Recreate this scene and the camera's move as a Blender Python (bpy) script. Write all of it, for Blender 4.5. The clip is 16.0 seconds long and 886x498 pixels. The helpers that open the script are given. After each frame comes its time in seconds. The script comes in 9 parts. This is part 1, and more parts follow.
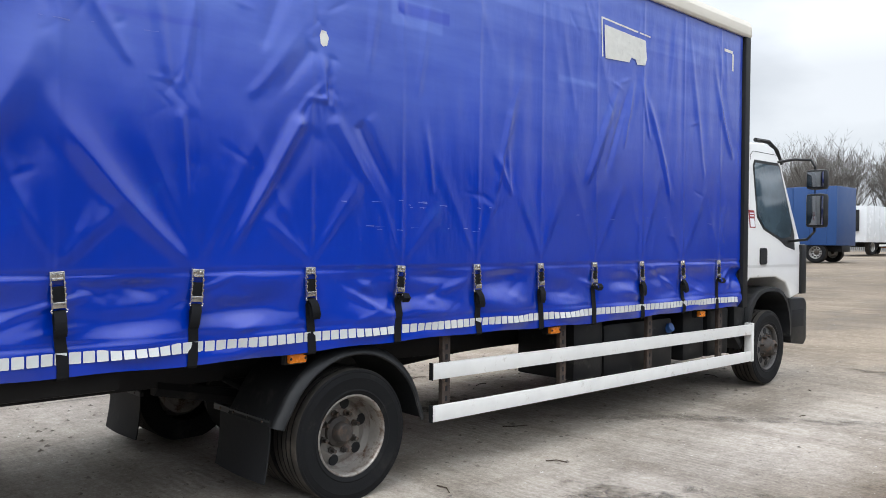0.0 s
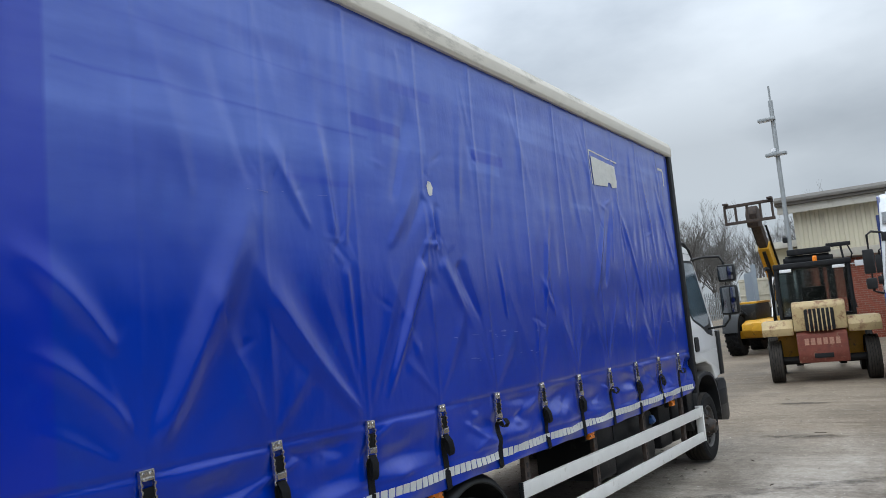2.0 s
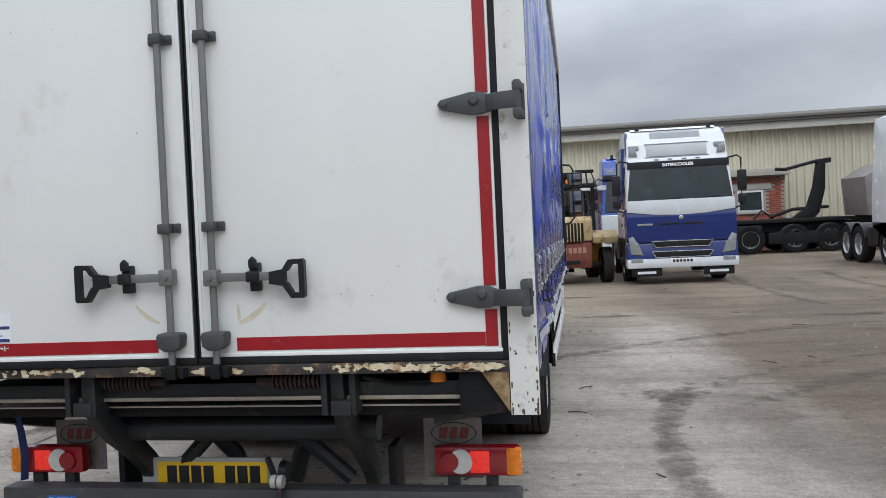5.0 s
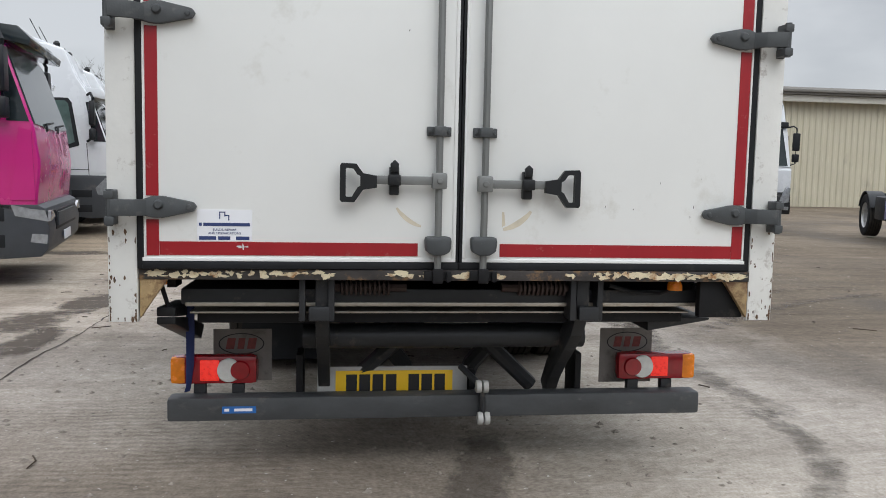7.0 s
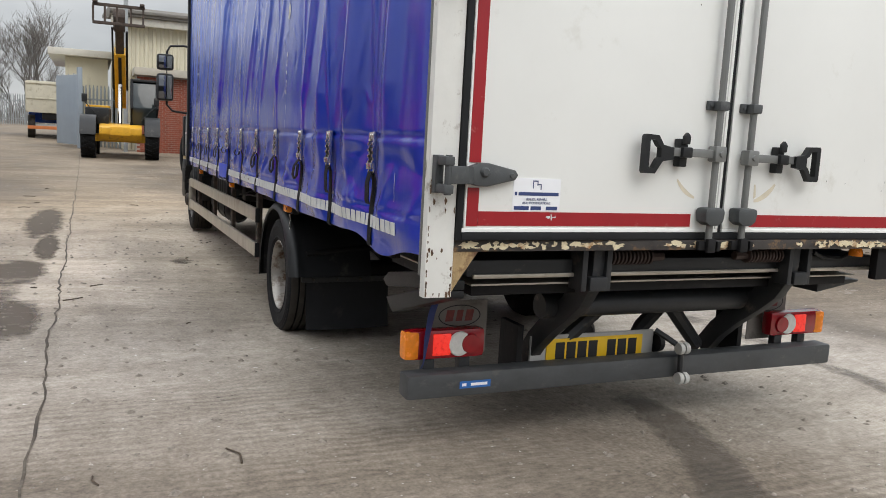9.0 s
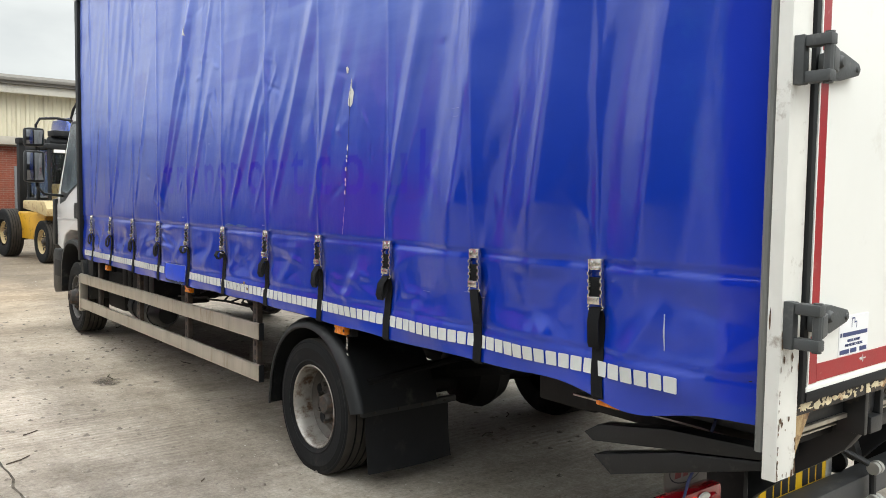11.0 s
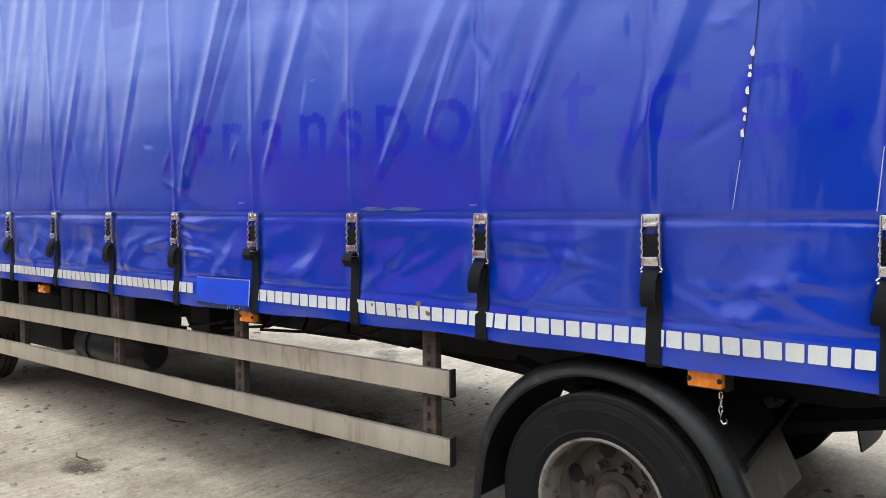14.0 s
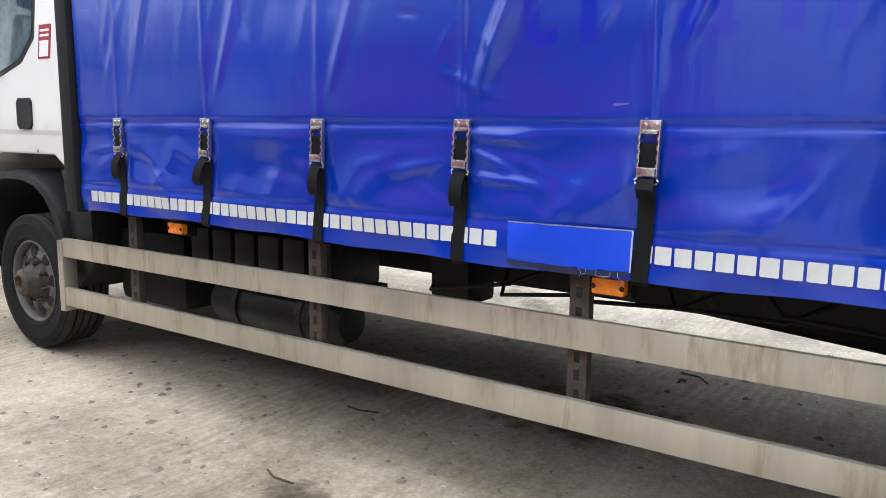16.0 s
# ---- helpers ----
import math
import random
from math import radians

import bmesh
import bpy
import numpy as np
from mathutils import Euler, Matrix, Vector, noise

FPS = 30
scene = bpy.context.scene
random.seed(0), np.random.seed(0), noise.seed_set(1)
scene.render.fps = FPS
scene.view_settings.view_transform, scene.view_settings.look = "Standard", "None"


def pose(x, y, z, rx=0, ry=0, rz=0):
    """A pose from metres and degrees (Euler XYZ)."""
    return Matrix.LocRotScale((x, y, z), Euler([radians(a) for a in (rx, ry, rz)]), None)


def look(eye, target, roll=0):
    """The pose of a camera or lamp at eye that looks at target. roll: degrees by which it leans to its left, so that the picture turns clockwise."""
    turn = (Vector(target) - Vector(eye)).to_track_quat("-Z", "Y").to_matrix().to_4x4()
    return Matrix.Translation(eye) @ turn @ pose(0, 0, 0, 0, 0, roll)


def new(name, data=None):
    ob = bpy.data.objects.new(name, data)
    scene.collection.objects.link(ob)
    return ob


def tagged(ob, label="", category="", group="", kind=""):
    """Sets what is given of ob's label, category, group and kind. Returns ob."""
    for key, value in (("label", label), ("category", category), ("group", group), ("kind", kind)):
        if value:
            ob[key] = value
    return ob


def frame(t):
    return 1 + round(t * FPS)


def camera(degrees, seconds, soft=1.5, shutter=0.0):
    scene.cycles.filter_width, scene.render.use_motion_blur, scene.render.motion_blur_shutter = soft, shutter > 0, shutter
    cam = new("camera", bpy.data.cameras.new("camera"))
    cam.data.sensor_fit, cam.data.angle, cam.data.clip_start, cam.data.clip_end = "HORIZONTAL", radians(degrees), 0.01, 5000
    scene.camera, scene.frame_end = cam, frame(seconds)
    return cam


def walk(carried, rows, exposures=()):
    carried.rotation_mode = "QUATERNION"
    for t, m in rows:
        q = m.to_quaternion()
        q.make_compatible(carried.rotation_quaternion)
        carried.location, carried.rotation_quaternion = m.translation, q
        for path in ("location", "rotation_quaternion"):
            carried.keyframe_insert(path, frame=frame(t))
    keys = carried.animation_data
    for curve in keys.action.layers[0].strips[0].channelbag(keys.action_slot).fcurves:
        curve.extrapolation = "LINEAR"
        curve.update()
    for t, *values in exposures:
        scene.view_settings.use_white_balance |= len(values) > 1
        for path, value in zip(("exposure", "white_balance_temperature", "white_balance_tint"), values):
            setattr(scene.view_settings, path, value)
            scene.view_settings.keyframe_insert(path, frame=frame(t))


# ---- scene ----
cam = camera(58.9, 16.0, soft=0.9)
PATH = [
    (0, (4.614, 0.125, 1.415), (3.152, 1.49, 1.395), 0.6),
    (0.5, (4.387, -0.214, 1.474), (3.022, 1.247, 1.519), -0.3),
    (1, (4.143, -0.523, 1.523), (2.873, 1.018, 1.643), -1.8),
    (1.5, (3.866, -0.834, 1.604), (2.693, 0.776, 1.79), -3.6),
    (2, (3.59, -1.144, 1.633), (2.517, 0.529, 1.853), -5),
    (2.5, (3.277, -1.431, 1.628), (2.306, 0.302, 1.86), -5.9),
    (3, (2.978, -1.763, 1.594), (2.104, 0.022, 1.812), -6.2),
    (3.5, (2.666, -2.068, 1.546), (1.896, -0.23, 1.722), -5.6),
    (4, (2.278, -2.346, 1.484), (1.628, -0.458, 1.595), -4.9),
    (4.5, (1.87, -2.555, 1.405), (1.365, -0.62, 1.427), -3.8),
    (5, (1.427, -2.767, 1.369), (1.088, -0.796, 1.337), -2.6),
    (5.62, (0.875, -2.96, 1.314), (0.726, -0.952, 1.211), -1.23),
    (6.25, (0.294, -3.025, 1.285), (0.326, -1.011, 1.141), -0.02),
    (6.88, (-0.302, -2.984, 1.271), (-0.091, -0.989, 1.099), 1),
    (7.5, (-0.899, -2.856, 1.259), (-0.508, -0.905, 1.061), 1.8),
    (8, (-1.39, -2.766, 1.215), (-0.842, -0.853, 1.012), 2.4),
    (8.5, (-1.847, -2.593, 1.236), (-1.164, -0.729, 0.99), 2.9),
    (9.07, (-2.34, -2.377, 1.248), (-1.499, -0.571, 0.979), 3.11),
    (9.65, (-2.726, -2.056, 1.297), (-1.748, -0.317, 1.024), 2.69),
    (10.23, (-3.002, -1.663, 1.367), (-1.905, 0.002, 1.124), 1.95),
    (10.8, (-3.165, -1.232, 1.438), (-1.965, 0.36, 1.276), 1.2),
    (11, (-3.214, -1.07, 1.457), (-1.974, 0.494, 1.334), 0.8),
    (11.5, (-3.293, -0.699, 1.519), (-1.977, 0.807, 1.491), 0.4),
    (12, (-3.373, -0.291, 1.552), (-2.007, 1.169, 1.592), -0.5),
    (12.5, (-3.447, 0.109, 1.529), (-2.034, 1.523, 1.581), -1.2),
    (13, (-3.425, 0.544, 1.453), (-1.965, 1.911, 1.474), -1.4),
    (13.5, (-3.373, 1.005, 1.359), (-1.861, 2.314, 1.32), -0.9),
    (14, (-3.369, 1.467, 1.312), (-1.814, 2.718, 1.195), -0.4),
    (14.5, (-3.312, 1.967, 1.279), (-1.739, 3.189, 1.094), -0),
    (15, (-3.281, 2.447, 1.26), (-1.696, 3.645, 1.035), 0.5),
    (15.5, (-3.212, 2.917, 1.259), (-1.635, 4.118, 0.994), 0.6),
    (16, (-3.246, 3.435, 1.254), (-1.641, 4.588, 0.946), 0.6),
]
walk(cam, [(t, look(eye, target, roll)) for t, eye, target, roll in PATH], exposures=[(0, 0.38, 6350, 10), (1, 0.10, 6250, 8), (2, -0.24, 6050, 7), (2.5, -0.28, 6000, 7), (3.5, -0.27, 5980, 7), (5, -0.22, 6120, 9), (7.5, -0.08, 6450, 10), (8.5, 0.0, 6600, 10), (11, 0.58, 6850, 6), (12.5, 0.46, 6880, 5), (14, 0.80, 6600, 7), (16, 0.86, 6500, 8)])

# ---- light ----
SUN_EL, SUN_AZ = radians(48), radians(164)
world = bpy.data.worlds.new("overcast_sky")
scene.world = world
world.use_nodes = True
wn, wl = world.node_tree.nodes, world.node_tree.links
bg = wn["Background"]
sky = wn.new("ShaderNodeTexSky")
sky.sky_type, sky.sun_disc = "NISHITA", False
sky.sun_elevation, sky.sun_rotation = SUN_EL, SUN_AZ
wco = wn.new("ShaderNodeTexCoord")
wmap = wn.new("ShaderNodeMapping")
wmap.inputs["Scale"].default_value = (1.0, 1.0, 2.3)
wno = wn.new("ShaderNodeTexNoise")
wno.inputs["Scale"].default_value, wno.inputs["Detail"].default_value = 2.0, 7
wno.inputs["Roughness"].default_value = 0.5
wra = wn.new("ShaderNodeValToRGB")
wra.color_ramp.elements[0].position, wra.color_ramp.elements[0].color = 0.34, (4.7, 5.0, 5.4, 1)
wra.color_ramp.elements[1].position, wra.color_ramp.elements[1].color = 0.62, (8.6, 8.85, 9.1, 1)
wmx = wn.new("ShaderNodeMix")
wmx.data_type = "RGBA"
wmx.inputs["Factor"].default_value = 0.9
wl.new(wco.outputs["Generated"], wmap.inputs["Vector"])
wl.new(wmap.outputs["Vector"], wno.inputs["Vector"])
wl.new(wno.outputs["Fac"], wra.inputs["Fac"])
wl.new(sky.outputs["Color"], wmx.inputs["A"])
wl.new(wra.outputs["Color"], wmx.inputs["B"])
# an overcast sky is brighter overhead than at the horizon
wse = wn.new("ShaderNodeSeparateXYZ")
wl.new(wco.outputs["Generated"], wse.inputs["Vector"])
wup = wn.new("ShaderNodeMapRange")
wup.inputs["From Min"].default_value, wup.inputs["From Max"].default_value = 0.2, 0.75
wup.inputs["To Min"].default_value, wup.inputs["To Max"].default_value = 0.92, 3.3
wl.new(wse.outputs["Z"], wup.inputs["Value"])
wmu = wn.new("ShaderNodeVectorMath")
wmu.operation = "SCALE"
wl.new(wmx.outputs["Result"], wmu.inputs[0])
wl.new(wup.outputs["Result"], wmu.inputs["Scale"])
wl.new(wmu.outputs["Vector"], bg.inputs["Color"])
bg.inputs["Strength"].default_value = 0.092
sun = new("sun", bpy.data.lights.new("sun", "SUN"))
sun.data.energy, sun.data.angle, sun.data.color = 0.95, radians(40), (1.0, 0.97, 0.92)
sun.matrix_world = look((0, 0, 30), (-30 * math.cos(SUN_EL) * math.sin(SUN_AZ), -30 * math.cos(SUN_EL) * math.cos(SUN_AZ), 30 - 30 * math.sin(SUN_EL)))


# ---- materials ----
MATS = {}


def mat(name, col, rough=0.5, metal=0.0, var=0.12, scale=3.0, bump=0.0, bscale=60.0, dirt=None, coat=0.0, spec=0.5, glow=0.0, trans=0.0, stretch=(1, 1, 1)):
    """A surface with patchy colour, fine grain and, with dirt=(colour, share, size), stains of another colour."""
    m = bpy.data.materials.new(name)
    m.use_nodes = True
    n, l = m.node_tree.nodes, m.node_tree.links
    p = n["Principled BSDF"]
    co = n.new("ShaderNodeTexCoord")
    mp = n.new("ShaderNodeMapping")
    mp.inputs["Scale"].default_value = stretch
    l.new(co.outputs["Object"], mp.inputs["Vector"])
    a = n.new("ShaderNodeTexNoise")
    a.inputs["Scale"].default_value, a.inputs["Detail"].default_value = scale, 8
    a.inputs["Roughness"].default_value = 0.62
    l.new(mp.outputs["Vector"], a.inputs["Vector"])
    r = n.new("ShaderNodeValToRGB")
    r.color_ramp.elements[0].position, r.color_ramp.elements[1].position = 0.3, 0.7
    r.color_ramp.elements[0].color = (*[c * (1 - var) for c in col], 1)
    r.color_ramp.elements[1].color = (*[min(1, c * (1 + var)) for c in col], 1)
    l.new(a.outputs["Fac"], r.inputs["Fac"])
    out = r.outputs["Color"]
    f = n.new("ShaderNodeTexNoise")
    f.inputs["Scale"].default_value, f.inputs["Detail"].default_value = bscale, 4
    l.new(mp.outputs["Vector"], f.inputs["Vector"])
    if dirt:
        dc, share, size = dirt
        d = n.new("ShaderNodeTexNoise")
        d.inputs["Scale"].default_value, d.inputs["Detail"].default_value = size, 10
        d.inputs["Roughness"].default_value = 0.7
        l.new(mp.outputs["Vector"], d.inputs["Vector"])
        dr = n.new("ShaderNodeValToRGB")
        dr.color_ramp.elements[0].position, dr.color_ramp.elements[1].position = 0.62 - share * 0.3, 0.72 - share * 0.3 + 0.06
        l.new(d.outputs["Fac"], dr.inputs["Fac"])
        mx = n.new("ShaderNodeMix")
        mx.data_type = "RGBA"
        mx.inputs["B"].default_value = (*dc, 1)
        l.new(dr.outputs["Color"], mx.inputs["Factor"])
        l.new(out, mx.inputs["A"])
        out = mx.outputs["Result"]
    l.new(out, p.inputs["Base Color"])
    rr = n.new("ShaderNodeMapRange")
    rr.inputs["To Min"].default_value, rr.inputs["To Max"].default_value = max(0.02, rough - 0.08), min(1, rough + 0.1)
    l.new(a.outputs["Fac"], rr.inputs["Value"])
    l.new(rr.outputs["Result"], p.inputs["Roughness"])
    p.inputs["Metallic"].default_value = metal
    p.inputs["Specular IOR Level"].default_value = spec
    p.inputs["Coat Weight"].default_value = coat
    p.inputs["Transmission Weight"].default_value = trans
    if glow:
        p.inputs["Emission Color"].default_value, p.inputs["Emission Strength"].default_value = (*col, 1), glow
    if bump:
        b = n.new("ShaderNodeBump")
        b.inputs["Strength"].default_value, b.inputs["Distance"].default_value = bump, 0.01
        l.new(f.outputs["Fac"], b.inputs["Height"])
        l.new(b.outputs["Normal"], p.inputs["Normal"])
    MATS[name] = m
    return m


WHITE = mat("white_panel_paint", (0.80, 0.81, 0.79), 0.32, var=0.03, scale=1.2, bump=0.02, bscale=25, dirt=((0.62, 0.61, 0.56), 0.12, 2.2))
WHITE_WORN = mat("worn_white_paint", (0.74, 0.74, 0.71), 0.45, var=0.06, scale=4, bump=0.08, bscale=40, dirt=((0.30, 0.26, 0.22), 0.14, 14))
CABWHITE = mat("white_cab_paint", (0.80, 0.80, 0.79), 0.22, var=0.03, scale=2, coat=0.4, dirt=((0.66, 0.64, 0.60), 0.1, 3))
RED = mat("red_reflective_tape", (0.30, 0.009, 0.015), 0.38, var=0.1, scale=5, bump=0.05, bscale=200, dirt=((0.5, 0.25, 0.22), 0.03, 18))
TAPE = mat("white_reflective_tape", (0.58, 0.60, 0.60), 0.35, var=0.06, scale=12, dirt=((0.35, 0.33, 0.28), 0.10, 20))
BLACK = mat("black_rubber_seal", (0.010, 0.011, 0.013), 0.6, var=0.25, scale=9, bump=0.05, bscale=80, spec=0.3, dirt=((0.035, 0.034, 0.032), 0.12, 6))
GREYPL = mat("grey_hinge_plastic", (0.055, 0.060, 0.063), 0.55, var=0.12, scale=14, bump=0.1, bscale=150, dirt=((0.10, 0.10, 0.097), 0.2, 20))
ROD = mat("dull_galvanised_rod", (0.20, 0.205, 0.20), 0.45, 0.5, var=0.12, scale=9, bump=0.04, bscale=90, stretch=(1, 1, 0.3))
CHASSIS = mat("grimy_chassis_paint", (0.006, 0.006, 0.007), 0.62, var=0.35, scale=4, bump=0.15, bscale=30, dirt=((0.04, 0.035, 0.03), 0.12, 5), spec=0.3)
LIFT = mat("grey_tail_lift_paint", (0.026, 0.028, 0.031), 0.45, 0.15, var=0.2, scale=6, bump=0.08, bscale=60, dirt=((0.12, 0.10, 0.085), 0.15, 9))
ALU = mat("dull_aluminium", (0.47, 0.435, 0.375), 0.34, 0.65, var=0.16, scale=5, bump=0.04, bscale=50, dirt=((0.30, 0.235, 0.16), 0.3, 8), stretch=(1, 1.4, 0.25))
ALUW = mat("white_painted_rail", (0.74, 0.74, 0.72), 0.4, var=0.05, scale=6, dirt=((0.45, 0.41, 0.36), 0.1, 10))
RUSTY = mat("rusted_steel_post", (0.06, 0.045, 0.038), 0.75, 0.2, var=0.35, scale=12, bump=0.2, bscale=60, dirt=((0.12, 0.08, 0.055), 0.35, 15))
RUSTBAR = mat("rust_flaked_sill", (0.035, 0.03, 0.028), 0.65, var=0.4, scale=10, bump=0.3, bscale=45, dirt=((0.30, 0.17, 0.07), 0.3, 14))
FLAKE = mat("cream_flaked_paint", (0.66, 0.58, 0.40), 0.6, var=0.15, scale=25, bump=0.3, bscale=60, dirt=((0.32, 0.15, 0.05), 0.42, 22))
TYRE = mat("tyre_rubber", (0.006, 0.0065, 0.0075), 0.75, spec=0.22, var=0.25, scale=7, bump=0.12, bscale=120, dirt=((0.03, 0.028, 0.026), 0.16, 5))
RIM = mat("weathered_steel_rim", (0.33, 0.31, 0.285), 0.42, 0.55, var=0.2, scale=9, bump=0.08, bscale=60, dirt=((0.11, 0.065, 0.04), 0.45, 14))
TREAD = mat("dusty_tread", (0.040, 0.036, 0.032), 0.85, spec=0.2, var=0.25, scale=9, bump=0.2, bscale=90, dirt=((0.07, 0.06, 0.05), 0.3, 8))
HUB = mat("rusty_hub", (0.050, 0.044, 0.040), 0.65, 0.2, var=0.3, scale=20, bump=0.2, bscale=70, dirt=((0.12, 0.07, 0.042), 0.35, 18))
STRAP = mat("black_webbing", (0.005, 0.0055, 0.007), 0.7, spec=0.18, var=0.2, scale=30, bump=0.25, bscale=260)
STEEL = mat("bright_buckle_steel", (0.55, 0.54, 0.52), 0.24, 0.95, var=0.12, scale=25, bump=0.03, bscale=90, dirt=((0.25, 0.20, 0.16), 0.14, 40))
AMBER = mat("amber_lens", (0.85, 0.24, 0.015), 0.25, var=0.15, scale=30, bump=0.2, bscale=160)
REDLENS = mat("red_lens", (0.26, 0.004, 0.010), 0.18, var=0.15, scale=20, bump=0.1, bscale=120, coat=0.5)
REDLIT = mat("lit_red_lens", (0.80, 0.03, 0.02), 0.2, var=0.6, scale=60, bump=0.4, bscale=160, glow=0.55)
CLEARLENS = mat("clear_lens", (0.62, 0.62, 0.60), 0.15, var=0.1, scale=40, bump=0.2, bscale=160)
PLATEY = mat("yellow_number_plate", (0.80, 0.50, 0.02), 0.35, var=0.04, scale=10, dirt=((0.5, 0.35, 0.08), 0.08, 12))
INK = mat("black_print", (0.012, 0.012, 0.014), 0.5, var=0.1)
NAVY = mat("navy_print", (0.03, 0.05, 0.16), 0.5, var=0.1)
PAPER = mat("white_sticker", (0.80, 0.81, 0.84), 0.4, var=0.03)
GLASS = mat("dark_tinted_glass", (0.022, 0.030, 0.032), 0.05, var=0.35, scale=1.5, spec=0.5, dirt=((0.06, 0.066, 0.066), 0.15, 3))
CLEAR = mat("cab_glass", (0.72, 0.78, 0.76), 0.03, var=0.05, trans=1.0)
MIRROR = mat("mirror_glass", (0.20, 0.21, 0.23), 0.03, 1.0, var=0.02)
PLASTIC = mat("black_textured_plastic", (0.011, 0.012, 0.0135), 0.45, spec=0.35, var=0.15, scale=8, bump=0.08, bscale=150, dirt=((0.07, 0.066, 0.06), 0.15, 6))
STAIN = mat("tan_glue_residue", (0.62, 0.56, 0.44), 0.6, var=0.12, scale=30)
PALEBLUE = mat("faded_glue_patch", (0.755, 0.78, 0.79), 0.4, var=0.05, scale=6, dirt=((0.80, 0.81, 0.80), 0.3, 6))
SMUDGE = mat("dark_smudge", (0.10, 0.10, 0.11), 0.6, var=0.2, scale=40)


# ---- builders ----
def box(bm, x0, x1, y0, y1, z0, z1, bevel=0.0):
    v = [bm.verts.new((x, y, z)) for x in (x0, x1) for y in (y0, y1) for z in (z0, z1)]
    fs = [bm.faces.new([v[i] for i in q]) for q in ((0, 1, 3, 2), (4, 6, 7, 5), (0, 4, 5, 1), (2, 3, 7, 6), (0, 2, 6, 4), (1, 5, 7, 3))]
    if bevel:
        es = list({e for f in fs for e in f.edges})
        bmesh.ops.bevel(bm, geom=es, offset=bevel, segments=2, affect="EDGES", profile=0.6)
    return v


def prism(bm, pts, axis, a, b, bevel=0.0):
    """A polygon swept along an axis. pts are (y, z) for axis x, (x, z) for y, (x, y) for z."""
    put = {"x": lambda p, t: (t, p[0], p[1]), "y": lambda p, t: (p[0], t, p[1]), "z": lambda p, t: (p[0], p[1], t)}[axis]
    lo = [bm.verts.new(put(p, a)) for p in pts]
    hi = [bm.verts.new(put(p, b)) for p in pts]
    n = len(pts)
    fs = [bm.faces.new(lo), bm.faces.new(hi[::-1])]
    fs += [bm.faces.new((lo[i], hi[i], hi[(i + 1) % n], lo[(i + 1) % n])) for i in range(n)]
    bmesh.ops.recalc_face_normals(bm, faces=fs)
    if bevel:
        bmesh.ops.bevel(bm, geom=list({e for f in fs for e in f.edges}), offset=bevel, segments=2, affect="EDGES", profile=0.6)


def lathe(bm, prof, segs=40, m=None):
    """A profile of (radius, x) turned about the x axis."""
    rings = []
    for k in range(segs):
        c, s = math.cos(2 * math.pi * k / segs), math.sin(2 * math.pi * k / segs)
        rings.append([bm.verts.new((x, r * c, r * s)) for r, x in prof])
    fs = []
    for k in range(segs):
        p, q = rings[k], rings[(k + 1) % segs]
        for i in range(len(prof) - 1):
            fs.append(bm.faces.new((p[i], p[i + 1], q[i + 1], q[i])))
    if m is not None:
        bmesh.ops.transform(bm, matrix=m, verts=[v for r in rings for v in r])
    bmesh.ops.remove_doubles(bm, verts=[v for r in rings for v in r], dist=1e-5)


def tube(bm, pts, r, segs=8, flat=1.0):
    """A round bar along a line of points."""
    pts = [Vector(p) for p in pts]
    rings = []
    for i, p in enumerate(pts):
        d = (pts[min(i + 1, len(pts) - 1)] - pts[max(i - 1, 0)]).normalized()
        a = d.cross(Vector((0, 0, 1)))
        a = a.normalized() if a.length > 1e-3 else Vector((1, 0, 0))
        b = d.cross(a).normalized()
        rings.append([bm.verts.new(p + r * (math.cos(t) * a + flat * math.sin(t) * b)) for t in [2 * math.pi * k / segs for k in range(segs)]])
    for p, q in zip(rings, rings[1:]):
        for k in range(segs):
            bm.faces.new((p[k], p[(k + 1) % segs], q[(k + 1) % segs], q[k]))
    bm.faces.new(rings[0][::-1])
    bm.faces.new(rings[-1])


def mesh_of(name, bm, material, smooth=35):
    bmesh.ops.recalc_face_normals(bm, faces=bm.faces)
    me = bpy.data.meshes.new(name)
    bm.to_mesh(me)
    bm.free()
    me.materials.append(material)
    if smooth:
        me.polygons.foreach_set("use_smooth", [True] * len(me.polygons))
        me.set_sharp_from_angle(angle=radians(smooth))
    return me


def part(name, bm, material, parent, label="", m=None, smooth=35):
    me = bm if isinstance(bm, bpy.types.Mesh) else mesh_of(name, bm, material, smooth)
    ob = new(name, me)
    ob.parent = parent
    if m is not None:
        ob.matrix_basis = m
    if label:
        ob["label"] = label
    return ob


def thing(name, label, category, m=None, group="", kind=""):
    ob = new(name)
    ob.empty_display_size = 0.2
    if m is not None:
        ob.matrix_basis = m
    return tagged(ob, label, category, group, kind)


def solid(name, bm, material, label, category, m=None, group="", kind="", smooth=35):
    ob = new(name, mesh_of(name, bm, material, smooth))
    if m is not None:
        ob.matrix_basis = m
    return tagged(ob, label, category, group, kind)


def B():
    return bmesh.new()


def boxpart(name, dims, material, parent, bevel=0.0, label="", m=None):
    b = B()
    box(b, *dims, bevel)
    return part(name, b, material, parent, label, m)


def soft(v, k=1.0):
    return math.log1p(math.exp(max(-40, min(40, v * k)))) / k


def ground_z(y):
    """The yard is level under the lorry and climbs gently ahead of it."""
    y = min(y, 75.0)
    return 0.008 * soft(y - 5.5, 1.2) + 0.014 * soft(y - 20, 0.6)


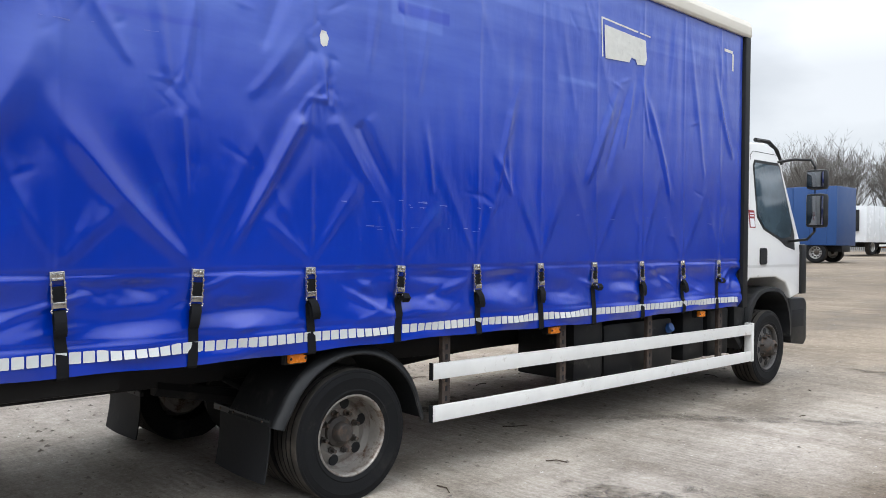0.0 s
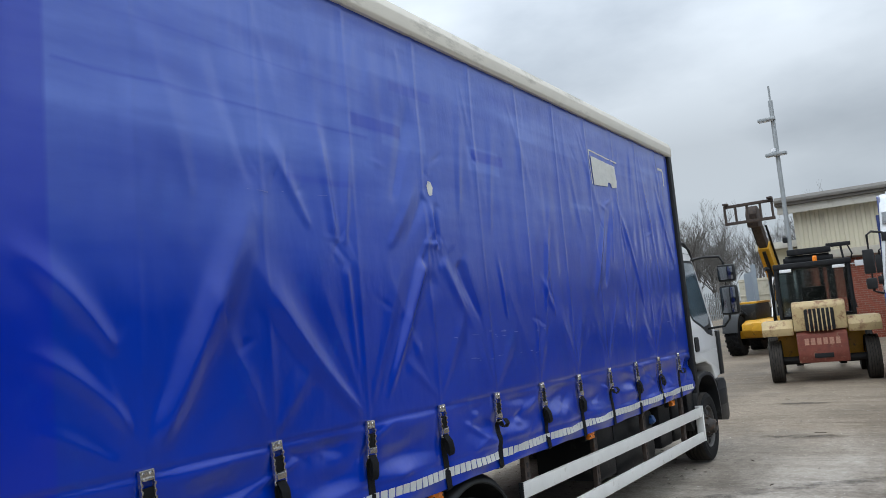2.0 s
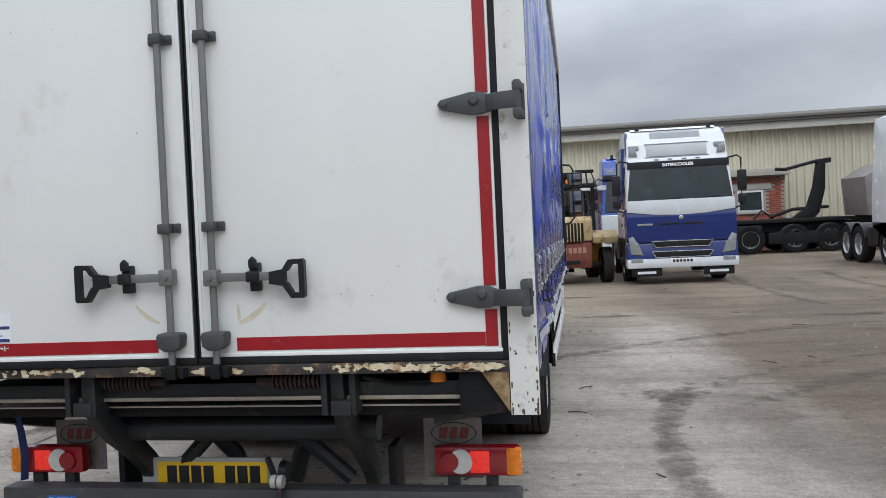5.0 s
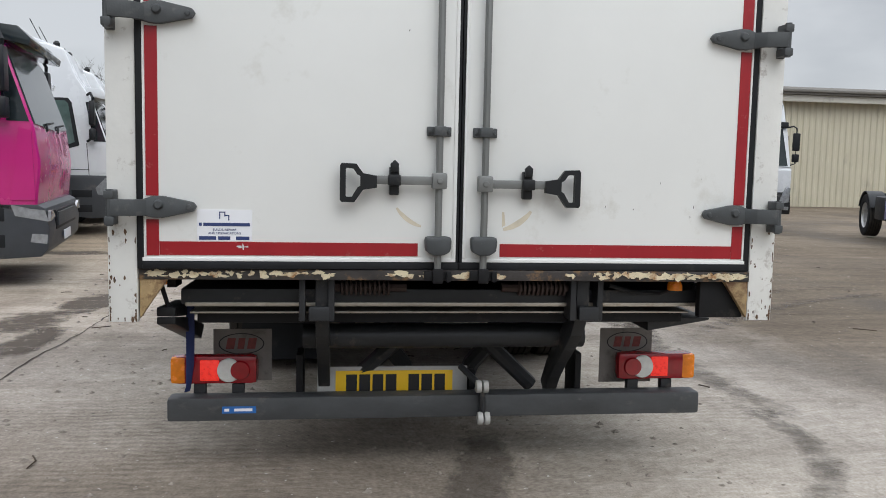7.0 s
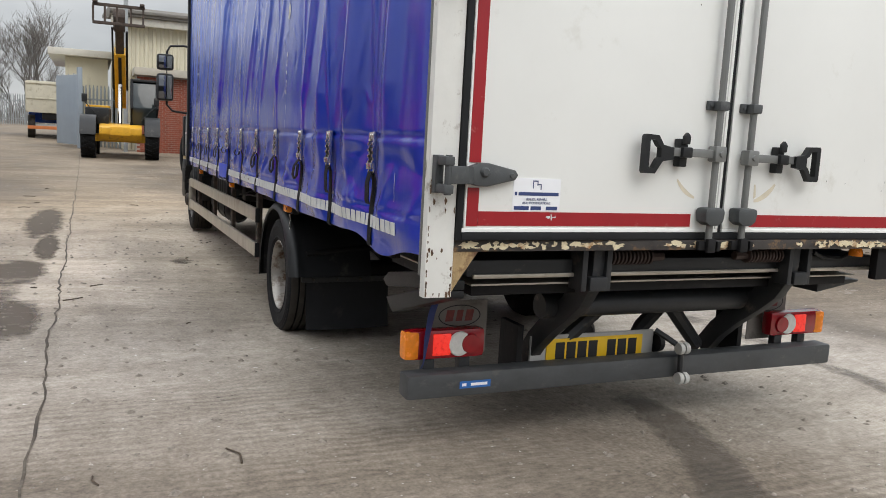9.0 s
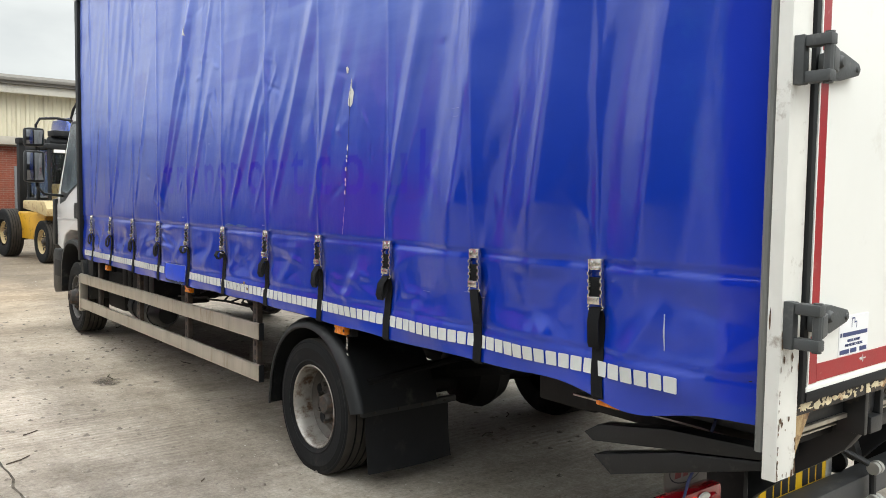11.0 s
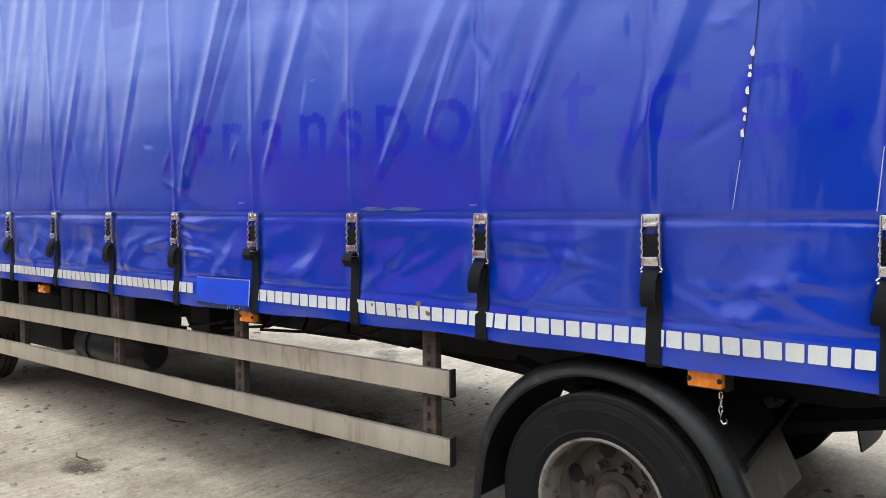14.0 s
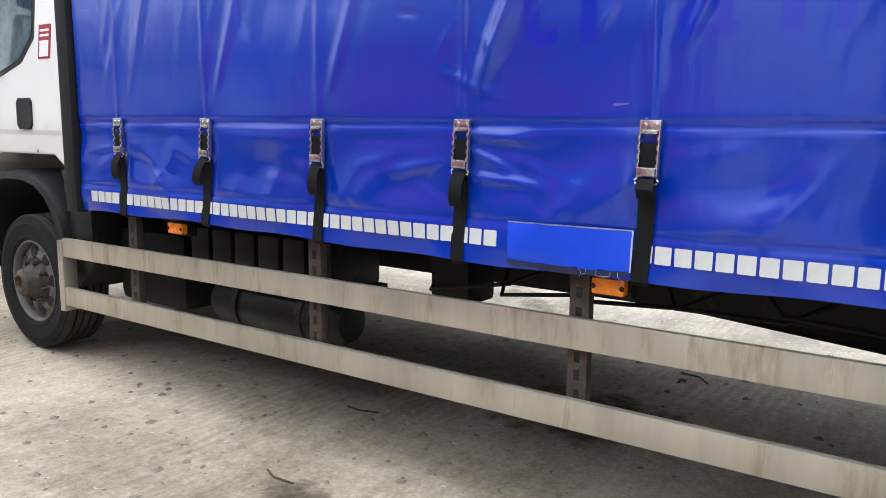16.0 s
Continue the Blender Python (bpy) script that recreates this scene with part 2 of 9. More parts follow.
# ---- the yard ----
def concrete():
    m = bpy.data.materials.new("weathered_concrete")
    m.use_nodes = True
    n, l = m.node_tree.nodes, m.node_tree.links
    p = n["Principled BSDF"]
    co = n.new("ShaderNodeTexCoord")

    def noise_tex(scale, detail, rough, stretch=(1, 1, 1), turn=0.0):
        mp = n.new("ShaderNodeMapping")
        mp.inputs["Scale"].default_value = stretch
        mp.inputs["Rotation"].default_value = (0, 0, turn)
        l.new(co.outputs["Object"], mp.inputs["Vector"])
        t = n.new("ShaderNodeTexNoise")
        t.inputs["Scale"].default_value, t.inputs["Detail"].default_value, t.inputs["Roughness"].default_value = scale, detail, rough
        l.new(mp.outputs["Vector"], t.inputs["Vector"])
        return t.outputs["Fac"]

    def ramp(fac, stops):
        r = n.new("ShaderNodeValToRGB")
        while len(r.color_ramp.elements) < len(stops):
            r.color_ramp.elements.new(0.5)
        for e, (pos, c) in zip(r.color_ramp.elements, stops):
            e.position, e.color = pos, (*c, 1)
        l.new(fac, r.inputs["Fac"])
        return r.outputs["Color"]

    def mix(a, b, fac, kind="MIX"):
        x = n.new("ShaderNodeMix")
        x.data_type, x.blend_type = "RGBA", kind
        for sock, v in (("A", a), ("B", b), ("Factor", fac)):
            if isinstance(v, (int, float)):
                x.inputs[sock].default_value = v
            elif isinstance(v, tuple):
                x.inputs[sock].default_value = (*v, 1)
            else:
                l.new(v, x.inputs[sock])
        return x.outputs["Result"]

    base = ramp(noise_tex(0.55, 8, 0.6), [(0.3, (0.31, 0.275, 0.233)), (0.5, (0.395, 0.353, 0.302)), (0.72, (0.47, 0.42, 0.362))])
    wet = ramp(noise_tex(0.42, 9, 0.65, (1, 0.45, 1), 0.35), [(0.50, (0, 0, 0)), (0.62, (1, 1, 1))])
    col = mix(base, (0.18, 0.152, 0.120), mix((0, 0, 0), wet, 0.8))
    broad = ramp(noise_tex(0.16, 6, 0.55, (1, 0.7, 1), 0.8), [(0.42, (1, 1, 1)), (0.60, (0.70, 0.68, 0.66))])
    col = mix(col, broad, 0.5, "MULTIPLY")
    # dirt gathers along the long joint and over the slab beyond it, and the right-hand side is browner
    sp = n.new("ShaderNodeSeparateXYZ")
    l.new(co.outputs["Object"], sp.inputs["Vector"])

    def calc(op, a, b=0.0, c=0.0):
        x = n.new("ShaderNodeMath")
        x.operation = op
        for k, v in enumerate((a, b, c)):
            if isinstance(v, (int, float)):
                x.inputs[k].default_value = v
            else:
                l.new(v, x.inputs[k])
        return x.outputs["Value"]

    X, Y = sp.outputs["X"], sp.outputs["Y"]
    ragged = noise_tex(0.9, 9, 0.7, (1, 0.5, 1))
    away = calc("ABSOLUTE", calc("ADD", X, 2.88))
    along = ramp(calc("ADD", calc("MULTIPLY", away, -0.38), ragged), [(0.36, (0, 0, 0)), (0.52, (1, 1, 1))])
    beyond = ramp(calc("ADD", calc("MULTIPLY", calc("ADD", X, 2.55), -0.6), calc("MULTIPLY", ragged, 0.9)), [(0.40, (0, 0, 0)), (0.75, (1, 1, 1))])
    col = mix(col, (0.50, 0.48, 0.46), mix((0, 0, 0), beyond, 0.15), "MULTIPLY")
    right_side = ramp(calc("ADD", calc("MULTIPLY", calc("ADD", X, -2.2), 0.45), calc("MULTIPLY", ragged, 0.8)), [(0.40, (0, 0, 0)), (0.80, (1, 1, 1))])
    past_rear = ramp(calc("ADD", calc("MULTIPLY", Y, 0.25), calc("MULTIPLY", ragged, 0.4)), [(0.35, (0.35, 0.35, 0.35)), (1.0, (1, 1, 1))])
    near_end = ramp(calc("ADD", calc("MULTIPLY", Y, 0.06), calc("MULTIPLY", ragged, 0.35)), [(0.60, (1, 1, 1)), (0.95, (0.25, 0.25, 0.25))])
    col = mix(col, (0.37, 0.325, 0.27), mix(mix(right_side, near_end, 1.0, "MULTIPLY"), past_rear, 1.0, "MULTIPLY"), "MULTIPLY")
    # darker and browner with distance up the yard
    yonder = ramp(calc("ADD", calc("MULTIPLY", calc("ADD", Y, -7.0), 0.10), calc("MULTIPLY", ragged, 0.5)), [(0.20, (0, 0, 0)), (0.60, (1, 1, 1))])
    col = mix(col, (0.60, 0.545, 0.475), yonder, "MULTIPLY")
    # a paler stretch ahead on the left, set by position
    pale_zone = ramp(calc("ADD", calc("MULTIPLY", calc("ADD", Y, -2.0), 0.12), calc("MULTIPLY", ragged, 0.5)), [(0.30, (0, 0, 0)), (0.65, (1, 1, 1))])
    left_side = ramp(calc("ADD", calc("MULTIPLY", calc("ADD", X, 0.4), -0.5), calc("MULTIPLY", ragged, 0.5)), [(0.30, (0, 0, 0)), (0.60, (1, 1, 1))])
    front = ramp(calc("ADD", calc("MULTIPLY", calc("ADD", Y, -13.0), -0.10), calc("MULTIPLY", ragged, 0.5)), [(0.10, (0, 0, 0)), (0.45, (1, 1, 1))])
    pale_zone = mix(pale_zone, front, 1.0, "MULTIPLY")
    col = mix(col, (1.45, 1.42, 1.36), mix(pale_zone, left_side, 1.0, "MULTIPLY"), "MULTIPLY")
    streaky = ramp(noise_tex(1.3, 9, 0.70, (0.3, 1.6, 1), 0.15), [(0.46, (1, 1, 1)), (0.64, (0.46, 0.43, 0.39))])
    col = mix(col, streaky, 0.5, "MULTIPLY")
    # a darker stretch behind the lorry on the left, set by position
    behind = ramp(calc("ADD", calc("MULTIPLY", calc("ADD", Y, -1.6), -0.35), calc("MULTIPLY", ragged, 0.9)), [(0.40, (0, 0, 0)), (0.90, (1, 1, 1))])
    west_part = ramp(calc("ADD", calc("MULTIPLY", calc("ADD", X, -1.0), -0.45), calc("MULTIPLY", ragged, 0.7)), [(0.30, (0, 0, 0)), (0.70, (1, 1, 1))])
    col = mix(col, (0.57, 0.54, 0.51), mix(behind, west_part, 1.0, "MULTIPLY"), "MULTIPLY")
    oil = ramp(noise_tex(1.3, 8, 0.7), [(0.64, (0, 0, 0)), (0.72, (1, 1, 1))])
    col = mix(col, (0.05, 0.045, 0.04), mix((0, 0, 0), oil, 0.6))
    pale = ramp(noise_tex(2.3, 8, 0.75, (0.55, 1, 1), -0.5), [(0.62, (0, 0, 0)), (0.74, (1, 1, 1))])
    col = mix(col, (0.47, 0.44, 0.40), mix((0, 0, 0), pale, 0.5))
    # tamped ridges across the slabs, worn away in patches
    w = n.new("ShaderNodeTexWave")
    w.wave_type, w.bands_direction = "BANDS", "Y"
    w.inputs["Scale"].default_value, w.inputs["Distortion"].default_value = 5.6, 4.5
    w.inputs["Detail"].default_value, w.inputs["Detail Scale"].default_value = 4, 1.2
    l.new(co.outputs["Object"], w.inputs["Vector"])
    worn = ramp(noise_tex(0.65, 6, 0.6), [(0.47, (0, 0, 0)), (0.68, (1, 1, 1))])
    lanes = ramp(calc("MULTIPLY", calc("ADD", X, 2.4), 0.15), [(0.55, (1, 1, 1)), (0.80, (0.15, 0.15, 0.15))])
    ridge = mix((0.5, 0.5, 0.5), w.outputs["Color"], mix(worn, lanes, 1.0, "MULTIPLY"))
    col = mix(col, ridge, 0.27, "SOFT_LIGHT")
    fleck = ramp(noise_tex(26, 3, 0.6), [(0.69, (0, 0, 0)), (0.72, (1, 1, 1))])
    col = mix(col, (0.62, 0.60, 0.56), mix((0, 0, 0), fleck, 0.8))
    speck = ramp(noise_tex(17, 3, 0.6, (1, 1.3, 1), 1.0), [(0.69, (0, 0, 0)), (0.72, (1, 1, 1))])
    col = mix(col, (0.06, 0.055, 0.05), mix((0, 0, 0), speck, 0.7))
    grain = noise_tex(55, 6, 0.7)
    col = mix(col, ramp(grain, [(0.3, (0.12, 0.12, 0.12)), (0.7, (0.88, 0.88, 0.88))]), 0.5, "SOFT_LIGHT")
    pits = noise_tex(14, 8, 0.75)
    col = mix(col, ramp(pits, [(0.32, (0.08, 0.08, 0.08)), (0.68, (0.9, 0.9, 0.9))]), 0.42, "SOFT_LIGHT")
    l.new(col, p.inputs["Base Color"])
    rr = n.new("ShaderNodeMapRange")
    rr.inputs["To Min"].default_value, rr.inputs["To Max"].default_value = 0.86, 0.62
    l.new(wet, rr.inputs["Value"])
    l.new(rr.outputs["Result"], p.inputs["Roughness"])
    p.inputs["Specular IOR Level"].default_value = 0.3
    b1 = n.new("ShaderNodeBump")
    b1.inputs["Strength"].default_value, b1.inputs["Distance"].default_value = 0.32, 0.005
    l.new(ridge, b1.inputs["Height"])
    b2 = n.new("ShaderNodeBump")
    b2.inputs["Strength"].default_value, b2.inputs["Distance"].default_value = 0.35, 0.006
    l.new(grain, b2.inputs["Height"])
    l.new(b1.outputs["Normal"], b2.inputs["Normal"])
    l.new(b2.outputs["Normal"], p.inputs["Normal"])
    return m


CONCRETE = concrete()


def build_ground():
    xs = [-1500, -500, -200, -100, -60] + [-40 + 2 * i for i in range(41)] + [60, 100, 200, 500, 1500]
    ys = [-1500, -500, -150, -60, -30] + [-16 + i for i in range(90)] + [80, 100, 150, 300, 700, 2000]
    bm = B()
    grid = [[bm.verts.new((x, y, ground_z(y))) for y in ys] for x in xs]
    for i in range(len(xs) - 1):
        for j in range(len(ys) - 1):
            bm.faces.new((grid[i][j], grid[i + 1][j], grid[i + 1][j + 1], grid[i][j + 1]))
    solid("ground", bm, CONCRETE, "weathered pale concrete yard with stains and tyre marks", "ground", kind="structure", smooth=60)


build_ground()
CRACK = mat("dirt_filled_joint", (0.06, 0.048, 0.036), 0.95, var=0.4, scale=9, bump=0.3, bscale=60, dirt=((0.13, 0.11, 0.085), 0.4, 5))


def joint(pts, width, seed, rag=0.5):
    """A joint or crack in the slabs, filled with dark dirt, with a ragged edge."""
    rng = random.Random(seed)
    bm = B()
    rows = []
    for (xa, ya), (xb, yb) in zip(pts, pts[1:]):
        n = max(2, int(math.hypot(xb - xa, yb - ya) / 0.12))
        nx, ny = -(yb - ya), xb - xa
        ln = math.hypot(nx, ny)
        nx, ny = nx / ln, ny / ln
        for k in range(n):
            f = k / n
            x, y = xa + (xb - xa) * f, ya + (yb - ya) * f
            o = 0.012 * math.sin(y * 3.1 + seed) + rng.uniform(-0.01, 0.01)
            wa, wb = [width * (1 - rag + rag * 2 * rng.random() ** 2) for _ in (0, 1)]
            rows.append([bm.verts.new((x + nx * (o + s), y + ny * (o + s), ground_z(y) + 0.004)) for s in (-wa, wb)])
    for a, b in zip(rows, rows[1:]):
        bm.faces.new((a[0], b[0], b[1], a[1]))
    return bm


JOINTS = [
    ([(-2.5, -6), (-2.5, 3), (-2.52, 14), (-2.6, 30), (-2.7, 50)], 0.007), ([(-14, 10.5), (-2.5, 10.6), (14, 10.4)], 0.008), ([(-14, 17.2), (14, 17.3)], 0.008),
    ([(-14, 4.3), (-2.5, 4.35)], 0.006), ([(2.6, 4.2), (9, 4.5), (16, 3.8)], 0.007), ([(4.6, 15.2), (6.0, 11), (6.9, 8.0), (9.5, 5.8)], 0.008),
    ([(-2.5, -0.6), (3, -0.5)], 0.004),
]
for k, (line, wide) in enumerate(JOINTS):
    solid("slab_joint", joint(line, wide, k), CRACK, "dirt-filled joint between the yard's concrete slabs", "joint", kind="structure", smooth=0)


def film_material(name, colour, strength, size):
    """A thin film of dirt, ragged and thinning towards its edge."""
    m = bpy.data.materials.new(name)
    m.use_nodes = True
    n, l = m.node_tree.nodes, m.node_tree.links
    p = n["Principled BSDF"]
    p.inputs["Base Color"].default_value, p.inputs["Roughness"].default_value = (*colour, 1), 0.85
    at = n.new("ShaderNodeAttribute")
    at.attribute_name = "thick"
    ge = n.new("ShaderNodeNewGeometry")
    t = n.new("ShaderNodeTexNoise")
    t.inputs["Scale"].default_value, t.inputs["Detail"].default_value, t.inputs["Roughness"].default_value = size, 9, 0.7
    l.new(ge.outputs["Position"], t.inputs["Vector"])
    ad = n.new("ShaderNodeMath")
    ad.operation = "ADD"
    l.new(at.outputs["Fac"], ad.inputs[0])
    l.new(t.outputs["Fac"], ad.inputs[1])
    mr = n.new("ShaderNodeMapRange")
    mr.inputs["From Min"].default_value, mr.inputs["From Max"].default_value, mr.inputs["To Max"].default_value = 0.80, 1.05, strength
    l.new(ad.outputs["Value"], mr.inputs["Value"])
    l.new(mr.outputs["Result"], p.inputs["Alpha"])
    return m


MUD = film_material("dried_mud_film", (0.085, 0.067, 0.05), 0.75, 4.5)
RUBBER = film_material("tyre_rubber_marks", (0.085, 0.074, 0.063), 0.5, 6.0)


def film(name, grid, thick, material, label, category):
    """A dirt film from rows of ground points, each with its own thickness."""
    h, w = len(grid), len(grid[0])
    me = bpy.data.meshes.new(name)
    me.from_pydata([(x, y, ground_z(y) + 0.005) for row in grid for x, y in row], [], [(i * w + j, (i + 1) * w + j, (i + 1) * w + j + 1, i * w + j + 1) for i in range(h - 1) for j in range(w - 1)])
    at = me.attributes.new("thick", "FLOAT", "POINT")
    at.data.foreach_set("value", [float(v) for row in thick for v in row])
    me.materials.append(material)
    ob = new(name, me)
    ob.visible_shadow = False
    tagged(ob, label, category, kind="structure")


def mud_patch(cx, cy, rx, ry, amount=0.75):
    k = [i / 6 - 1 for i in range(13)]
    grid = [[(cx + 1.3 * u * rx, cy + 1.3 * v * ry) for v in k] for u in k]
    thick = [[amount * (1 - 1.69 * (u * u + v * v)) for v in k] for u in k]
    film("mud_patch", grid, thick, MUD, "dried brown mud on the concrete beside a slab joint", "mud")


def tyre_mark(cx, cy, rad, wide, a0, a1, amount=0.38):
    n = 30
    aa = [radians(a0 + (a1 - a0) * i / n) for i in range(n + 1)]
    ks = (-1, -0.6, -0.3, 0, 0.3, 0.6, 1)
    grid = [[(cx + (rad + k * wide) * math.cos(a), cy + (rad + k * wide) * math.sin(a)) for k in ks] for a in aa]
    thick = [[amount * (1 - k * k) * min(1, 4 * i / n, 4 * (n - i) / n) for k in ks] for i, a in enumerate(aa)]
    film("tyre_mark", grid, thick, RUBBER, "dark curved tyre mark on the concrete", "tyre mark")


for p in ((-2.86, 4.9, 0.36, 0.8), (-2.74, 3.1, 0.24, 0.8), (-2.80, 8.4, 0.30, 2.2), (-3.7, 3.6, 0.9, 0.3, 0.6), (-3.05, 3.9, 0.45, 0.9, 0.6), (-2.68, 6.3, 0.16, 1.3), (2.1, 3.75, 0.6, 0.6, 0.45), (-1.5, 5.3, 0.16, 0.25, 0.6), (-0.2, 4.85, 0.5, 0.8, 0.6), (-4.6, 9.5, 1.3, 0.5, 0.6), (5.5, 9.0, 1.6, 0.3, 0.5), (1.9, 9.4, 0.9, 0.25, 0.5), (1.3, 12.7, 0.6, 0.2, 0.6)):
    mud_patch(*p)
for p in ((-2.05, 0.89, 2.30, 0.20, -70, 10, 0.7), (7.94, -0.97, 7.49, 0.22, 95, 150), (7.94, -0.97, 6.85, 0.20, 95, 150, 0.45), (7.94, -0.97, 9.5, 0.22, 95, 150, 0.45), (7.81, 2.11, 5.86, 0.2, 150, 200, 0.5), (30.0, 14.0, 23.0, 0.22, 165, 195, 0.45), (30.0, 14.0, 25.1, 0.22, 165, 195, 0.45), (0.58, 0.82, 1.30, 0.15, -80, 40, 0.5), (-9.0, 3.0, 4.2, 0.2, -40, 40, 0.5)):
    tyre_mark(*p)


def build_litter():
    rng = random.Random(5)
    bm = B()
    for k in range(2600):
        x, y = (rng.uniform(-7, 10), rng.uniform(-2.5, 17)) if k < 900 else (rng.uniform(-3.2, 1.5), rng.uniform(-1.5, 9))
        s = rng.choice((0.006, 0.008, 0.012, 0.02)) * rng.uniform(0.6, 1.3)
        z = ground_z(y)
        a = rng.uniform(0, 6.28)
        vs = []
        for j in range(5):
            t = a + j * 1.257
            q = s * rng.uniform(0.6, 1.3)
            vs.append(bm.verts.new((x + q * math.cos(t), y + q * math.sin(t), z + 0.001)))
        tip = bm.verts.new((x, y, z + s * 0.6))
        for j in range(5):
            bm.faces.new((vs[j], vs[(j + 1) % 5], tip))
    solid("grit", bm, mat("loose_grit", (0.22, 0.19, 0.16), 0.9, var=0.5, scale=40), "loose grit and small stones on the concrete", "gravel", kind="stuff", smooth=0)
    bm = B()
    for k in range(90):
        x, y = rng.uniform(-6, 9), rng.uniform(-1, 16)
        z, a, ln = ground_z(y), rng.uniform(0, 6.28), rng.uniform(0.04, 0.2)
        tube(bm, [(x, y, z + 0.005), (x + 0.5 * ln * math.cos(a), y + 0.5 * ln * math.sin(a), z + 0.009), (x + ln * math.cos(a + 0.3), y + ln * math.sin(a + 0.3), z + 0.005)], 0.004, 4)
    solid("twig_litter", bm, mat("dead_twig", (0.07, 0.05, 0.035), 0.9, var=0.4, scale=40), "dead twigs and leaf scraps lying on the concrete", "twigs", kind="stuff", smooth=0)


build_litter()


# unseen plain walls added to close both sides and behind, darkening reflections and skylight
def boundary(name, x0, x1, y0, y1, h):
    b = B()
    box(b, x0, x1, y0, y1, -0.3, h)
    solid(name, b, MATS["unseen_wall_dark"], "plain dark wall added out of view round the yard to darken reflections", "wall", kind="structure")


mat("unseen_wall_dark", (0.045, 0.047, 0.045), 0.8, var=0.3, scale=0.6, bump=0.1, bscale=20)
boundary("wall_east", 27.0, 27.3, -30, 25.5, 6.0)
boundary("wall_west", -11.8, -11.5, -30, 4.6, 6.4)
boundary("wall_south", -11.5, 27, -30.3, -30.0, 4.6)


# ---- the curtain-sided lorry ----
# origin on the ground under the middle of the rear frame; y runs towards the cab
lorry = thing("curtainsider_lorry", "blue curtain-sided rigid lorry with white cab and scuffed white rear doors", "lorry")
BUCKLES = {True: [0.54 + 0.6 * i for i in range(11)], False: [0.604, 1.19, 1.80, 2.405, 3.0, 3.605, 4.20, 4.795, 5.405, 6.015, 6.62]}
SIDE, TOP, HEM = 1.255, 3.295, 0.85


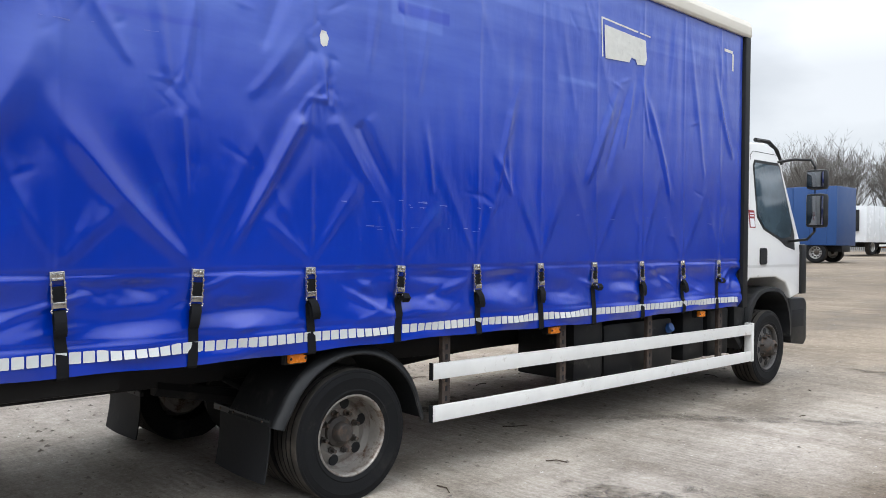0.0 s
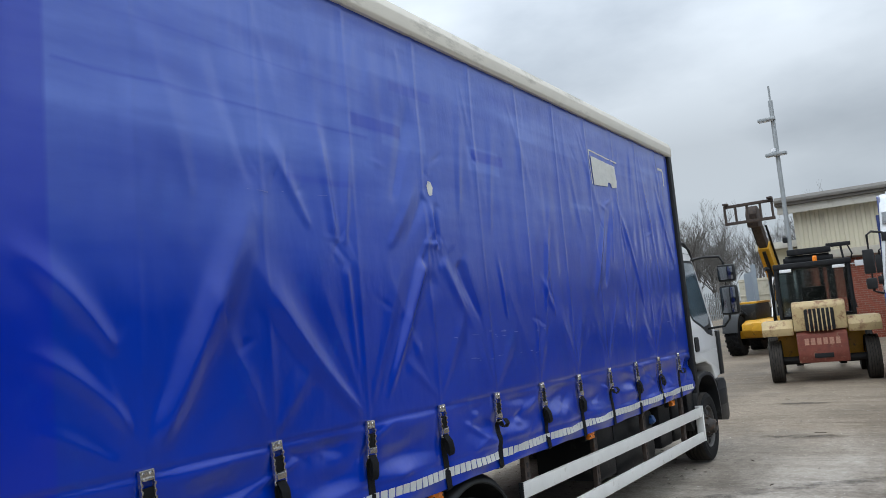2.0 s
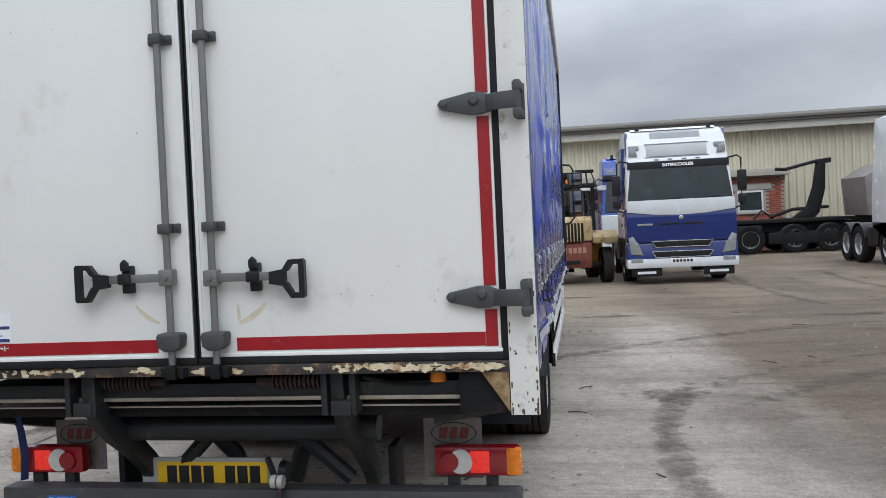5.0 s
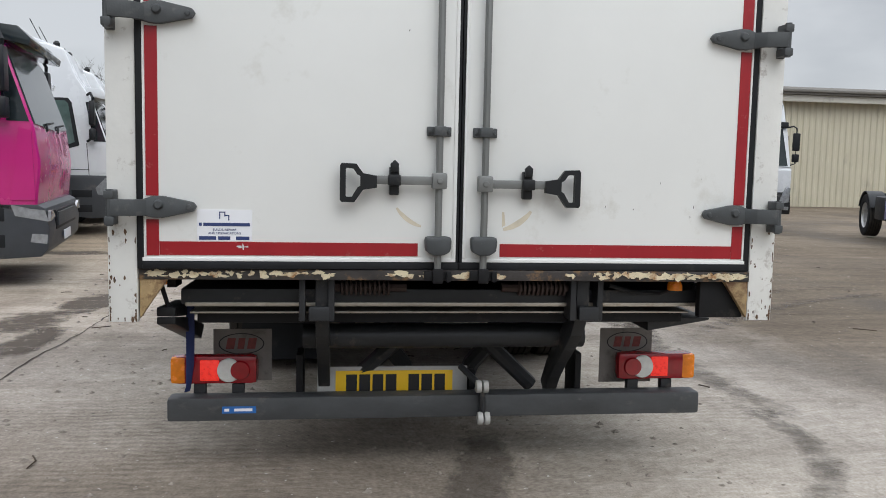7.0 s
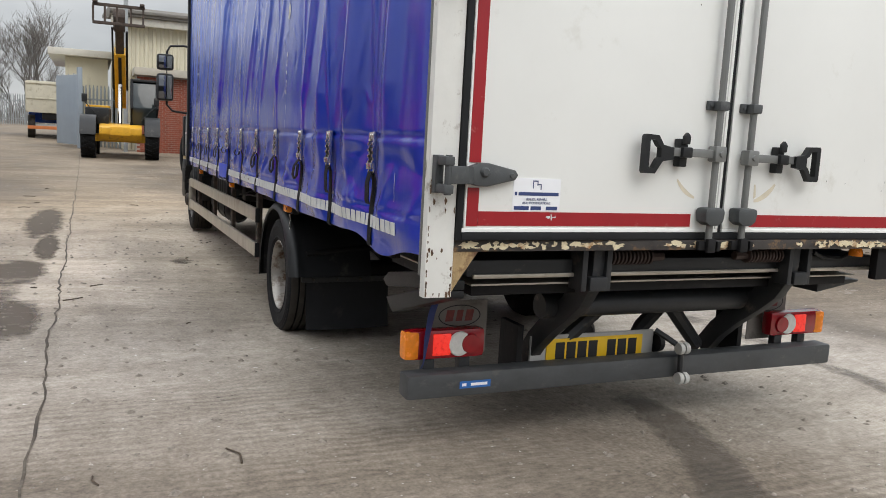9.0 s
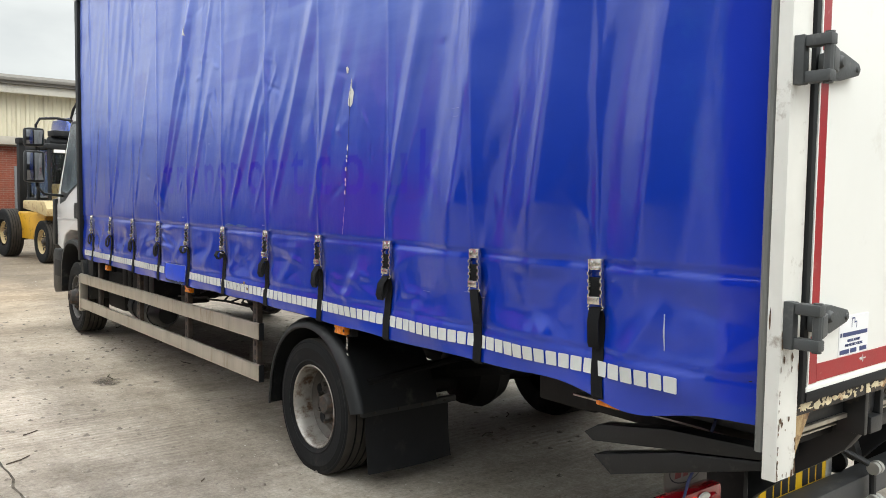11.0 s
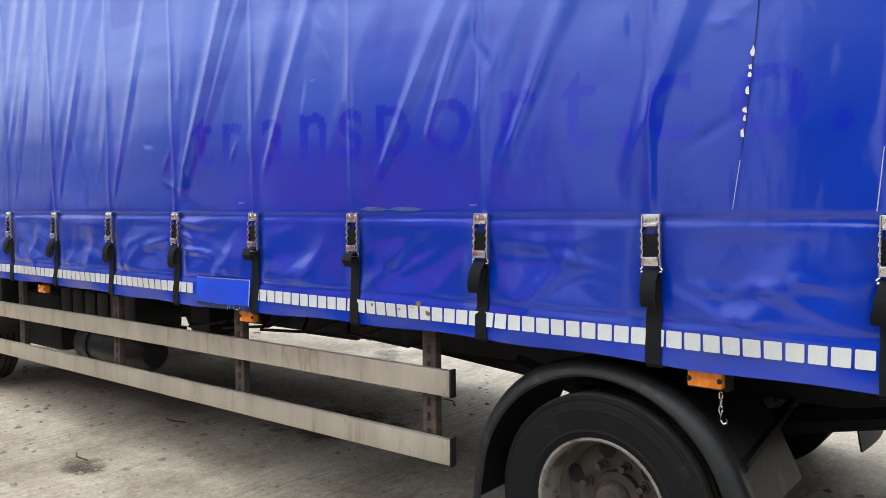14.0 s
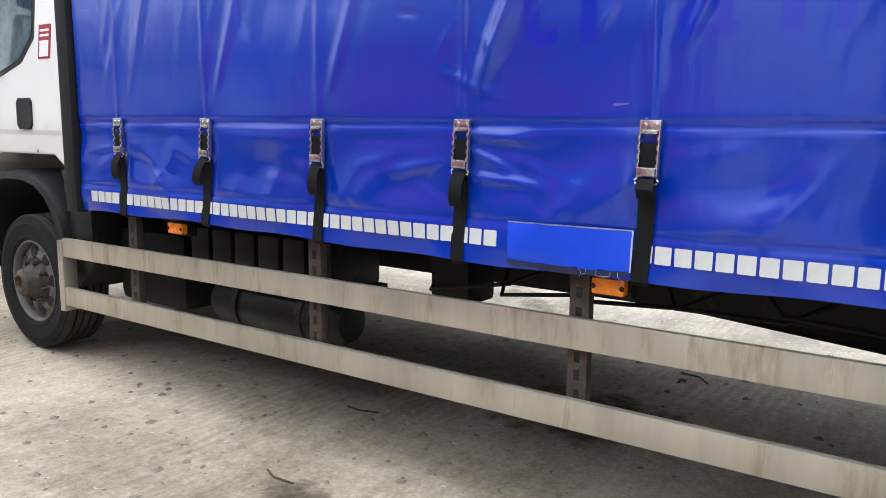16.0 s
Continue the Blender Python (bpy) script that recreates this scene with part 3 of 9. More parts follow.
def ridge_lines(right):
    """Folds of the sheet: (y, z of the low end, y, z of the high end, depth, width at the ends)."""
    rng = random.Random(11 if right else 23)
    out = []
    if right:
        out += [(1.74, 1.27, 1.00, 2.14, 0.046, 0.03, 0.11, -0.05), (1.86, 1.28, 2.30, 2.05, 0.040, 0.02, 0.055, 0.0, True), (0.56, 1.28, 1.16, 2.40, 0.050, 0.05, 0.12, 0.02),
                (1.15, 1.3, 1.45, 1.62, 0.014, 0.025, 0.06), (1.70, 1.42, 1.655, 2.0, 0.010, 0.02, 0.028, 0.0, True), (2.34, 1.31, 2.05, 1.55, 0.012, 0.02, 0.05), (2.82, 1.58, 2.47, 2.06, 0.013, 0.03, 0.06, 0.0, True), (2.90, 1.62, 2.64, 2.05, -0.016, 0.03, 0.05, 0.0, True),
                (1.98, 2.08, 2.33, 2.55, 0.014, 0.03, 0.06, 0.02), (2.12, 2.08, 2.36, 2.40, -0.012, 0.02, 0.05, 0.0, True), (2.05, 2.30, 2.30, 3.0, -0.020, 0.04, 0.09), (2.43, 2.10, 2.40, 2.40, 0.020, 0.015, 0.03), (2.46, 2.10, 2.45, 2.38, -0.018, 0.012, 0.022),
                (1.60, 2.10, 1.50, 2.75, 0.024, 0.03, 0.06), (1.66, 2.08, 1.74, 2.70, 0.020, 0.02, 0.05), (1.45, 2.14, 1.15, 2.6, 0.020, 0.02, 0.08), (1.10, 2.30, 0.86, 3.0, -0.014, 0.03, 0.09), (0.80, 2.2, 0.60, 2.9, 0.012, 0.04, 0.10),
                (3.70, 1.68, 3.97, 2.55, 0.024, 0.02, 0.06, -0.03), (3.86, 1.70, 3.66, 2.02, 0.018, 0.02, 0.05), (3.84, 1.72, 3.80, 2.10, 0.012, 0.015, 0.04), (3.18, 1.68, 3.10, 2.20, 0.012, 0.02, 0.035), (4.15, 1.3, 3.9, 1.8, 0.012, 0.02, 0.07),
                (5.76, 1.72, 5.26, 2.74, 0.022, 0.03, 0.05, 0.05), (4.62, 1.80, 5.10, 2.72, 0.020, 0.04, 0.06), (4.86, 1.90, 5.20, 2.70, -0.016, 0.03, 0.04), (5.08, 2.10, 5.24, 2.72, 0.014, 0.02, 0.03), (5.45, 2.2, 5.30, 2.72, 0.012, 0.02, 0.03),
                (6.78, 2.15, 6.42, 3.08, 0.020, 0.04, 0.05, -0.06), (6.30, 1.9, 6.02, 3.05, 0.012, 0.03, 0.06), (4.50, 2.3, 4.30, 3.1, 0.010, 0.03, 0.07), (3.05, 2.2, 3.20, 3.1, 0.010, 0.03, 0.06), (2.70, 2.3, 2.82, 3.1, 0.012, 0.03, 0.06),
                (0.46, 1.66, 0.06, 2.06, 0.024, 0.03, 0.07, 0.03), (0.50, 1.40, 0.12, 1.72, 0.020, 0.02, 0.06, 0.03), (0.46, 1.30, 0.14, 1.48, 0.010, 0.02, 0.05)]
        for y in BUCKLES[right]:
            for s in (-1, 1):
                out.append((y, 1.29, y + s * rng.uniform(0.15, 0.45), rng.uniform(1.6, 2.2), rng.uniform(0.006, 0.012), 0.02, rng.uniform(0.05, 0.10)))
            for _ in range(2):
                out.append((y + rng.uniform(-0.2, 0.2), 3.2, y + rng.uniform(-0.3, 0.3), rng.uniform(2.1, 2.7), rng.uniform(0.004, 0.010), 0.02, 0.08))
    else:
        out += [(4.78, 1.28, 3.95, 3.1, 0.062, 0.04, 0.10), (4.62, 1.5, 4.05, 2.6, 0.024, 0.02, 0.06), (2.95, 1.35, 2.25, 2.9, 0.030, 0.025, 0.10), (3.5, 1.35, 2.85, 2.5, 0.028, 0.02, 0.09), (3.25, 1.5, 2.95, 2.2, 0.020, 0.02, 0.06),
                (2.5, 1.3, 2.2, 2.2, 0.016, 0.03, 0.08), (5.38, 1.3, 4.85, 2.7, 0.022, 0.02, 0.08), (5.98, 1.3, 5.5, 2.6, 0.022, 0.02, 0.08), (6.55, 1.3, 6.2, 2.4, 0.018, 0.02, 0.07), (1.85, 1.3, 1.35, 2.9, 0.030, 0.04, 0.13), (4.15, 1.4, 3.7, 2.4, 0.020, 0.02, 0.07),
                (1.45, 0.6, 0.80, 4.2, 0.085, 0.20, 0.20), (0.98, 0.6, 0.42, 4.2, 0.080, 0.18, 0.18), (0.50, 0.6, 0.10, 4.2, 0.04, 0.12, 0.12), (4.79, 1.235, 4.50, 1.21, 0.018, 0.012, 0.03), (4.79, 1.19, 4.58, 1.11, 0.020, 0.012, 0.03), (4.79, 1.11, 4.45, 1.08, 0.020, 0.012, 0.03), (4.85, 1.15, 5.15, 1.09, 0.018, 0.012, 0.04), (4.3, 2.2, 4.05, 2.9, 0.018, 0.02, 0.05), (3.95, 2.2, 3.7, 2.9, 0.018, 0.02, 0.05)]
        # slanting pulls in the band under the seam
        for y in BUCKLES[right]:
            for _ in range(2):
                q, sl = y - rng.uniform(0.06, 0.40), rng.choice((1, 1, 1, -1)) * rng.uniform(0.16, 0.34)
                out.append((q, rng.uniform(0.94, 1.0), q - sl, rng.uniform(1.18, 1.26), rng.uniform(0.005, 0.011) * (1.5 if y > 4.5 else 1.0), 0.04, rng.uniform(0.05, 0.08)))
        for y in BUCKLES[right]:
            for _ in range(2):
                out.append((y + rng.uniform(-0.02, 0.2), rng.uniform(1.27, 1.45), y - rng.uniform(0.1, 0.5), rng.uniform(2.2, 3.1), rng.uniform(0.006, 0.012), 0.015, rng.uniform(0.08, 0.14)))
    return out


def curtain_depth(y, z, right):
    """How far the sheet stands out from its flat plane at arrays y, z."""
    d = np.zeros_like(y)
    rng = np.random.RandomState(3 if right else 8)
    for i, b in enumerate(BUCKLES[right]):
        d += 0.006 * np.exp(-(((y - b - 0.004) / 0.011) ** 2)) * (z > 1.26) * (0.5 if right else 0.8) + 0.0015 * np.exp(-(((y - b) / 0.03) ** 8)) * (z > 1.26)
        d -= 0.016 * np.exp(-(((y - b) / 0.05) ** 2) - ((z - 1.1) / 0.18) ** 2)
    up = np.clip((z - 1.27) / 0.4, 0, 1) * np.clip((3.24 - z) / 0.25, 0, 1)
    for ya, za, yb, zb, depth, wa, wb, *more in ridge_lines(right):
        bow, abrupt = (more + [0.0, False][len(more):])
        ly, lz = yb - ya, zb - za
        ln = math.hypot(ly, lz)
        t = ((y - ya) * ly + (z - za) * lz) / ln**2
        side = ((y - ya) * lz - (z - za) * ly) / ln
        side = side - bow * 4 * t * (1 - t)
        w = wa + (wb - wa) * np.clip(t, 0, 1)
        blend = np.clip(t / 0.5, 0, 1) * np.clip((1.0 - t) / 0.09, 0, 1) if abrupt else np.clip(t / 0.12, 0, 1) * np.clip((1.0 - t) / 0.55, 0, 1)
        blend = blend * blend * (3 - 2 * blend)
        if zb > 1.27:
            blend = blend * (0.25 + 0.75 * np.clip((z - 1.1) / 0.35, 0, 1))
        # a crease: two flat flanks with a rounded crest, the valley on one side a little lower
        u = np.sqrt(side**2 + (0.14 * w) ** 2) / w
        tent = np.log1p(np.exp(np.clip((1.05 - u) * 7, -30, 30))) / 7
        d += 0.95 * depth * blend * (w / wb) * (tent - 0.22 * np.exp(-(((side - 1.9 * w) / (1.2 * w)) ** 2)))
    for _ in range(26):
        ky, kz, ph = rng.uniform(1.0, 7.0), rng.uniform(0.2, 1.6), rng.uniform(0, 6.28)
        d += 0.0011 * up * np.sin(ky * y + kz * z + ph)
    lean = y + (0.0 if right else 0.32) * (z - 1.2)
    for _ in range(16):
        ky, ph, c, w, zc, zw = rng.uniform(18, 42), rng.uniform(0, 6.28), rng.uniform(0.3, 6.8), rng.uniform(0.3, 0.9), rng.uniform(2.0, 3.2), rng.uniform(0.3, 0.7)
        d += 0.0016 * up * np.sin(ky * lean + ph) * np.exp(-(((y - c) / w) ** 2) - ((z - zc) / zw) ** 2)
    for k in range(14):
        c, w, h, zc = rng.uniform(0.2, 6.9), rng.uniform(0.03, 0.07), rng.uniform(-0.003, 0.003), rng.uniform(1.4, 3.0)
        d += h * np.exp(-(((lean - c) / w) ** 2) - ((z - zc) / rng.uniform(0.2, 0.6)) ** 2)
    for k in range(46):
        c, zc, w, h = rng.uniform(0.3, 6.8), rng.uniform(1.3, 3.1), rng.uniform(0.015, 0.05), rng.uniform(-0.003, 0.003)
        d += h * np.exp(-(((y - c) / w) ** 2) - ((z - zc) / (w * rng.uniform(0.8, 2.5))) ** 2)
    # short sharp creases, thickest where the sheet has been pinched
    knots = [(1.62, 2.06, 0.05), (2.42, 2.06, 0.06), (2.44, 2.16, 0.05), (4.98, 2.58, 0.12), (3.6, 1.7, 0.06), (2.40, 2.5, 0.08), (1.2, 2.3, 0.1)] if right else [(4.35, 2.3, 0.15), (4.1, 2.75, 0.12), (3.9, 2.2, 0.12), (2.9, 2.3, 0.15), (2.05, 1.9, 0.12), (4.7, 1.4, 0.08), (0.7, 1.1, 0.2)]
    for k in range(95):
        if k < 70:
            ky, kz, kr = knots[k % 7]
            c, zc = rng.normal(ky, kr), rng.normal(kz, kr)
        else:
            c, zc = rng.uniform(0.2, 6.8), rng.uniform(1.3, 3.1)
        a, w, ln, h = rng.uniform(0, 3.14), rng.uniform(0.010, 0.016), rng.uniform(0.03, 0.08), rng.uniform(-0.005, 0.005)
        u, v = (y - c) * math.cos(a) + (z - zc) * math.sin(a), (z - zc) * math.cos(a) - (y - c) * math.sin(a)
        d += h * np.exp(-((u / ln) ** 2) - (v / w) ** 2)
    low = np.clip((1.27 - z) / 0.06, 0, 1)
    d -= 0.007 * np.exp(-(((z - 1.262) / 0.010) ** 2))
    for i in range(12):
        a = BUCKLES[right][0] + 0.6 * (i - 1)
        mid, amp = a + 0.3 + rng.uniform(-0.08, 0.08), rng.uniform(0.014, 0.028) * (1.0 if right else 0.4)
        ph, k = rng.uniform(-0.4, 0.4), rng.uniform(13, 19)
        kk, pp, c2 = rng.uniform(30, 44), rng.uniform(0, 6.28), mid + rng.uniform(-0.15, 0.15)
        d += (0.009 if right else 0.003) * low * np.exp(-(((y - c2) / 0.16) ** 2)) * np.sin(z * kk + pp + (y - c2) * rng.uniform(-5, 5))
        d += amp * low * np.exp(-(((y - mid) / 0.2) ** 2)) * np.sin((z - 0.84) * k + ph)
        for _ in range(5):
            c, zc, sl = mid + rng.uniform(-0.24, 0.24), rng.uniform(0.99, 1.22), rng.uniform(-0.6, 0.6)
            d += (1.0 if right else 0.5) * rng.uniform(-0.008, 0.014) * low * np.exp(-(((z - zc - sl * (y - c)) / rng.uniform(0.012, 0.03)) ** 2) - ((y - c) / rng.uniform(0.05, 0.14)) ** 2)
    d += 0.005 * np.clip((0.97 - z) / 0.1, 0, 1) ** 2 * np.sin(y * 10.47 + 0.9)
    d -= 0.005 * np.exp(-(((z - 0.975) / 0.007) ** 2))
    if not right:
        # the rear end is drawn in to the tensioning pole
        d -= 0.03 * np.exp(-((y / 0.10) ** 2))
    return d


GHOST_LETTERS = (("t", 4.55), ("r", 4.36), ("a", 4.07), ("n", 3.82), ("s", 3.61), ("p", 3.40), ("o", 3.14), ("r", 2.87), ("t", 2.64), (".", 2.49), ("c", 2.36), ("o", 2.09), (".", 1.914), ("u", 1.75), ("k", 1.52))


def ghost_writing(y, z):
    """1 where the faded web address once stood on the sheet."""
    f = np.zeros_like(y)
    for ch, yc in GHOST_LETTERS:
        cu = bpy.data.curves.new("letter", "FONT")
        cu.body, cu.size, cu.align_x, cu.offset = ch, 0.385, "CENTER", 0.004
        tmp = new("letter_tmp", cu)
        me = bpy.data.meshes.new_from_object(tmp)
        bpy.data.objects.remove(tmp)
        me.calc_loop_triangles()
        for t in me.loop_triangles:
            p = [(yc - me.vertices[i].co.x, 1.487 + me.vertices[i].co.y) for i in t.vertices]
            lo, hi = min(q[0] for q in p), max(q[0] for q in p)
            a, b = np.searchsorted(y[:, 0], [lo, hi])
            yy, zz = y[a:b], z[a:b]
            e = [(p[(k + 1) % 3][0] - p[k][0]) * (zz - p[k][1]) - (p[(k + 1) % 3][1] - p[k][1]) * (yy - p[k][0]) for k in range(3)]
            f[a:b] += ((e[0] >= 0) & (e[1] >= 0) & (e[2] >= 0)) | ((e[0] <= 0) & (e[1] <= 0) & (e[2] <= 0))
        bpy.data.meshes.remove(me)
    return np.clip(f, 0, 1)


def curtain_material():
    m = mat("blue_pvc_curtain", (0.0005, 0.030, 0.375), 0.34, var=0.12, scale=1.3, bump=0.05, bscale=300, coat=1.0, spec=0.06, dirt=((0.003, 0.050, 0.38), 0.12, 2.4))
    n, l = m.node_tree.nodes, m.node_tree.links
    p = n["Principled BSDF"]
    src = p.inputs["Base Color"].links[0].from_socket
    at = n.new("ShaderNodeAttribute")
    at.attribute_name = "blend"
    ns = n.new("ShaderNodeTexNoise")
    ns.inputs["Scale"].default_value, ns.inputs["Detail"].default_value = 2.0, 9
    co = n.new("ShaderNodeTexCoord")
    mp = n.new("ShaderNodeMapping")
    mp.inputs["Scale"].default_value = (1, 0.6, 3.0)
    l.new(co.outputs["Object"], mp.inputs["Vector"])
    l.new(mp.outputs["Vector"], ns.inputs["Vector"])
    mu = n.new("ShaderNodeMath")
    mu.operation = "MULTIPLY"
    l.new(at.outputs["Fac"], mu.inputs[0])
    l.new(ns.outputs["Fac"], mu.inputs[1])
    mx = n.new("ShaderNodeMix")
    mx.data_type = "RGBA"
    # pale blue stands in for sky sheen on the upper sheet
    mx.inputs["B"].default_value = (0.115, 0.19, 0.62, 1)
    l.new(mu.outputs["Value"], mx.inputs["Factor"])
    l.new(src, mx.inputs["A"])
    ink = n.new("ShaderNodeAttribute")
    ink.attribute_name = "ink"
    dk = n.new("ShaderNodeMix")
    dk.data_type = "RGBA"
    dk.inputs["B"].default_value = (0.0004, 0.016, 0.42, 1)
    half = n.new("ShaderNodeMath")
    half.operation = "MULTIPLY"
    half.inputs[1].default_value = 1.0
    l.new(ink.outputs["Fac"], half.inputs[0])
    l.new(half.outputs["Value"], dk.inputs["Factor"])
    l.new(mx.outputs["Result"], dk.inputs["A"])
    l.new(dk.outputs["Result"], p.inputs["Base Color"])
    p.inputs["Coat Roughness"].default_value, p.inputs["Coat IOR"].default_value = 0.12, 1.54
    # slack, slightly dimpled sheet
    wob = n.new("ShaderNodeTexNoise")
    wob.inputs["Scale"].default_value, wob.inputs["Detail"].default_value = 7.0, 3
    wm = n.new("ShaderNodeMapping")
    wm.inputs["Scale"].default_value = (1, 1.0, 0.45)
    l.new(co.outputs["Object"], wm.inputs["Vector"])
    l.new(wm.outputs["Vector"], wob.inputs["Vector"])
    bb = n.new("ShaderNodeBump")
    bb.inputs["Strength"].default_value, bb.inputs["Distance"].default_value = 0.28, 0.02
    l.new(wob.outputs["Fac"], bb.inputs["Height"])
    l.new(p.inputs["Normal"].links[0].from_socket, bb.inputs["Normal"])
    l.new(bb.outputs["Normal"], p.inputs["Normal"])
    l.new(bb.outputs["Normal"], p.inputs["Coat Normal"])
    ro = p.inputs["Roughness"].links[0].from_socket
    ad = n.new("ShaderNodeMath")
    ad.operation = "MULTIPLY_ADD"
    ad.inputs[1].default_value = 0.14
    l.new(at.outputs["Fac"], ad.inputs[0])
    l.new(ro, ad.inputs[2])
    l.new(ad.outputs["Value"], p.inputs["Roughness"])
    return m


BLUE = curtain_material()


def hem_z(y, right):
    """Lower edge of the sheet, slightly slack between the straps."""
    return HEM + 0.008 * np.sin(y * 2.1 + 1) + 0.004 * np.sin(y * 10.47) - (0.03 if right else 0.05) * np.exp(-(((y - 0.45) / 0.2) ** 2))


def curtain(right):
    s = 1 if right else -1
    ys, zs = np.linspace(0.03, 6.94, 720), np.linspace(0.0, 1.0, 230)
    y, v = np.meshgrid(ys, zs, indexing="ij")
    hem = hem_z(y, right)
    z = hem + (TOP - hem) * v
    x = s * (SIDE + curtain_depth(y, z, right))
    co = np.stack([x, y, z], -1).reshape(-1, 3)
    a, b = y.shape
    idx = np.arange(a * b).reshape(a, b)
    q = np.stack([idx[:-1, :-1], idx[1:, :-1], idx[1:, 1:], idx[:-1, 1:]], -1).reshape(-1, 4)
    if not right:
        q = q[:, ::-1]
    me = bpy.data.meshes.new("curtain")
    me.from_pydata(co.tolist(), [], q.tolist())
    # painted sky sheen, bleached and scuffed boxes, and the ghosts of removed lettering
    def boxed(y0, y1, z0, z1, edge=0.02):
        return np.clip((y - y0) / edge, 0, 1) * np.clip((y1 - y) / edge, 0, 1) * np.clip((z - z0) / edge, 0, 1) * np.clip((z1 - z) / edge, 0, 1)

    # sky sheen put into the colour, growing with height
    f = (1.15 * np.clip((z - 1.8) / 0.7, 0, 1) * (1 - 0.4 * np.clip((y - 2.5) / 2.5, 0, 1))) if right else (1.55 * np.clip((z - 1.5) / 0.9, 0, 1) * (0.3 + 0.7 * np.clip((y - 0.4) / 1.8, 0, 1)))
    ink = np.zeros_like(y)
    if right:
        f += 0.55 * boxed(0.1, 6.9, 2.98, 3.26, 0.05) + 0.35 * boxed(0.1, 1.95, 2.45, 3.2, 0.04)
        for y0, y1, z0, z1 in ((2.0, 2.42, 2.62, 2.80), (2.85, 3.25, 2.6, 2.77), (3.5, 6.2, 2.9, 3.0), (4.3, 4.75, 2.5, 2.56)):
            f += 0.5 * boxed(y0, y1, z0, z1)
        # deeper blue boxes, one of them full height down the rear edge
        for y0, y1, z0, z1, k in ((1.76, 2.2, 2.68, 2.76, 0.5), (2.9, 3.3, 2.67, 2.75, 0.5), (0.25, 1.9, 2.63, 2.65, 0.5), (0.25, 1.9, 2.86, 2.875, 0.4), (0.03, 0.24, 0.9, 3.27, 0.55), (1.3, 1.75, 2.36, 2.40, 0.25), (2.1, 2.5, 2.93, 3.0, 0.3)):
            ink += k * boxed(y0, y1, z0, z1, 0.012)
    else:
        # more painted sheen towards the upper front of this side
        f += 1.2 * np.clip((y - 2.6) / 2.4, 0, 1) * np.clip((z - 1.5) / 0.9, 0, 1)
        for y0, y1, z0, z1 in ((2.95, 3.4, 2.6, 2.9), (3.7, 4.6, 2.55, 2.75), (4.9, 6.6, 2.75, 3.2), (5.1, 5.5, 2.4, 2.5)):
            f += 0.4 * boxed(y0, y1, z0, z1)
        # here too, a full-height deeper blue strip along the rear edge
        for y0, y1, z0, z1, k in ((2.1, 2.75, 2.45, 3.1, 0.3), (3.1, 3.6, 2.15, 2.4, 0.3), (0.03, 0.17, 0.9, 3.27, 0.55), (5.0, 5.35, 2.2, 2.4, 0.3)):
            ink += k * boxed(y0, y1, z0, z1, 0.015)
        ink += 0.85 * ghost_writing(y, z)
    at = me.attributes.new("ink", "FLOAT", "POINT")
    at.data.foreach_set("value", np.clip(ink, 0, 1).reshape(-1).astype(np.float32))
    at = me.attributes.new("blend", "FLOAT", "POINT")
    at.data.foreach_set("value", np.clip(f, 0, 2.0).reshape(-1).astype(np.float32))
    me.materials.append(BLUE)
    me.polygons.foreach_set("use_smooth", [True] * len(me.polygons))
    ob = new("curtain", me)
    ob.parent = lorry
    ob["label"] = "creased blue PVC side curtain with strapped lower hem"
    return ob


def sheet_x(y, z, right):
    return float(SIDE + curtain_depth(np.array([float(y)]), np.array([float(z)]), right)[0])


CURTAINS = {True: curtain(True), False: curtain(False)}

GUSSET = mat("rusty_gusset", (0.34, 0.24, 0.12), 0.7, var=0.3, scale=18, bump=0.3, bscale=60, dirt=((0.13, 0.065, 0.03), 0.5, 16))
RUSTCHIP = mat("rust_chip", (0.12, 0.07, 0.04), 0.8, var=0.4, scale=40, bump=0.2, bscale=90, dirt=((0.03, 0.025, 0.022), 0.4, 60))
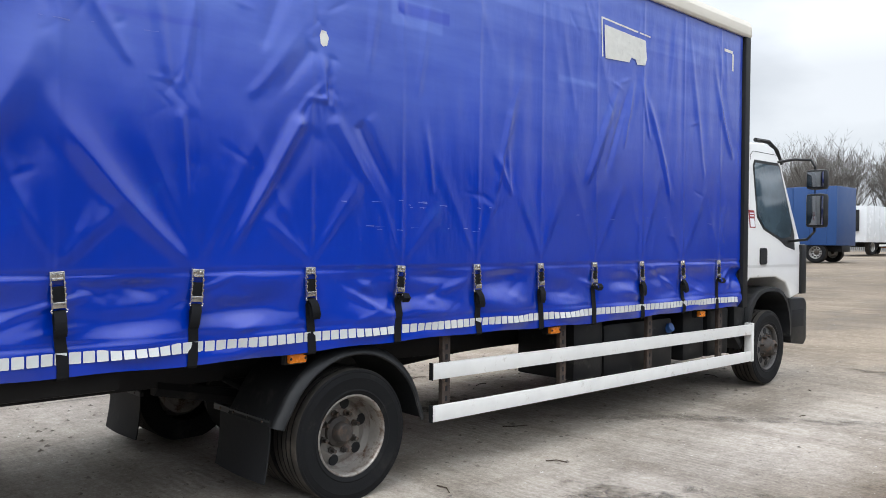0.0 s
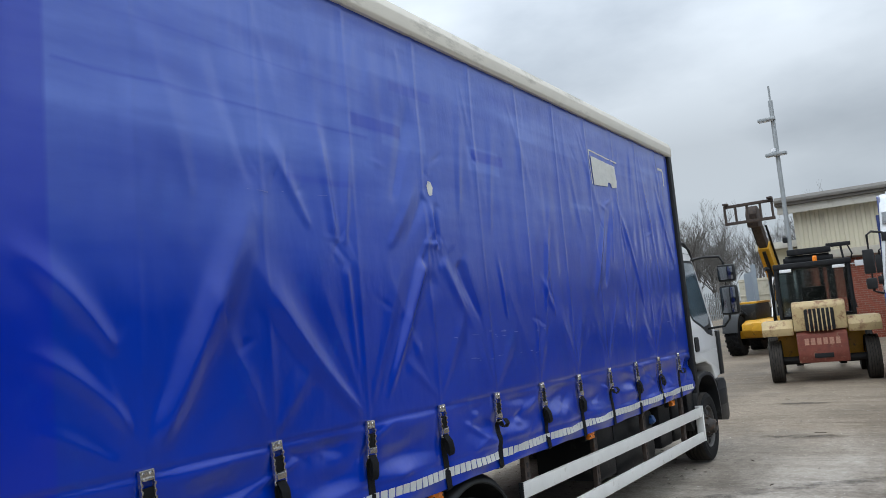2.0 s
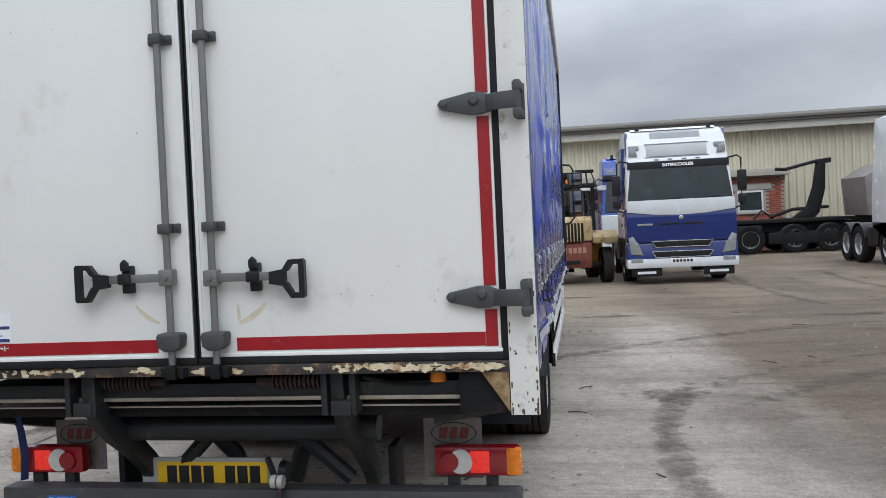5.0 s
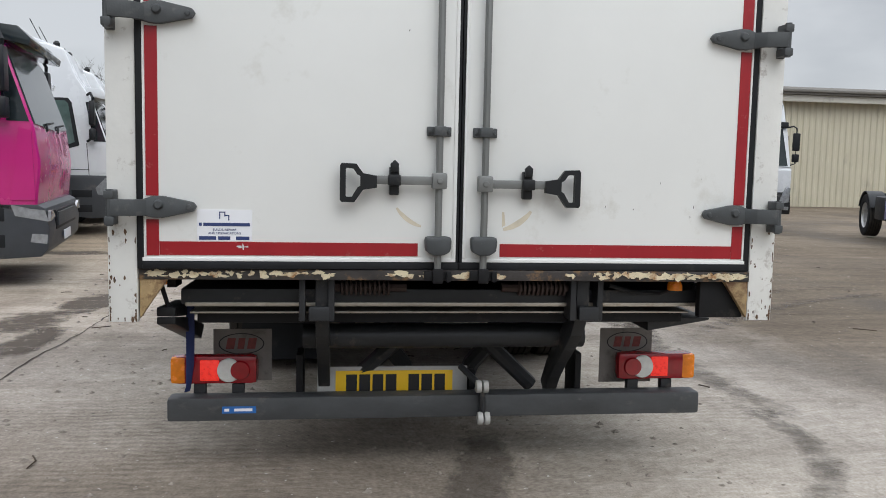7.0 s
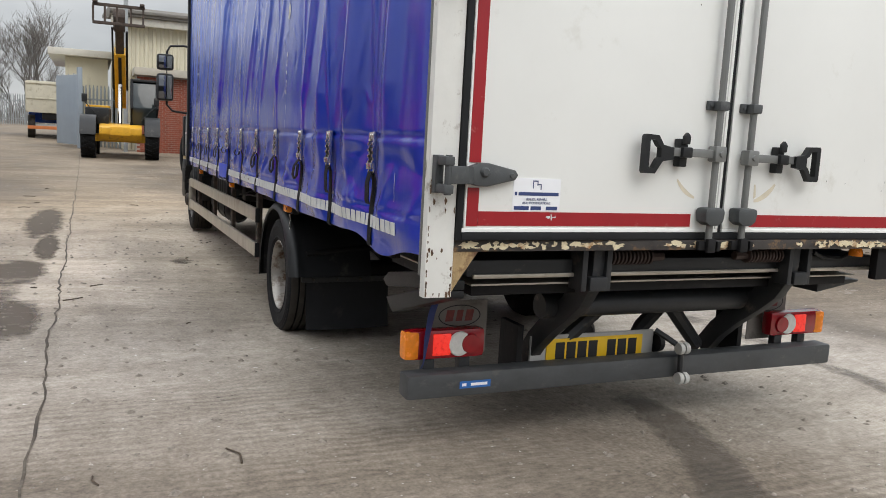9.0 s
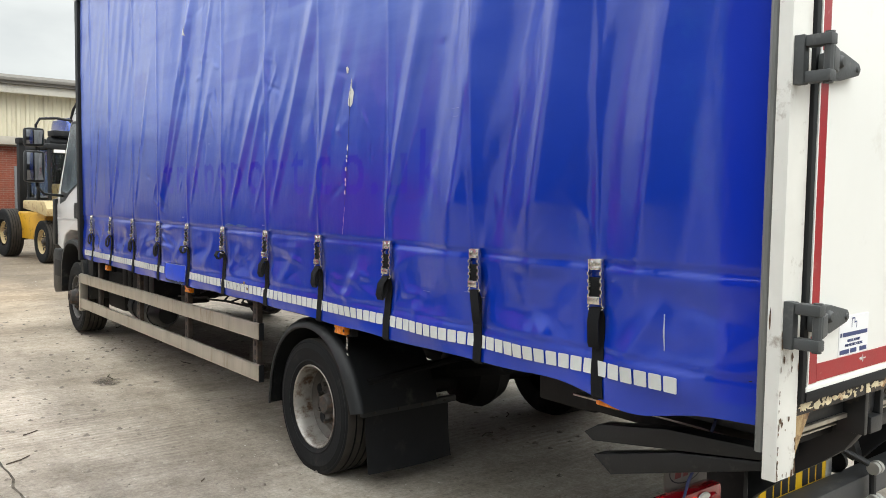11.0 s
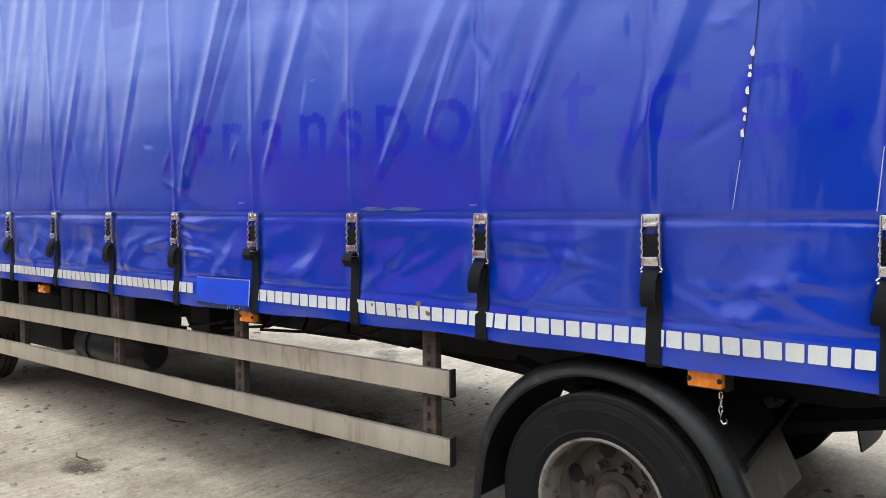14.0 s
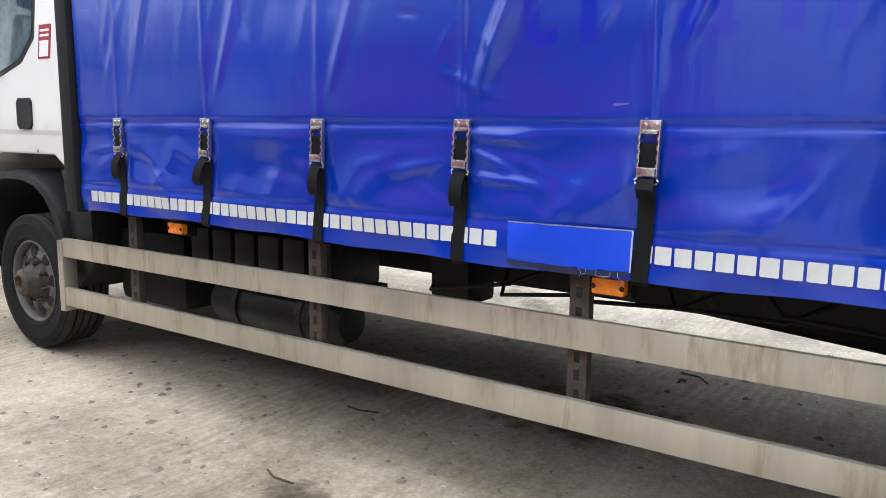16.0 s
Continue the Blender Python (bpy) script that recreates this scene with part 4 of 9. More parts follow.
# body frame: floor, roof, front wall, rear posts
boxpart("floor_deck", (-1.235, 1.235, 0.06, 6.98, 0.90, 0.99), CHASSIS, lorry, 0.01)
boxpart("roof", (-1.22, 1.22, 0.02, 6.98, 3.40, 3.44), WHITE, lorry, 0.008)
boxpart("front_wall", (-1.25, 1.25, 6.99, 7.03, 0.88, 3.43), WHITE, lorry, 0.006)
for s in (-1, 1):
    b = B()
    prism(b, [(s * 1.20, 3.295), (s * 1.278, 3.287), (s * 1.290, 3.31), (s * 1.290, 3.38), (s * 1.268, 3.435), (s * 1.20, 3.455)], "y", -0.03, 7.05, 0.006)
    part("roof_rail", b, mat("grimy_roof_rail", (0.70, 0.66, 0.57), 0.5, 0.0, var=0.08, scale=5, dirt=((0.34, 0.32, 0.27), 0.3, 5), stretch=(1, 0.3, 1)) if s < 0 else MATS["grimy_roof_rail"], lorry, "grimy cream cantrail along the roof edge")
    boxpart("front_post", (min(s * 1.225, s * 1.282), max(s * 1.225, s * 1.282), 6.955, 7.045, 0.84, 3.29), BLACK, lorry, 0.006, "black front corner post")
    b = B()
    x0, x1 = sorted((s * 1.172, s * 1.274))
    face_y = -0.020 if s > 0 else -0.036
    box(b, x0, x1, face_y, 0.003, 0.73, 3.44, 0.004)
    post = part("rear_post", b, WHITE_WORN, lorry, "chipped white rear corner post with rust at its foot")
    prng = random.Random(70 + s)
    for k in range(44):
        zc = 0.738 + 0.45 * prng.random() ** 2.4
        xc, w, h = s * prng.choice((1.177, 1.268, 1.268, prng.uniform(1.18, 1.265))), prng.uniform(0.002, 0.007), prng.uniform(0.003, 0.014)
        b = B()
        b.faces.new([b.verts.new((min(max(xc + w * math.cos(a) * prng.uniform(0.5, 1.2), min(s * 1.176, s * 1.270)), max(s * 1.176, s * 1.270)), face_y - 0.0005 - 0.00004 * k, zc + h * math.sin(a) * prng.uniform(0.5, 1.2))) for a in [q * 0.698 for q in range(9)]])
        part("rust_chip", b, RUSTCHIP, post, smooth=0)
    for k in range(12):
        zc, w, h = prng.uniform(0.76, 3.2), prng.uniform(0.003, 0.008), prng.uniform(0.006, 0.03)
        b = B()
        b.faces.new([b.verts.new((s * 1.2748, -0.0055 + 0.6 * w * math.cos(a) * prng.uniform(0.5, 1.2), zc + h * math.sin(a) * prng.uniform(0.5, 1.2))) for a in [q * 0.698 for q in range(9)]])
        part("rust_chip", b, RUSTCHIP, post, smooth=0)
    b = B()
    tube(b, [(s * 1.263, 0.017, 0.80), (s * 1.263, 0.017, 3.29)], 0.0125, 10)
    part("curtain_pole", b, ROD, lorry, "grey tensioning pole at the curtain's rear edge")
    b = B()
    prism(b, [(s * 1.169, 0.74), (s * 1.169, 0.90), (s * 1.06, 0.90), (s * 1.13, 0.80)], "y", -0.022, 0.004, 0.003)
    part("post_gusset", b, GUSSET, lorry, "rusty flaking gusset at the post foot")
boxpart("rear_header", (-1.172, 1.172, -0.026, 0.03, 3.28, 3.44), WHITE_WORN, lorry, 0.006)
boxpart("rear_sill", (-1.172, 1.172, -0.026, 0.05, 0.885, 0.925), RUSTBAR, lorry, 0.004, "rusted rear sill with flaking paint")
rng = random.Random(4)
b = B()
lift_off = 0.0
for xc, n, sp in ((-1.08, 16, 0.06), (-0.85, 26, 0.16), (-0.6, 18, 0.12), (-0.2, 12, 0.14), (-0.09, 12, 0.03), (0.005, 14, 0.03), (0.14, 12, 0.035), (0.62, 26, 0.2), (0.8, 24, 0.12), (0.98, 30, 0.14), (1.08, 16, 0.06)):
    for _ in range(n):
        x, w, h = xc + rng.uniform(-sp, sp), rng.uniform(0.006, 0.030), rng.uniform(0.003, 0.013)
        z = 0.906 + rng.uniform(-0.008, 0.010)
        lift_off += 0.00003
        ring = [b.verts.new((x + w * math.cos(a) * rng.uniform(0.35, 1.2), -0.0275 - lift_off, z + h * math.sin(a) * rng.uniform(0.35, 1.2))) for a in [k * 0.628 for k in range(10)]]
        b.faces.new(ring)
tagged(part("flaking_paint", b, FLAKE, lorry, smooth=0), "cream paint flakes left on the rusted sill", kind="stuff")

# rear doors
for s in (-1, 1):
    x0, x1 = sorted((s * 0.03, s * 1.148))
    door = boxpart("rear_door", (*sorted((s * 0.014, s * 1.148)), -0.006, 0.03, 0.962, 3.27), WHITE, lorry, 0.003, "white flush rear door with red reflective tape", pose(0, -0.008, 0) if s > 0 else pose(0, -0.012, 0, 0, 0, 1.3))
    x0, x1 = sorted((s * 0.013, s * 1.152))
    b = B()
    for d in ((x0, x1, -0.010, 0.002, 0.955, 0.968), (x0, x1, -0.010, 0.002, 3.262, 3.275), (*sorted((s * 0.013, s * 0.027)), -0.010, 0.002, 0.969, 3.261), (*sorted((s * 1.139, s * 1.146)), -0.010, 0.002, 0.969, 3.261)):
        boxpart("edge_trim", d, WHITE, door, 0.002, "white door edge trim")
    for d in ((*sorted((s * 1.147, s * 1.171)), -0.0075, 0.02, 0.926, 3.275), (*sorted((s * 0.001, s * 1.152)), -0.012, 0.02, 0.927, 0.954), (*sorted((s * 0.0015, s * 0.012)), -0.004, 0.02, 0.955, 3.275)):
        boxpart("door_seal", d, BLACK, door, 0.003, "black rubber door seal")
    hz = [1.147, 1.826, 2.487]
    segs = [(0.975, 1.105), (1.19, 1.785), (1.868, 2.445), (2.53, 3.25)]
    for z0, z1 in segs:
        boxpart("red_tape", (*sorted((s * 1.094, s * 1.137)), -0.0085, -0.006, z0, z1), RED, door, 0, "red reflective tape")
    b = B()
    box(b, *sorted((s * 0.158, s * 1.0925)), -0.0085, -0.006, 0.977, 1.026)
    part("red_tape", b, RED, door, "red reflective tape")
    # locking bar
    b = B()
    xr = s * 0.086 + (0.003 if s > 0 else 0)
    tube(b, [(xr, -0.04, 0.93), (xr, -0.04, 3.2)], 0.0135, 10)
    bar = part("locking_bar", b, ROD, door, "grey locking bar with dark cast clamps")
    for z in (1.445, 2.15, 2.85):
        b = B()
        box(b, xr - 0.046, xr + 0.046, -0.022, -0.007, z - 0.018, z + 0.018, 0.005)
        box(b, xr - 0.024, xr + 0.024, -0.062, -0.021, z - 0.018, z + 0.018, 0.008)
        for dx in (-0.035, 0.035):
            lathe(b, [(0.0, 0.004), (0.006, 0.003), (0.007, 0)], 8, pose(xr + dx, -0.026, z, 0, 0, -90))
        part("bar_clamp", b, GREYPL, bar)
    b = B()
    prism(b, [(xr - 0.045, 1.055), (xr + 0.045, 1.055), (xr + 0.05, 1.04), (xr + 0.046, 1.0), (xr + 0.02, 0.985), (xr - 0.02, 0.985), (xr - 0.046, 1.0), (xr - 0.05, 1.04)], "y", -0.068, -0.007, 0.012)
    part("lower_clamp", b, GREYPL, bar)
    b = B()
    box(b, xr - 0.05, xr + 0.055, -0.045, -0.026, 0.888, 0.924, 0.005)
    box(b, xr - 0.02, xr + 0.02, -0.064, -0.045, 0.88, 0.935, 0.006)
    box(b, xr + 0.032, xr + 0.05, -0.06, -0.045, 0.885, 0.925, 0.004)
    part("keeper", b, CHASSIS, bar)
    # handle
    b = B()
    zc = 1.262 if s < 0 else 1.254
    box(b, *sorted((xr, s * 0.335)), -0.053, -0.041, zc - 0.016, zc + 0.016, 0.004)
    box(b, xr - 0.028, xr + 0.028, -0.066, -0.02, zc - 0.03, zc + 0.03, 0.008)
    lathe(b, [(0.0, 0.006), (0.010, 0.005), (0.012, 0)], 10, pose(xr, -0.067, zc, 0, 0, -90))
    part("handle_bar", b, ROD, bar, "flat steel handle arm")
    b = B()
    o = lambda u, w: (s * (0.318 + u), zc - 0.005 + w)
    outer = [o(0, 0.02), (o(0.05, 0.028)), o(0.075, 0.062), o(0.128, 0.064), o(0.134, 0.055), o(0.134, -0.07), o(0.128, -0.078), o(0.082, -0.078), o(0.05, -0.032), o(0, -0.024)]
    inner = [o(0.06, 0.018), o(0.07, 0.022), o(0.086, 0.044), o(0.110, 0.046), o(0.113, 0.042), o(0.113, -0.055), o(0.110, -0.059), o(0.09, -0.058), o(0.07, -0.024), o(0.06, -0.018)]
    vo = [[b.verts.new((x, yy, z)) for x, z in outer] for yy in (-0.064, -0.038)]
    vi = [[b.verts.new((x, yy, z)) for x, z in inner] for yy in (-0.064, -0.038)]
    n = len(outer)
    for k in range(n):
        j = (k + 1) % n
        b.faces.new((vo[0][k], vo[0][j], vi[0][j], vi[0][k]))
        b.faces.new((vo[1][k], vi[1][k], vi[1][j], vo[1][j]))
        b.faces.new((vo[0][k], vo[1][k], vo[1][j], vo[0][j]))
        b.faces.new((vi[0][k], vi[0][j], vi[1][j], vi[1][k]))
    part("grip", b, PLASTIC, bar, "black D-shaped handle grip")
    b = B()
    xc = s * 0.253
    box(b, xc - 0.018, xc + 0.018, -0.045, -0.007, zc - 0.055, zc + 0.05, 0.006)
    box(b, xc - 0.024, xc + 0.024, -0.068, -0.04, zc - 0.02, zc + 0.02, 0.007)
    prism(b, [(xc - 0.014, zc + 0.03), (xc + 0.014, zc + 0.03), (xc + 0.016, zc + 0.06), (xc, zc + 0.075), (xc - 0.016, zc + 0.06)], "y", -0.06, -0.045, 0.004)
    part("handle_catch", b, PLASTIC, bar)
    # hinges
    for z in hz + [3.13]:
        b = B()
        prism(b, [(s * 0.958, z + 0.006), (s * 0.97, z + 0.022), (s * 1.075, z + 0.043), (s * 1.11, z + 0.043), (s * 1.15, z + 0.028), (s * 1.165, z + 0.028), (s * 1.165, z - 0.026), (s * 1.15, z - 0.026), (s * 1.11, z - 0.036), (s * 1.075, z - 0.036), (s * 0.97, z - 0.012)], "y", -0.034, -0.009, 0.007)
        prism(b, [(s * 1.13, -0.034), (s * 1.165, -0.066), (s * 1.24, -0.088), (s * 1.252, -0.075), (s * 1.24, -0.064), (s * 1.17, -0.053), (s * 1.13, -0.012)], "z", z - 0.028, z + 0.030, 0.004)
        hinge = part("hinge", b, GREYPL, door, "dark grey cast strap hinge")
        b = B()
        for zz in (z + 0.045, z - 0.045):
            box(b, *sorted((s * 1.228, s * 1.262)), -0.088, -0.021, zz - 0.015, zz + 0.015, 0.006)
        tube(b, [(s * 1.245, -0.075, z - 0.064), (s * 1.245, -0.075, z + 0.064)], 0.012, 10)
        box(b, *sorted((s * 1.236, s * 1.266)), -0.0215, 0.008, z - 0.062, z + 0.062, 0.003)
        part("hinge_bracket", b, GREYPL, hinge)
        b = B()
        lathe(b, [(0.0, 0.012), (0.012, 0.011), (0.017, 0.004), (0.018, 0)], 12, pose(s * 1.09, -0.034, z + 0.012, 0, 0, -90))
        part("hinge_bolt", b, GREYPL, hinge)
        b = B()
        lathe(b, [(0.0, 0.006), (0.008, 0.005), (0.010, 0)], 10, pose(s * 0.985, -0.034, z + 0.004, 0, 0, -90))
        part("hinge_bolt", b, GREYPL, hinge)
# marks on the doors
DOORS = [o for o in lorry.children if o.name.startswith("rear_door")]


def blob(bm, pts, y):
    bm.faces.new([bm.verts.new((x, y, z)) for x, z in pts])


def arc_mark(c, r0, r1, a0, a1, n=10):
    up = [(c[0] + r0 * math.cos(a), c[1] + r0 * math.sin(a)) for a in [a0 + (a1 - a0) * k / n for k in range(n + 1)]]
    dn = [(c[0] + (r0 + (r1 - r0) * math.sin(math.pi * (0.15 + 0.7 * k / n))) * math.cos(a), c[1] + (r0 + (r1 - r0) * math.sin(math.pi * (0.15 + 0.7 * k / n))) * math.sin(a)) for k, a in enumerate([a0 + (a1 - a0) * k / n for k in range(n + 1)])]
    return up + dn[::-1]


b = B()
blob(b, arc_mark((-0.13, 1.21), 0.125, 0.108, radians(205), radians(262)), -0.0068)
part("scrape_mark", b, STAIN, DOORS[0], "tan scrape left by the handle", smooth=0)
b = B()
blob(b, arc_mark((0.165, 1.205), 0.128, 0.105, radians(272), radians(335)), -0.0068)
blob(b, [(0.163, 1.15), (0.172, 1.148), (0.178, 1.1), (0.165, 1.09)], -0.0070)
part("scrape_mark", b, STAIN, DOORS[1], "tan scrape left by the handle", smooth=0)
for x0, x1, z0, z1 in ((0.55, 0.62, 2.50, 2.58), (0.66, 0.86, 2.50, 2.57), (0.74, 0.86, 2.58, 2.92), (0.52, 0.68, 2.84, 2.93), (0.30, 0.40, 2.62, 2.68)):
    b = B()
    blob(b, [(x0, z0), (x1, z0 + 0.01), (x1 + 0.005, z1), (x0 + 0.01, z1 + 0.01)], -0.0068)
    part("glue_patch", b, PALEBLUE, DOORS[1], "pale glue ghosts of a removed sticker", smooth=0)
b = B()
rng = random.Random(9)
for _ in range(9):
    x, z, w, h = rng.uniform(0.2, 1.0), rng.choice((rng.uniform(1.1, 1.3), rng.uniform(2.5, 2.9))), rng.uniform(0.001, 0.004), rng.uniform(0.002, 0.007)
    blob(b, [(x - w, z), (x, z - h), (x + w, z + 0.3 * h), (x + 0.2 * w, z + h)], -0.0070)
tagged(part("smudges", b, SMUDGE, DOORS[1], smooth=0), "small dark scuffs", kind="stuff")
b = B()
for _ in range(7):
    x, z, w, h = -rng.uniform(0.15, 0.9), rng.uniform(1.6, 2.7), rng.uniform(0.001, 0.003), rng.uniform(0.002, 0.006)
    blob(b, [(x - w, z), (x, z - h), (x + w, z + 0.3 * h), (x + 0.2 * w, z + h)], -0.0070)
tagged(part("smudges", b, SMUDGE, DOORS[0], smooth=0), "small dark scuffs", kind="stuff")


for xs, zs in (((0.985, 0.995, 1.0, 0.99, 0.98), (2.53, 2.56, 2.59, 2.61, 2.58)), ((0.975, 0.965, 0.97, 0.985, 0.99), (2.54, 2.57, 2.60, 2.57, 2.55))):
    b = B()
    tube(b, [(x, -0.0065, z) for x, z in zip(xs, zs)], 0.0022, 5)
    part("red_scribble", b, mat("red_crayon", (0.38, 0.12, 0.09), 0.7, var=0.2) if "red_crayon" not in MATS else MATS["red_crayon"], DOORS[1], "small red crayon scribble")


def lettering(text, size, material, parent, m, label="", name="lettering", bold=0.0, ext=0.0006):
    cu = bpy.data.curves.new("lettering", "FONT")
    cu.body, cu.size, cu.extrude, cu.align_x, cu.offset = text, size, ext, "CENTER", bold
    tmp = new("lettering_tmp", cu)
    me = bpy.data.meshes.new_from_object(tmp)
    bpy.data.objects.remove(tmp)
    me.materials.clear()
    me.materials.append(material)
    return part(name, me, material, parent, label, m)


# coachbuilder's sticker
b = B()
box(b, -0.962, -0.768, -0.0075, -0.006, 1.029, 1.143)
sticker = part("sticker", b, PAPER, DOORS[0], "white coachbuilder's sticker with navy print")
b = B()
for x0, x1, z0, z1 in ((-0.955, -0.945, 1.083, 1.095), (-0.94, -0.775, 1.083, 1.095), (-0.955, -0.895, 1.033, 1.046), (-0.888, -0.845, 1.033, 1.046), (-0.825, -0.777, 1.033, 1.046), (-0.884, -0.880, 1.108, 1.136), (-0.880, -0.862, 1.132, 1.136), (-0.866, -0.862, 1.118, 1.136), (-0.862, -0.850, 1.120, 1.124), (-0.852, -0.848, 1.104, 1.124)):
    blob(b, [(x0, z0), (x1, z0), (x1, z1), (x0, z1)], -0.0082)
part("print", b, NAVY, sticker, smooth=0)
lettering("BUILDS, REPAIRS", 0.0115, NAVY, sticker, pose(-0.865, -0.0082, 1.0665, 90, 0, 0), name="print")
lettering("AND MODIFICATIONS", 0.0115, NAVY, sticker, pose(-0.865, -0.0082, 1.0535, 90, 0, 0), name="print")

# straps and buckles
b = B()
for side in (-1, 1):
    # notched side rails with a riveted ear at the top
    box(b, -0.016, -0.002, *sorted((side * 0.0235, side * 0.0285)), -0.150, 0.0, 0.0015)
    for k in range(4):
        box(b, -0.021, -0.012, *sorted((side * 0.0225, side * 0.030)), -0.052 - 0.024 * k, -0.040 - 0.024 * k, 0.002)
box(b, -0.013, -0.001, -0.029, 0.029, -0.026, 0.002, 0.003)
box(b, -0.020, -0.012, -0.022, 0.022, -0.034, -0.024, 0.003)
box(b, -0.026, -0.008, -0.026, 0.026, -0.146, -0.120, 0.004)
box(b, -0.029, -0.022, -0.022, 0.022, -0.128, -0.122, 0.002)
tube(b, [(-0.012, -0.026, -0.150), (-0.014, -0.033, -0.156), (-0.014, -0.031, -0.163), (-0.014, 0.031, -0.163), (-0.014, 0.033, -0.156), (-0.012, 0.026, -0.150)], 0.0032, 6)
for yy in (-0.015, 0.015):
    lathe(b, [(0, 0.006), (0.005, 0.005), (0.007, 0)], 8, pose(-0.013, yy, -0.011, 0, 0, 180))
ME_BUCKLE = mesh_of("buckle", b, STEEL)


def ribbon(bm, line, w, thick=0.003):
    """One continuous band of webbing along a line of (x, y, z)."""
    rows = []
    for i, (x, o, z) in enumerate(line):
        pa, pb = line[max(0, i - 1)], line[min(len(line) - 1, i + 1)]
        tx, tz = pb[0] - pa[0], pb[2] - pa[2]
        ln = math.hypot(tx, tz) or 1
        nx, nz = -tz / ln * thick, tx / ln * thick
        rows.append([bm.verts.new(p) for p in ((x, o - w, z), (x, o + w, z), (x + nx, o + w, z + nz), (x + nx, o - w, z + nz))])
    for p, q in zip(rows, rows[1:]):
        for k in range(4):
            bm.faces.new((p[k], p[(k + 1) % 4], q[(k + 1) % 4], q[k]))
    bm.faces.new(rows[0][::-1])
    bm.faces.new(rows[-1])


def strap_mesh(style, hang, rng):
    """Webbing from the buckle down and round the hem; x points inwards, towards the body."""
    b = B()
    w = 0.0235
    box(b, -0.013, -0.003, -0.0225, 0.0225, -0.120, -0.058, 0.002)
    fold = mesh_of("webbing_fold", b, STRAP, 40)
    b = B()
    ribbon(b, [(xa, rng.uniform(-0.002, 0.002), za) for xa, za in [(-0.012, -0.155)] + hang], w)
    main = mesh_of("strap", b, STRAP, 40)
    b = B()
    off = rng.uniform(-0.02, 0.02)
    # spare end: a hanging tongue, a doubled loop or a rolled end
    if style == 0:
        loop = [(-0.018, 0.0, -0.155), (-0.04, off * 0.5, -0.19), (-0.045, off, -0.24), (-0.035, off, -0.262), (-0.022, off * 0.5, -0.24), (-0.018, 0, -0.18)]
    elif style == 1:
        loop = [(-0.018, 0.0, -0.155), (-0.03, off, -0.2), (-0.03, off * 1.5, -0.27), (-0.024, off * 1.5, -0.285)]
    else:
        loop = [(-0.018, 0.0, -0.15), (-0.05, -0.01, -0.15), (-0.065, -0.015, -0.175), (-0.05, -0.015, -0.2), (-0.025, -0.01, -0.19), (-0.02, 0, -0.165)]
    ribbon(b, loop, w)
    return fold, main, mesh_of("strap_end", b, STRAP, 40)


rng = random.Random(21)
for right in (True, False):
    for i, y in enumerate(BUCKLES[right]):
        x = max(sheet_x(y + d, z, right) for d in (-0.025, 0, 0.025) for z in (1.13, 1.2, 1.26)) + 0.004
        face = pose(x, y, 1.275, rng.uniform(-4, 4), 0, 180) if right else pose(-x, y, 1.275, rng.uniform(-4, 4), 0, 0)
        bk = part("buckle", ME_BUCKLE, STEEL, lorry, "bright steel over-centre curtain buckle", face)
        style = rng.choice((0, 0, 1, 2)) if right else (1, 1, 0, 0, 0, 2, 2, 0, 0, 0, 0)[i]
        end = float(hem_z(y, right)) - 1.275
        zs = [-0.19 + (end + 0.19) * k / 6 for k in range(7)]
        lies = [max(sheet_x(y + d, 1.275 + q, right) for d in (-0.025, 0, 0.025)) + 0.006 for q in zs]
        hang = [(min(x - v, 0.0), q) for v, q in zip(lies, zs)]
        hang += [(hang[-1][0] + 0.012, end - 0.012), (hang[-1][0] + 0.05, end - 0.016)]
        fold, band, tail = strap_mesh(style, hang, rng)
        part("webbing_fold", fold, STRAP, bk)
        part("strap", band, STRAP, bk, "black webbing strap")
        part("strap_end", tail, STRAP, bk, "loose end of the black webbing")

# reflective squares along the hem
b = B()
prism(b, [(-0.0226, -0.0215), (-0.0201, -0.024), (0.0201, -0.024), (0.0226, -0.0215), (0.0226, 0.0215), (0.0201, 0.024), (-0.0201, 0.024), (-0.0226, 0.0215)], "x", -0.0015, 0.0005)
ME_SQUARE = mesh_of("reflector_square", b, TAPE, 0)
for right in (True, False):
    y = 0.30
    while y < 6.86:
        z = 0.924
        if not (not right and 4.22 < y < 4.64):
            xa, xb = sheet_x(y, z + 0.02, right), sheet_x(y, z - 0.02, right)
            ya, yb = sheet_x(y - 0.02, z, right), sheet_x(y + 0.02, z, right)
            x = max(xa, xb, ya, yb) + 0.0015
            lean, twist = math.degrees(math.atan2(xa - xb, 0.04)), math.degrees(math.atan2(yb - ya, 0.04))
            m = pose(x, y, z, 0, lean, 180 - twist) if right else pose(-x, y, z, 0, -lean, twist)
            part("reflector_square", ME_SQUARE, TAPE, lorry, m=m)
        y += 0.0535

# damage on the curtains
PALE = mat("bared_pale_backing", (0.66, 0.66, 0.62), 0.6, var=0.08, scale=14, dirt=((0.45, 0.44, 0.42), 0.2, 12))
DARKTEAR = mat("dark_tear", (0.01, 0.015, 0.05), 0.8, var=0.2)


SCUFFP = mat("scuffed_pale_line", (0.36, 0.38, 0.48), 0.6, var=0.2, scale=40)


